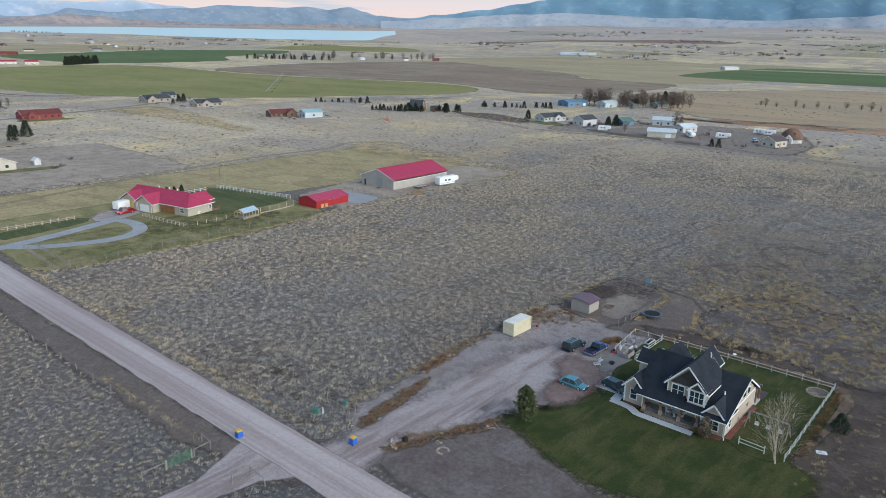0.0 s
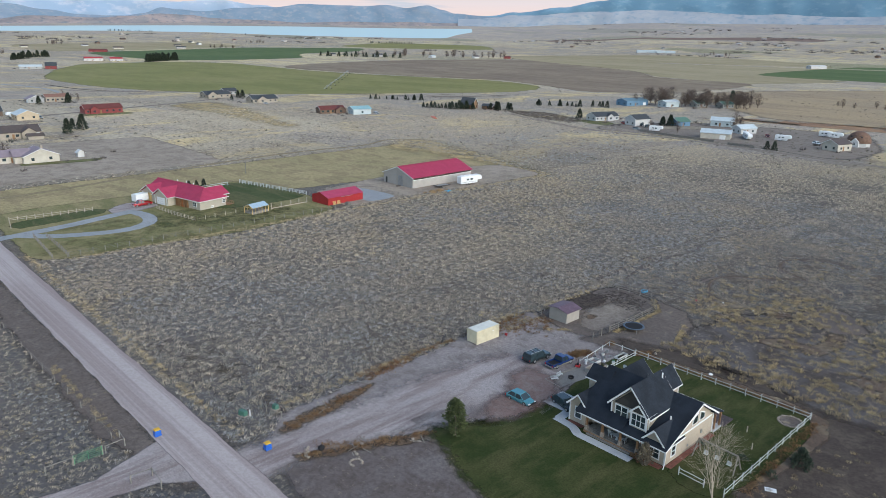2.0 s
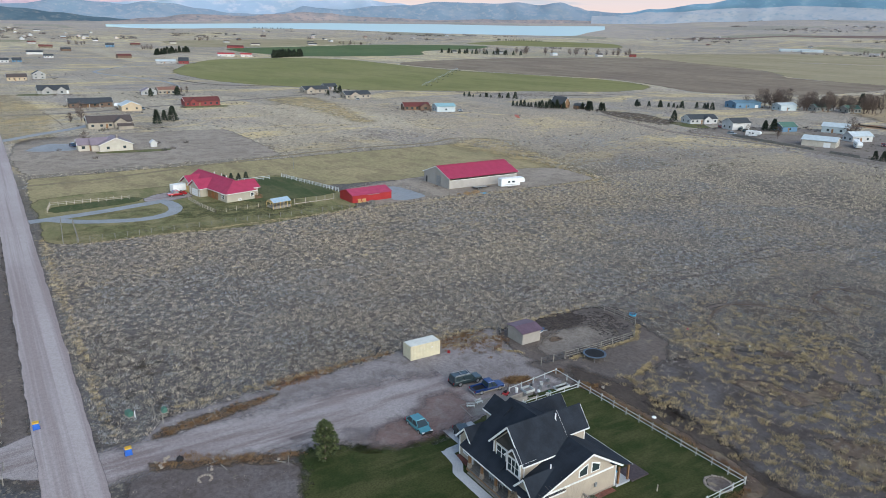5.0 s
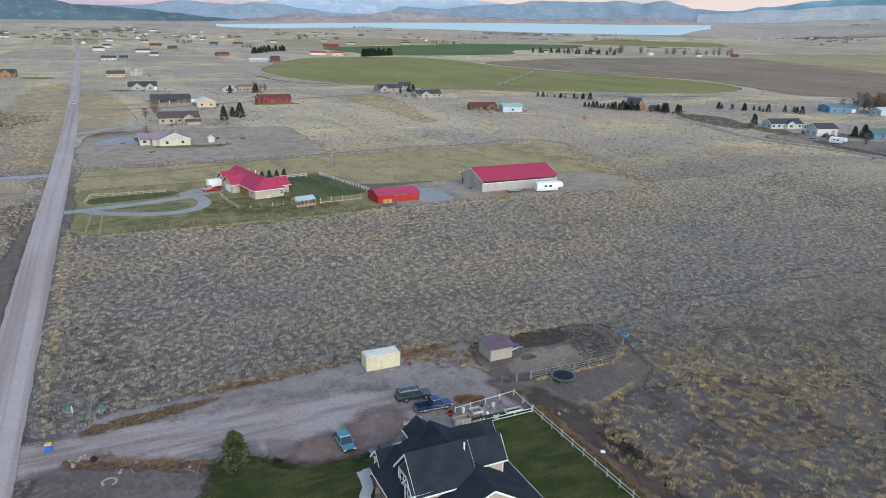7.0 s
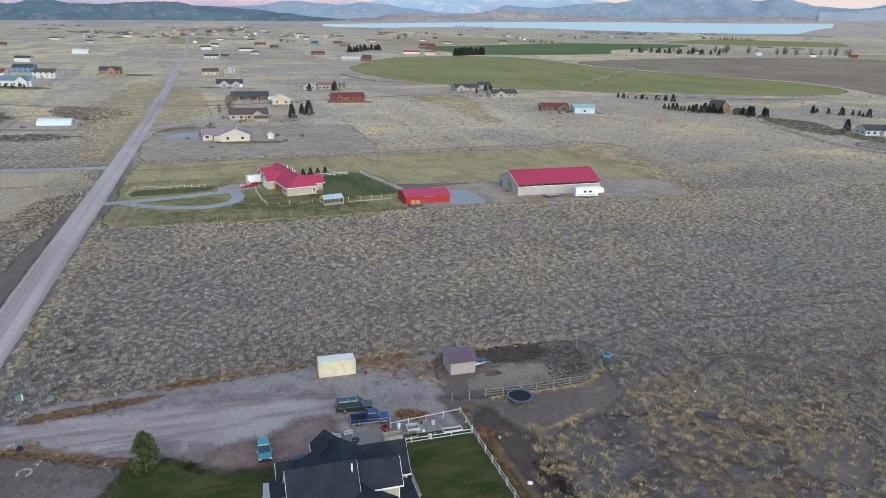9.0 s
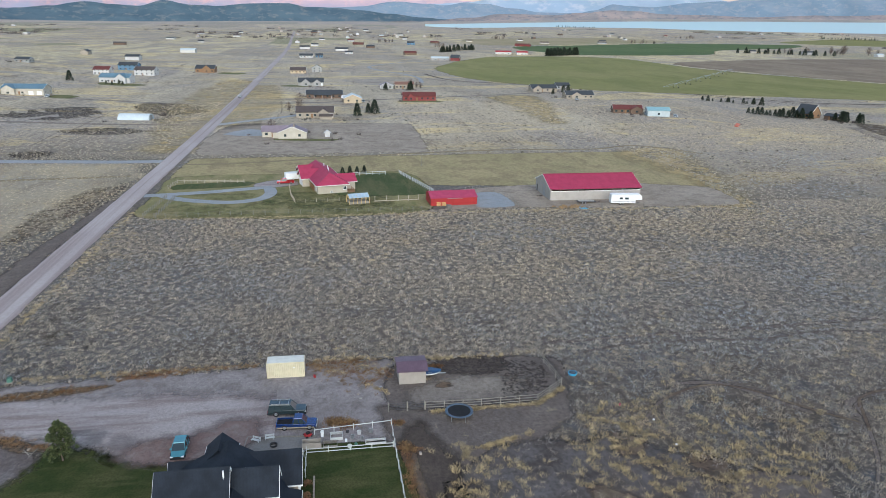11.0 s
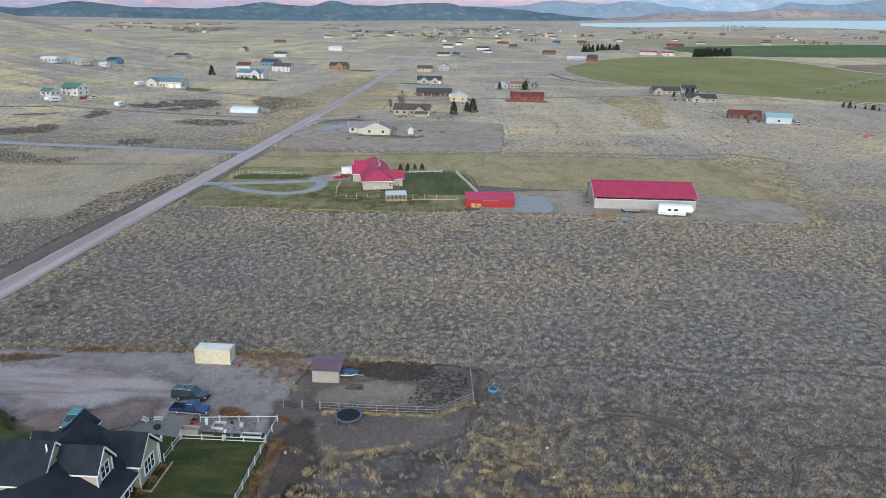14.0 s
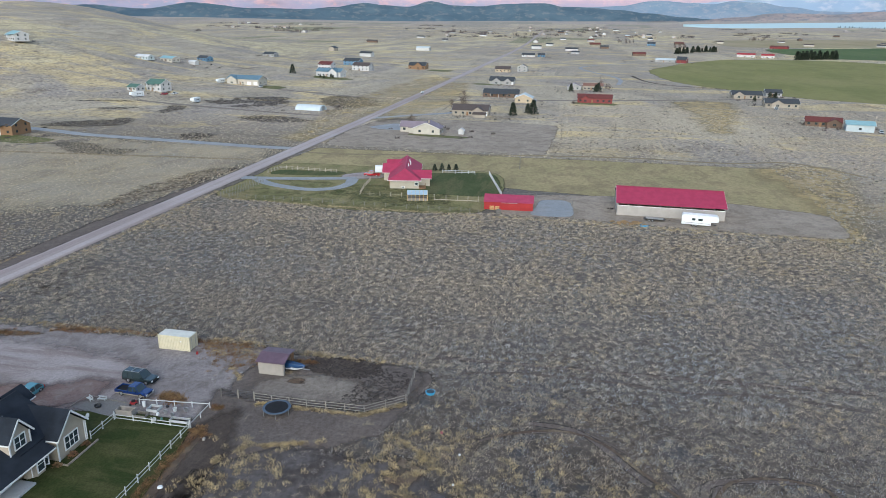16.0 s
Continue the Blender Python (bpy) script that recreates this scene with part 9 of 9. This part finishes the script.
pivot(-512, 373, -741, 566, 7)
net = thing("plastic_pipe", -322, 324, -38, "low heap of orange-red plastic pipe", "pipe")
for i in range(5):
    part("pipe", beam(bmesh.new(), (-7 + i * 0.6, i * 0.5, 0.25), (6 + i * 0.6, i * 0.5 + 0.6, 0.35), 0.45, sides=6), tone("orange_plastic", (0.5, 0.10, 0.05)), net)

# parked vehicles and trailers on the far lots
for x, y, rot, kind, c, lab in ((-211, 383, 100, "car", P_SILVER, "silver car on the gravel lane"), (-214, 399, 20, "suv", P_BLACK, "dark car before the white garage"), (-219, 402, 20, "suv", P_BLACK, "second dark car before the white garage"), (-231, 402, 70, "car", P_RED, "red car beside the white house"), (-150, 418, 30, "car", P_RED, "red car in a dirt yard"), (-122, 412, 60, "car", P_WHITE, "white car beside the dome house"), (-447, 279, 85, "suv", P_WHITE, "white van before the beige house"), (-357, 307, 80, "car", P_WHITE, "white car beside the blue shed"), (-440, 131, 90, "suv", P_SILVER, "silver truck by the yellow garage"), (-310, 78, 100, "car", P_BLUE, "blue car on the gravel pad"), (-460, -68, 90, "suv", P_WHITE, "white truck by the blue-roofed house"), (-388, -100, 60, "car", P_RED, "red car in the green-roofed yard"), (-394, -96, 80, "pickup", P_WHITE, "white truck in the green-roofed yard"), (-470, 49.5, 90, "suv", P_WHITE, "white car far along the gravel road")):
    vehicle("car" if kind != "pickup" else "pickup_truck", x, y, rot, 4.8, 1.9, 1.6, kind, c, lab, "car" if kind != "pickup" else "truck")
for x, y, rot, L, lab in ((-200, 386, 110, 7.5, "white camper parked in a lane yard"), (-156, 404, 30, 8, "white camper beside the cream shop"), (-152, 398, 40, 7, "second white camper beside the shop"), (-138, 409, 100, 8, "white trailer in a cluttered yard"), (-130, 448, 100, 7, "white trailer behind a fence"), (-124, 446, 100, 7, "pale trailer behind a fence"), (-371, -108, 70, 9, "white camper by the green-roofed house"), (-366, -66, 90, 8, "white box trailer by the lane"), (-452, 121, 0, 8, "white motorhome by the yellow garage"), (-462, -100, 80, 8, "white trailer by the blue-roofed house")):
    camper("travel_trailer", x, y, rot, L, lab, "far trailers")
rail_fence("board_fence", [(-206, 377), (-180, 373), (-158, 371)], "dark weathered board fence along the lane", "greywood", 1.5, 3.0, (0.3, 0.6, 0.9, 1.2), 0.15, (0.05, 0.28), group="lane fences")
rail_fence("board_fence", [(-150, 370), (-136, 369)], "dark weathered board fence along the lane", "greywood", 1.5, 3.0, (0.3, 0.6, 0.9, 1.2), 0.15, (0.05, 0.28), group="lane fences")
rail_fence("board_fence", [(-206, 395), (-200, 405), (-190, 422)], "dark weathered board fence between yards", "greywood", 1.5, 3.0, (0.3, 0.6, 0.9, 1.2), 0.15, (0.05, 0.28), group="lane fences")
area("white_house_lawn", [(-262, 392), (-238, 385), (-234, 396), (-250, 404)], M["greens"], 0.05, "green lawn before the white house", 1.5, 4, 0.5)
area("first_lawn", [(-288, 84), (-284, 108), (-289, 112), (-292, 84)], M["greens"], 0.05, "small green lawn by the cream house", 1, 3, 0.4)
area("red_house_lawn", [(-440, 156), (-438, 182), (-447, 182), (-448, 156)], M["greens"], 0.05, "green lawn before the red house", 1.5, 4, 0.5)
area("farm_lawn", [(-552, -62), (-548, -38), (-560, -30), (-572, -66)], M["greens"], 0.06, "green lawn round the white farmhouse", 2, 4, 0.8)
area("far_lawn", [(-690, 5), (-680, 25), (-700, 30), (-705, 8)], M["greens"], 0.06, "green lawn by the timber house", 2, 4, 0.8)
area("blue_lawn", [(-462, -70), (-455, -55), (-470, -52), (-474, -66)], M["greens"], 0.06, "green lawn by the blue-roofed house", 2, 4, 0.8)
area("west_lawn", [(-228, -92), (-222, -62), (-234, -56), (-240, -90)], M["greens"], 0.06, "bright green lawn before the timber house", 1.5, 4, 0.5)
area("dark_house_lawn", [(-556, 72), (-552, 90), (-562, 96), (-566, 74)], M["greens"], 0.06, "green lawn by the grey house", 2, 4, 0.8)


# ---- dry grass and weeds as real blades ----
def inside(px, py, poly):
    hit = np.zeros(len(px), bool)
    n = len(poly)
    for i in range(n):
        (x0, y0), (x1, y1) = poly[i - 1], poly[i]
        if y0 == y1:
            continue
        hit ^= ((y0 > py) != (y1 > py)) & (px < (x1 - x0) * (py - y0) / (y1 - y0) + x0)
    return hit


BARE_GROUND = ("road", "side_drive", "driveway", "yard", "pen_ground", "lawn", "back_garden", "patio", "front_pasture", "back_pasture", "barn_lot", "farm_drive", "road_verge", "dark_strip", "east_wasteland", "south_lot", "weed_bank", "drive_verge", "tyre_track", "garden_soil", "shed_apron", "farm_yard", "first_lot", "side_road", "field_trail", "red_gravel", "east_dirt", "bare_band", "wheel_mark", "bare_patch", "garden_ring", "farm_drive_loop", "house_lane")


def value_noise(x, y, scale, seed):
    """Smooth noise over the plan, 0 to 1."""
    r = np.random.RandomState(seed)
    g = r.rand(64, 64)
    u, v = x * scale + 1000, y * scale + 1000
    i, j = np.floor(u).astype(int), np.floor(v).astype(int)
    f, h = u - i, v - j
    f, h = f * f * (3 - 2 * f), h * h * (3 - 2 * h)
    a, b, c, d = g[i % 64, j % 64], g[(i + 1) % 64, j % 64], g[i % 64, (j + 1) % 64], g[(i + 1) % 64, (j + 1) % 64]
    return (a * (1 - f) + b * f) * (1 - h) + (c * (1 - f) + d * f) * h


def tufts(name, x, y, height, radius, blades, width, material, label, category, seed, bend=0.75, wind=0.0, ground=None):
    """Clumps of tapering blades at the given places, as one mesh."""
    r = np.random.RandomState(seed)
    n = len(x)
    height, radius = np.broadcast_to(height, n), np.broadcast_to(radius, n)
    X, Y, H, R = (np.repeat(q, blades) for q in (x, y, height, radius))
    m = n * blades
    a, q = r.rand(m) * 6.28318, np.sqrt(r.rand(m)) * R
    bx, by = X + q * np.cos(a), Y + q * np.sin(a)
    t = r.rand(m) * 6.28318
    w = width * (0.6 + 0.8 * r.rand(m))
    h = H * (0.55 + 0.6 * r.rand(m)) * (1.08 - 0.4 * (q / np.maximum(R, 1e-6)) ** 2)
    lx, ly = (np.cos(a) * 0.6 + r.randn(m) * 0.4) * h * bend, (np.sin(a) * 0.6 + r.randn(m) * 0.4) * h * bend
    lx, ly = lx - wind * 0.25 * h, ly + wind * h
    co = np.empty((m, 3, 3), np.float32)
    co[:, 0] = np.stack([bx - w * np.cos(t), by - w * np.sin(t), np.zeros(m)], 1)
    co[:, 1] = np.stack([bx + w * np.cos(t), by + w * np.sin(t), np.zeros(m)], 1)
    co[:, 2] = np.stack([bx + lx, by + ly, h], 1)
    if ground is not None:
        co[:, :, 2] += np.repeat(ground, blades)[:, None]
    me = bpy.data.meshes.new(name)
    me.vertices.add(m * 3)
    me.vertices.foreach_set("co", co.ravel())
    me.loops.add(m * 3)
    me.loops.foreach_set("vertex_index", np.arange(m * 3, dtype=np.int32))
    me.polygons.add(m)
    me.polygons.foreach_set("loop_start", np.arange(0, m * 3, 3, dtype=np.int32))
    me.update()
    me.validate()
    me.materials.append(material)
    return tagged(new(name, me), label, category, kind="stuff")


def scatter(x0, x1, y0, y1, per, seed, out=BARE_GROUND):
    r = np.random.RandomState(seed)
    n = int((x1 - x0) * (y1 - y0) * per)
    x, y = x0 + (x1 - x0) * r.rand(n), y0 + (y1 - y0) * r.rand(n)
    keep = np.ones(n, bool)
    for nm, poly in AREAS:
        if nm in out:
            keep &= ~inside(x, y, poly)
    # buildings and cars
    return x[keep], y[keep], r


def sow():
    # the big field between the houses, and the rough ground east and west of it: dense rounded clumps with dark gaps
    for k, (x0, x1, y0, y1, cell) in enumerate(((-160, -105, 50, 262, 1.3), (-105, -15, 50, 262, 1.3), (-15, 40, 120, 262, 1.4), (-262, -60, -75, 46, 1.15), (-330, -160, 233, 380, 1.9), (-160, 60, 262, 352, 1.35), (-440, -262, -110, 44, 2.5), (-440, -250, 150, 360, 2.7), (-330, -215, 56, 150, 2.2))):
        r = np.random.RandomState(100 + k)
        gx, gy = np.meshgrid(np.arange(x0, x1, cell), np.arange(y0, y1, cell), indexing="ij")
        x, y = (q.ravel() + cell * 0.95 * (r.rand(q.size) - 0.5) for q in (gx, gy))
        keep = np.ones(len(x), bool)
        for nm, poly in AREAS:
            if nm in BARE_GROUND:
                keep &= ~inside(x, y, poly)
        f = value_noise(x, y, 0.09, 5) * 0.55 + value_noise(x, y, 0.33, 6) * 0.45
        keep &= r.rand(len(x)) < np.clip((f - 0.12) * 3.0, np.where(x < -72, 0.7, 0.3), 1)
        keep &= ~((y < 66) & (y > 54) & (x > -98)) | (r.rand(len(x)) < 0.7)
        keep &= ~((x > -58) & (y > 118)) | (r.rand(len(x)) < 0.66)
        keep &= ~((x > -58) & (y < 95) & (k == 1))
        keep &= ~((x > -60) & (y > 116) & (k < 3)) | (value_noise(x, y, 0.55, 26) * 0.6 + value_noise(x, y, 0.2, 27) * 0.4 > 0.4)
        if k < 3:
            # a low matted carpet under the clumps
            cx, cy = (q.ravel() + 1.0 * (r.rand(q.size) - 0.5) for q in np.meshgrid(np.arange(x0, x1, 1.0), np.arange(y0, y1, 1.0), indexing="ij"))
            ok = ~((cx > -58) & (cy < 95)) & ((value_noise(cx, cy, 0.3, 31) * 0.6 + value_noise(cx, cy, 0.9, 32) * 0.4 > np.where((cx > -60) & (cy > 116) & (cy < 200), 0.5, 0.34)) | (r.rand(len(cx)) < np.where((cx > -60) & (cy > 116) & (cy < 200), 0.2, 0.5)))
            for nm, poly in AREAS:
                if nm in BARE_GROUND:
                    ok &= ~inside(cx, cy, poly)
            cx, cy = cx[ok], cy[ok]
            tufts("grass_mat", cx, cy, 0.16 + 0.1 * r.rand(len(cx)), 0.62, 16, 0.038, M["mat"], "matted grey and tan dry grass over the field", "grass", 330 + k, 0.9, 0.45)
        x, y, f = x[keep], y[keep], f[keep]
        size = (0.75 + 0.5 * r.rand(len(x))) * (0.7 + 0.6 * f)
        size = size * np.where((x > -62) & (y > 118), 1.45, 0.95)
        size = size * (0.72 if k == 3 else 1.12)
        far = k > 3
        pale = (x + 130 * (value_noise(x, y, 0.03, 21) - 0.5) + 70 * (value_noise(x, y, 0.25, 22) - 0.5) + 0.4 * np.clip(y - 170, 0, 99) < -118) if not far else (x < -245) | (k == 5)
        if k == 3:
            pale = (f > 0.25) & (x + 60 * (value_noise(x, y, 0.1, 23) - 0.5) < -90)
        rough = (x > -64 + 14 * (value_noise(x, y, 0.07, 24) - 0.5)) & (y > 116) & (y < 185 + 60 * value_noise(x, y, 0.05, 25)) if not far else np.zeros(len(x), bool)
        for q, (mask, mat, lab, blades, width) in enumerate(((~pale & ~rough, "sage", "grey-brown dry bunchgrass and sage over the field", 27, 0.025), (pale & ~rough, "sagepale", "pale straw-grey bunchgrass towards the farm fence", 27, 0.025), (rough, "sagedark", "brownish matted bunchgrass beyond the garden", 34, 0.018))):
            if mask.sum():
                tufts("dry_grass", x[mask], y[mask], 0.44 * size[mask], (0.44 if not far else 0.6) * size[mask], (20 if k == 3 else 30 if k == 0 else blades) if not far else 14, width if not far else 0.06, M[mat], lab, "grass", 200 + k * 3 + q, 0.8, 0.35)
    # straw-coloured bunches
    x, y, r = scatter(-160, -60, 52, 236, 0.5, 301)
    f = value_noise(x, y, 0.045, 9) * 0.6 + value_noise(x, y, 0.22, 10) * 0.4
    keep = (f > np.where(x < -125, 0.46, 0.56)) & (r.rand(len(x)) < np.where(x < -125, 0.6, 0.45))
    tufts("straw_grass", x[keep], y[keep], 0.36, 0.38, 34, 0.016, M["straw"], "yellow straw bunchgrass in the field", "grass", 302)
    x, y, r = scatter(-240, -70, -60, 42, 0.3, 311)
    f = value_noise(x, y, 0.05, 19) * 0.5 + value_noise(x, y, 0.3, 20) * 0.5
    keep = (f > 0.5)
    tufts("straw_grass", x[keep], y[keep], 0.25, 0.3, 26, 0.018, M["straw"], "yellow straw bunchgrass beside the road", "grass", 312)
    x, y, r = scatter(-62, 38, 120, 240, 0.16, 313)
    f = value_noise(x, y, 0.06, 33) * 0.5 + value_noise(x, y, 0.35, 34) * 0.5
    keep = (f > 0.5) & (r.rand(len(x)) < 0.7)
    tufts("straw_grass", x[keep], y[keep], 0.42, 0.4, 34, 0.02, M["straw"], "golden bunchgrass among the grey field", "grass", 314)
    # fringes along the road, the driveway and the farm fence
    r = np.random.RandomState(41)
    lines = (((-168, 54.6), (-66, 54.2), 300, 0.8), ((-69.0, 62), (-69.8, 97), 110, 0.9), ((-70.0, 105), (-70.2, 116), 90, 0.9), ((-157.8, 62), (-157.2, 100), 150, 0.8), ((-157.2, 100), (-157.6, 136), 180, 1.0), ((-157.4, 140), (-155.5, 232), 420, 1.1),
             ((-52.5, 121), (-52.6, 136), 170, 0.3), ((-52.6, 136), (-56.6, 141), 90, 0.3), ((-41.3, 123.6), (-43.5, 124.2), 30, 0.5), ((-43.2, 126), (-44.8, 131), 60, 0.4), ((-45.5, 146), (-38, 154), 60, 0.9), ((-49, 141), (-44.5, 147), 40, 0.7), ((-38, 146), (-34, 149.5), 40, 0.7), ((-34, 155.5), (-27, 151), 40, 0.8), ((-62, 122.2), (-61, 118.5), 20, 0.3), ((-61.5, 112.5), (-58.5, 115.5), 24, 0.4), ((-69.0, 122), (-68.4, 126), 50, 0.8), ((-67.5, 106), (-65, 110), 30, 0.9), ((-67, 111), (-66, 116), 40, 1.0), ((-12, 84), (4, 110), 60, 4.0), ((-14, 88), (-10, 112), 40, 1.5), ((-103, 42.2), (-76, 42.4), 60, 0.5), ((-68.5, 117), (-68.6, 140), 90, 0.9), ((-156, 233.4), (-245, 234.0), 160, 1.4), ((-246, 60), (-249, 230), 120, 1.2))
    xs, ys = [], []
    for (ax, ay), (bx, by), n, sp in lines:
        t = r.rand(n)
        xs.append(ax + (bx - ax) * t + r.randn(n) * sp * 0.6)
        ys.append(ay + (by - ay) * t + r.randn(n) * sp * 0.6)
    tufts("straw_grass", np.concatenate(xs), np.concatenate(ys), 0.34, 0.32, 44, 0.012, M["straw"], "tall straw fringe along roads and fences", "grass", 303)
    # single clumps on the weedy bare ground
    x, y, r = scatter(-52, 25, 119, 176, 0.5, 304, ("lawn", "back_garden", "pen_ground"))
    f = value_noise(x, y, 0.12, 12) * 0.7 + value_noise(x, y, 0.5, 13) * 0.3
    keep = (f > 0.44) & ~((x < -44) & (y < 140)) & (r.rand(len(x)) < np.where(y > 152, 0.5, 0.9))
    tufts("straw_grass", x[keep], y[keep], 0.34 + 0.26 * r.rand(keep.sum()), 0.48, 38, 0.026, M["straw"], "scattered straw clumps on bare ground", "grass", 305)
    x, y, r = scatter(-44, 20, 121, 158, 0.75, 306, ("lawn", "back_garden", "pen_ground", "dark_strip", "bare_patch"))
    f = value_noise(x, y, 0.1, 14) * 0.6 + value_noise(x, y, 0.4, 15) * 0.4 + 0.006 * (x + 30)
    keep = (f > 0.44) & (r.rand(len(x)) < 0.85)
    tufts("dry_grass", x[keep], y[keep], 0.18 + 0.16 * r.rand(keep.sum()), 0.34, 30, 0.014, M["sagedark"], "thin dry weeds on bare ground", "grass", 307, 0.6, 0.3)
    x, y, r = scatter(-46, 20, 121, 166, 0.3, 315, ("lawn", "back_garden", "pen_ground"))
    keep = value_noise(x, y, 0.16, 35) * 0.5 + value_noise(x, y, 0.6, 36) * 0.5 > 0.5
    tufts("straw_grass", x[keep], y[keep], 0.45 + 0.2 * r.rand(keep.sum()), 0.5, 40, 0.028, M["straw"], "large golden bunchgrass clumps on the waste ground", "grass", 316)
    x, y, r = scatter(-55, 0, 54, 74, 0.35, 308, ("lawn", "driveway", "road"))
    tufts("dry_grass", x, y, 0.16, 0.3, 14, 0.014, M["sagedark"], "thin dry weeds between road and lawn", "grass", 309)
    # rusty weeds
    r = np.random.RandomState(51)
    xs, ys = [], []
    for (ax, ay), (bx, by), n, sp in (((-63.4, 60), (-65.2, 75), 70, 0.8), ((-56.3, 58), (-50.0, 73), 55, 0.7), ((-69.2, 76), (-69.4, 97), 60, 0.6), ((-51.9, 107.2), (-50.6, 110.2), 120, 0.9), ((-46, 116.4), (-18, 116.8), 160, 0.6), ((-15.8, 92), (-16, 115), 90, 0.6), ((-68.9, 99), (-69.2, 112), 60, 0.7), ((-67.5, 76), (-68.6, 86), 50, 0.8), ((-66.5, 106), (-61.5, 114), 36, 2.2), ((-66, 110), (-64, 117), 40, 1.6), ((-57, 60), (-52, 68), 40, 0.9), ((-67.5, 104.5), (-68.5, 114), 60, 1.2), ((-44.5, 115.6), (-43.5, 118), 25, 0.5), ((-50.5, 115.5), (-50.2, 116.5), 20, 0.4), ((-65.6, 121.3), (-65.8, 124.5), 30, 0.5)):
        n = int(n * 2.3)
        t = r.rand(n)
        xs.append(ax + (bx - ax) * t + r.randn(n) * sp * 0.6)
        ys.append(ay + (by - ay) * t + r.randn(n) * sp * 0.6)
    tufts("dry_weeds", np.concatenate(xs), np.concatenate(ys), 0.18 + 0.3 * r.rand(sum(len(q) for q in xs)), 0.34, 26, 0.02, M["rust"], "rusty brown weeds along the driveway", "weeds", 310)

    # low sagebrush dots over the plain
    r = np.random.RandomState(61)
    n = 11000
    a, q = np.radians(r.uniform(-5, 145, n)), 260 + 1500 * r.rand(n) ** 1.3
    x, y = CX - q * np.sin(a), CY + q * np.cos(a)
    keep = value_noise(x, y, 0.011, 62) * 0.6 + value_noise(x, y, 0.05, 63) * 0.4 > 0.5
    for nm, poly in AREAS:
        if nm in BARE_GROUND or nm.endswith("_field") or nm.endswith("lane") or nm == "first_gravel":
            keep &= ~inside(x, y, poly)
    hills = np.array([gz(u, v) for u, v in zip(x, y)]) > 0.6
    keep &= ~hills
    tufts("sagebrush", x[keep], y[keep], 0.4 + 0.5 * r.rand(keep.sum()), 0.7, 9, 0.14, M["brush"], "low dark sagebrush dotted over the plain", "shrubs", 64)


    # bushes, woodpiles and dry weeds round the houses of the plain
    r = np.random.RandomState(81)
    homes = [o.matrix_basis.translation for o in scene.objects if o.parent is None and o.get("category") in ("house", "barn", "shed", "cabin", "garage")]
    xs, ys, hs = [], [], []
    for p in homes:
        if math.hypot(p.x, p.y) < 255:
            continue
        for i in range(6):
            a, d = r.rand() * 6.283, 8.5 + 13 * r.rand()
            xs.append(p.x + d * math.cos(a))
            ys.append(p.y + d * math.sin(a))
            hs.append(0.5 + 1.5 * r.rand() ** 2)
    xs, ys, hs = np.array(xs), np.array(ys), np.array(hs)
    keep = np.ones(len(xs), bool)
    for nm, poly in AREAS:
        if nm in ("road", "side_road", "house_lane", "north_lane", "cross_lane"):
            keep &= ~inside(xs, ys, poly)
    for p in homes:
        keep &= np.hypot(xs - p.x, ys - p.y) > 8
    xs, ys, hs = xs[keep], ys[keep], hs[keep]
    tufts("yard_bushes", xs, ys, hs, 0.5 + 0.5 * hs, 26, 0.14, M["grove"], "dark bushes and weeds round the distant houses", "shrubs", 82, 0.5, 0.0, np.array([gz(u, v) for u, v in zip(xs, ys)]))

    # far groves and windbreaks, and the small buildings of the settlements among them
    r = np.random.RandomState(71)
    n = 9000
    a, q = np.radians(r.uniform(-25, 118, n)), 1900 + 2350 * r.rand(n) ** 0.8
    x, y = CX - q * np.sin(a), CY + q * np.cos(a)
    keep = value_noise(x, y, 0.0042, 72) * 0.55 + value_noise(x, y * 3, 0.004, 73) * 0.45 > 0.64
    keep &= ~((np.degrees(a) > 36) & (q > 3200))
    for nm, poly in AREAS:
        if nm.endswith("_field"):
            keep &= ~inside(x, y, poly)
    x, y = x[keep], y[keep]
    z = np.array([gz(u, v) for u, v in zip(x, y)])
    tufts("far_grove", x, y, 2.5 + 3.5 * r.rand(len(x)), 9.0, 14, 1.3, M["grove"], "dark distant groves and hedgerows across the plain", "trees", 74, 0.35, 0.0, z)
    verts, faces = [], []
    for k in range(0, len(x), 13):
        cx, cy, w, d, h = x[k] + r.uniform(-25, 25), y[k] + r.uniform(-25, 25), r.uniform(5, 12), r.uniform(4, 6), r.uniform(3, 5)
        g, i = gz(cx, cy), len(verts)
        verts += [(cx - w, cy - d, g), (cx + w, cy - d, g), (cx + w, cy + d, g), (cx - w, cy + d, g), (cx - w, cy - d, g + h), (cx + w, cy - d, g + h), (cx + w, cy + d, g + h), (cx - w, cy + d, g + h), (cx - w, cy, g + h * 1.5), (cx + w, cy, g + h * 1.5)]
        faces += [tuple(i + v for v in f) for f in ((0, 1, 5, 4), (2, 3, 7, 6), (1, 2, 6, 9, 5), (3, 0, 4, 8, 7), (4, 5, 9, 8), (6, 7, 8, 9))]
    tagged(link_mesh("far_settlement", verts, faces, M["settlement"]), "tiny pale houses and sheds far out on the plain", "houses", kind="stuff")


sow()
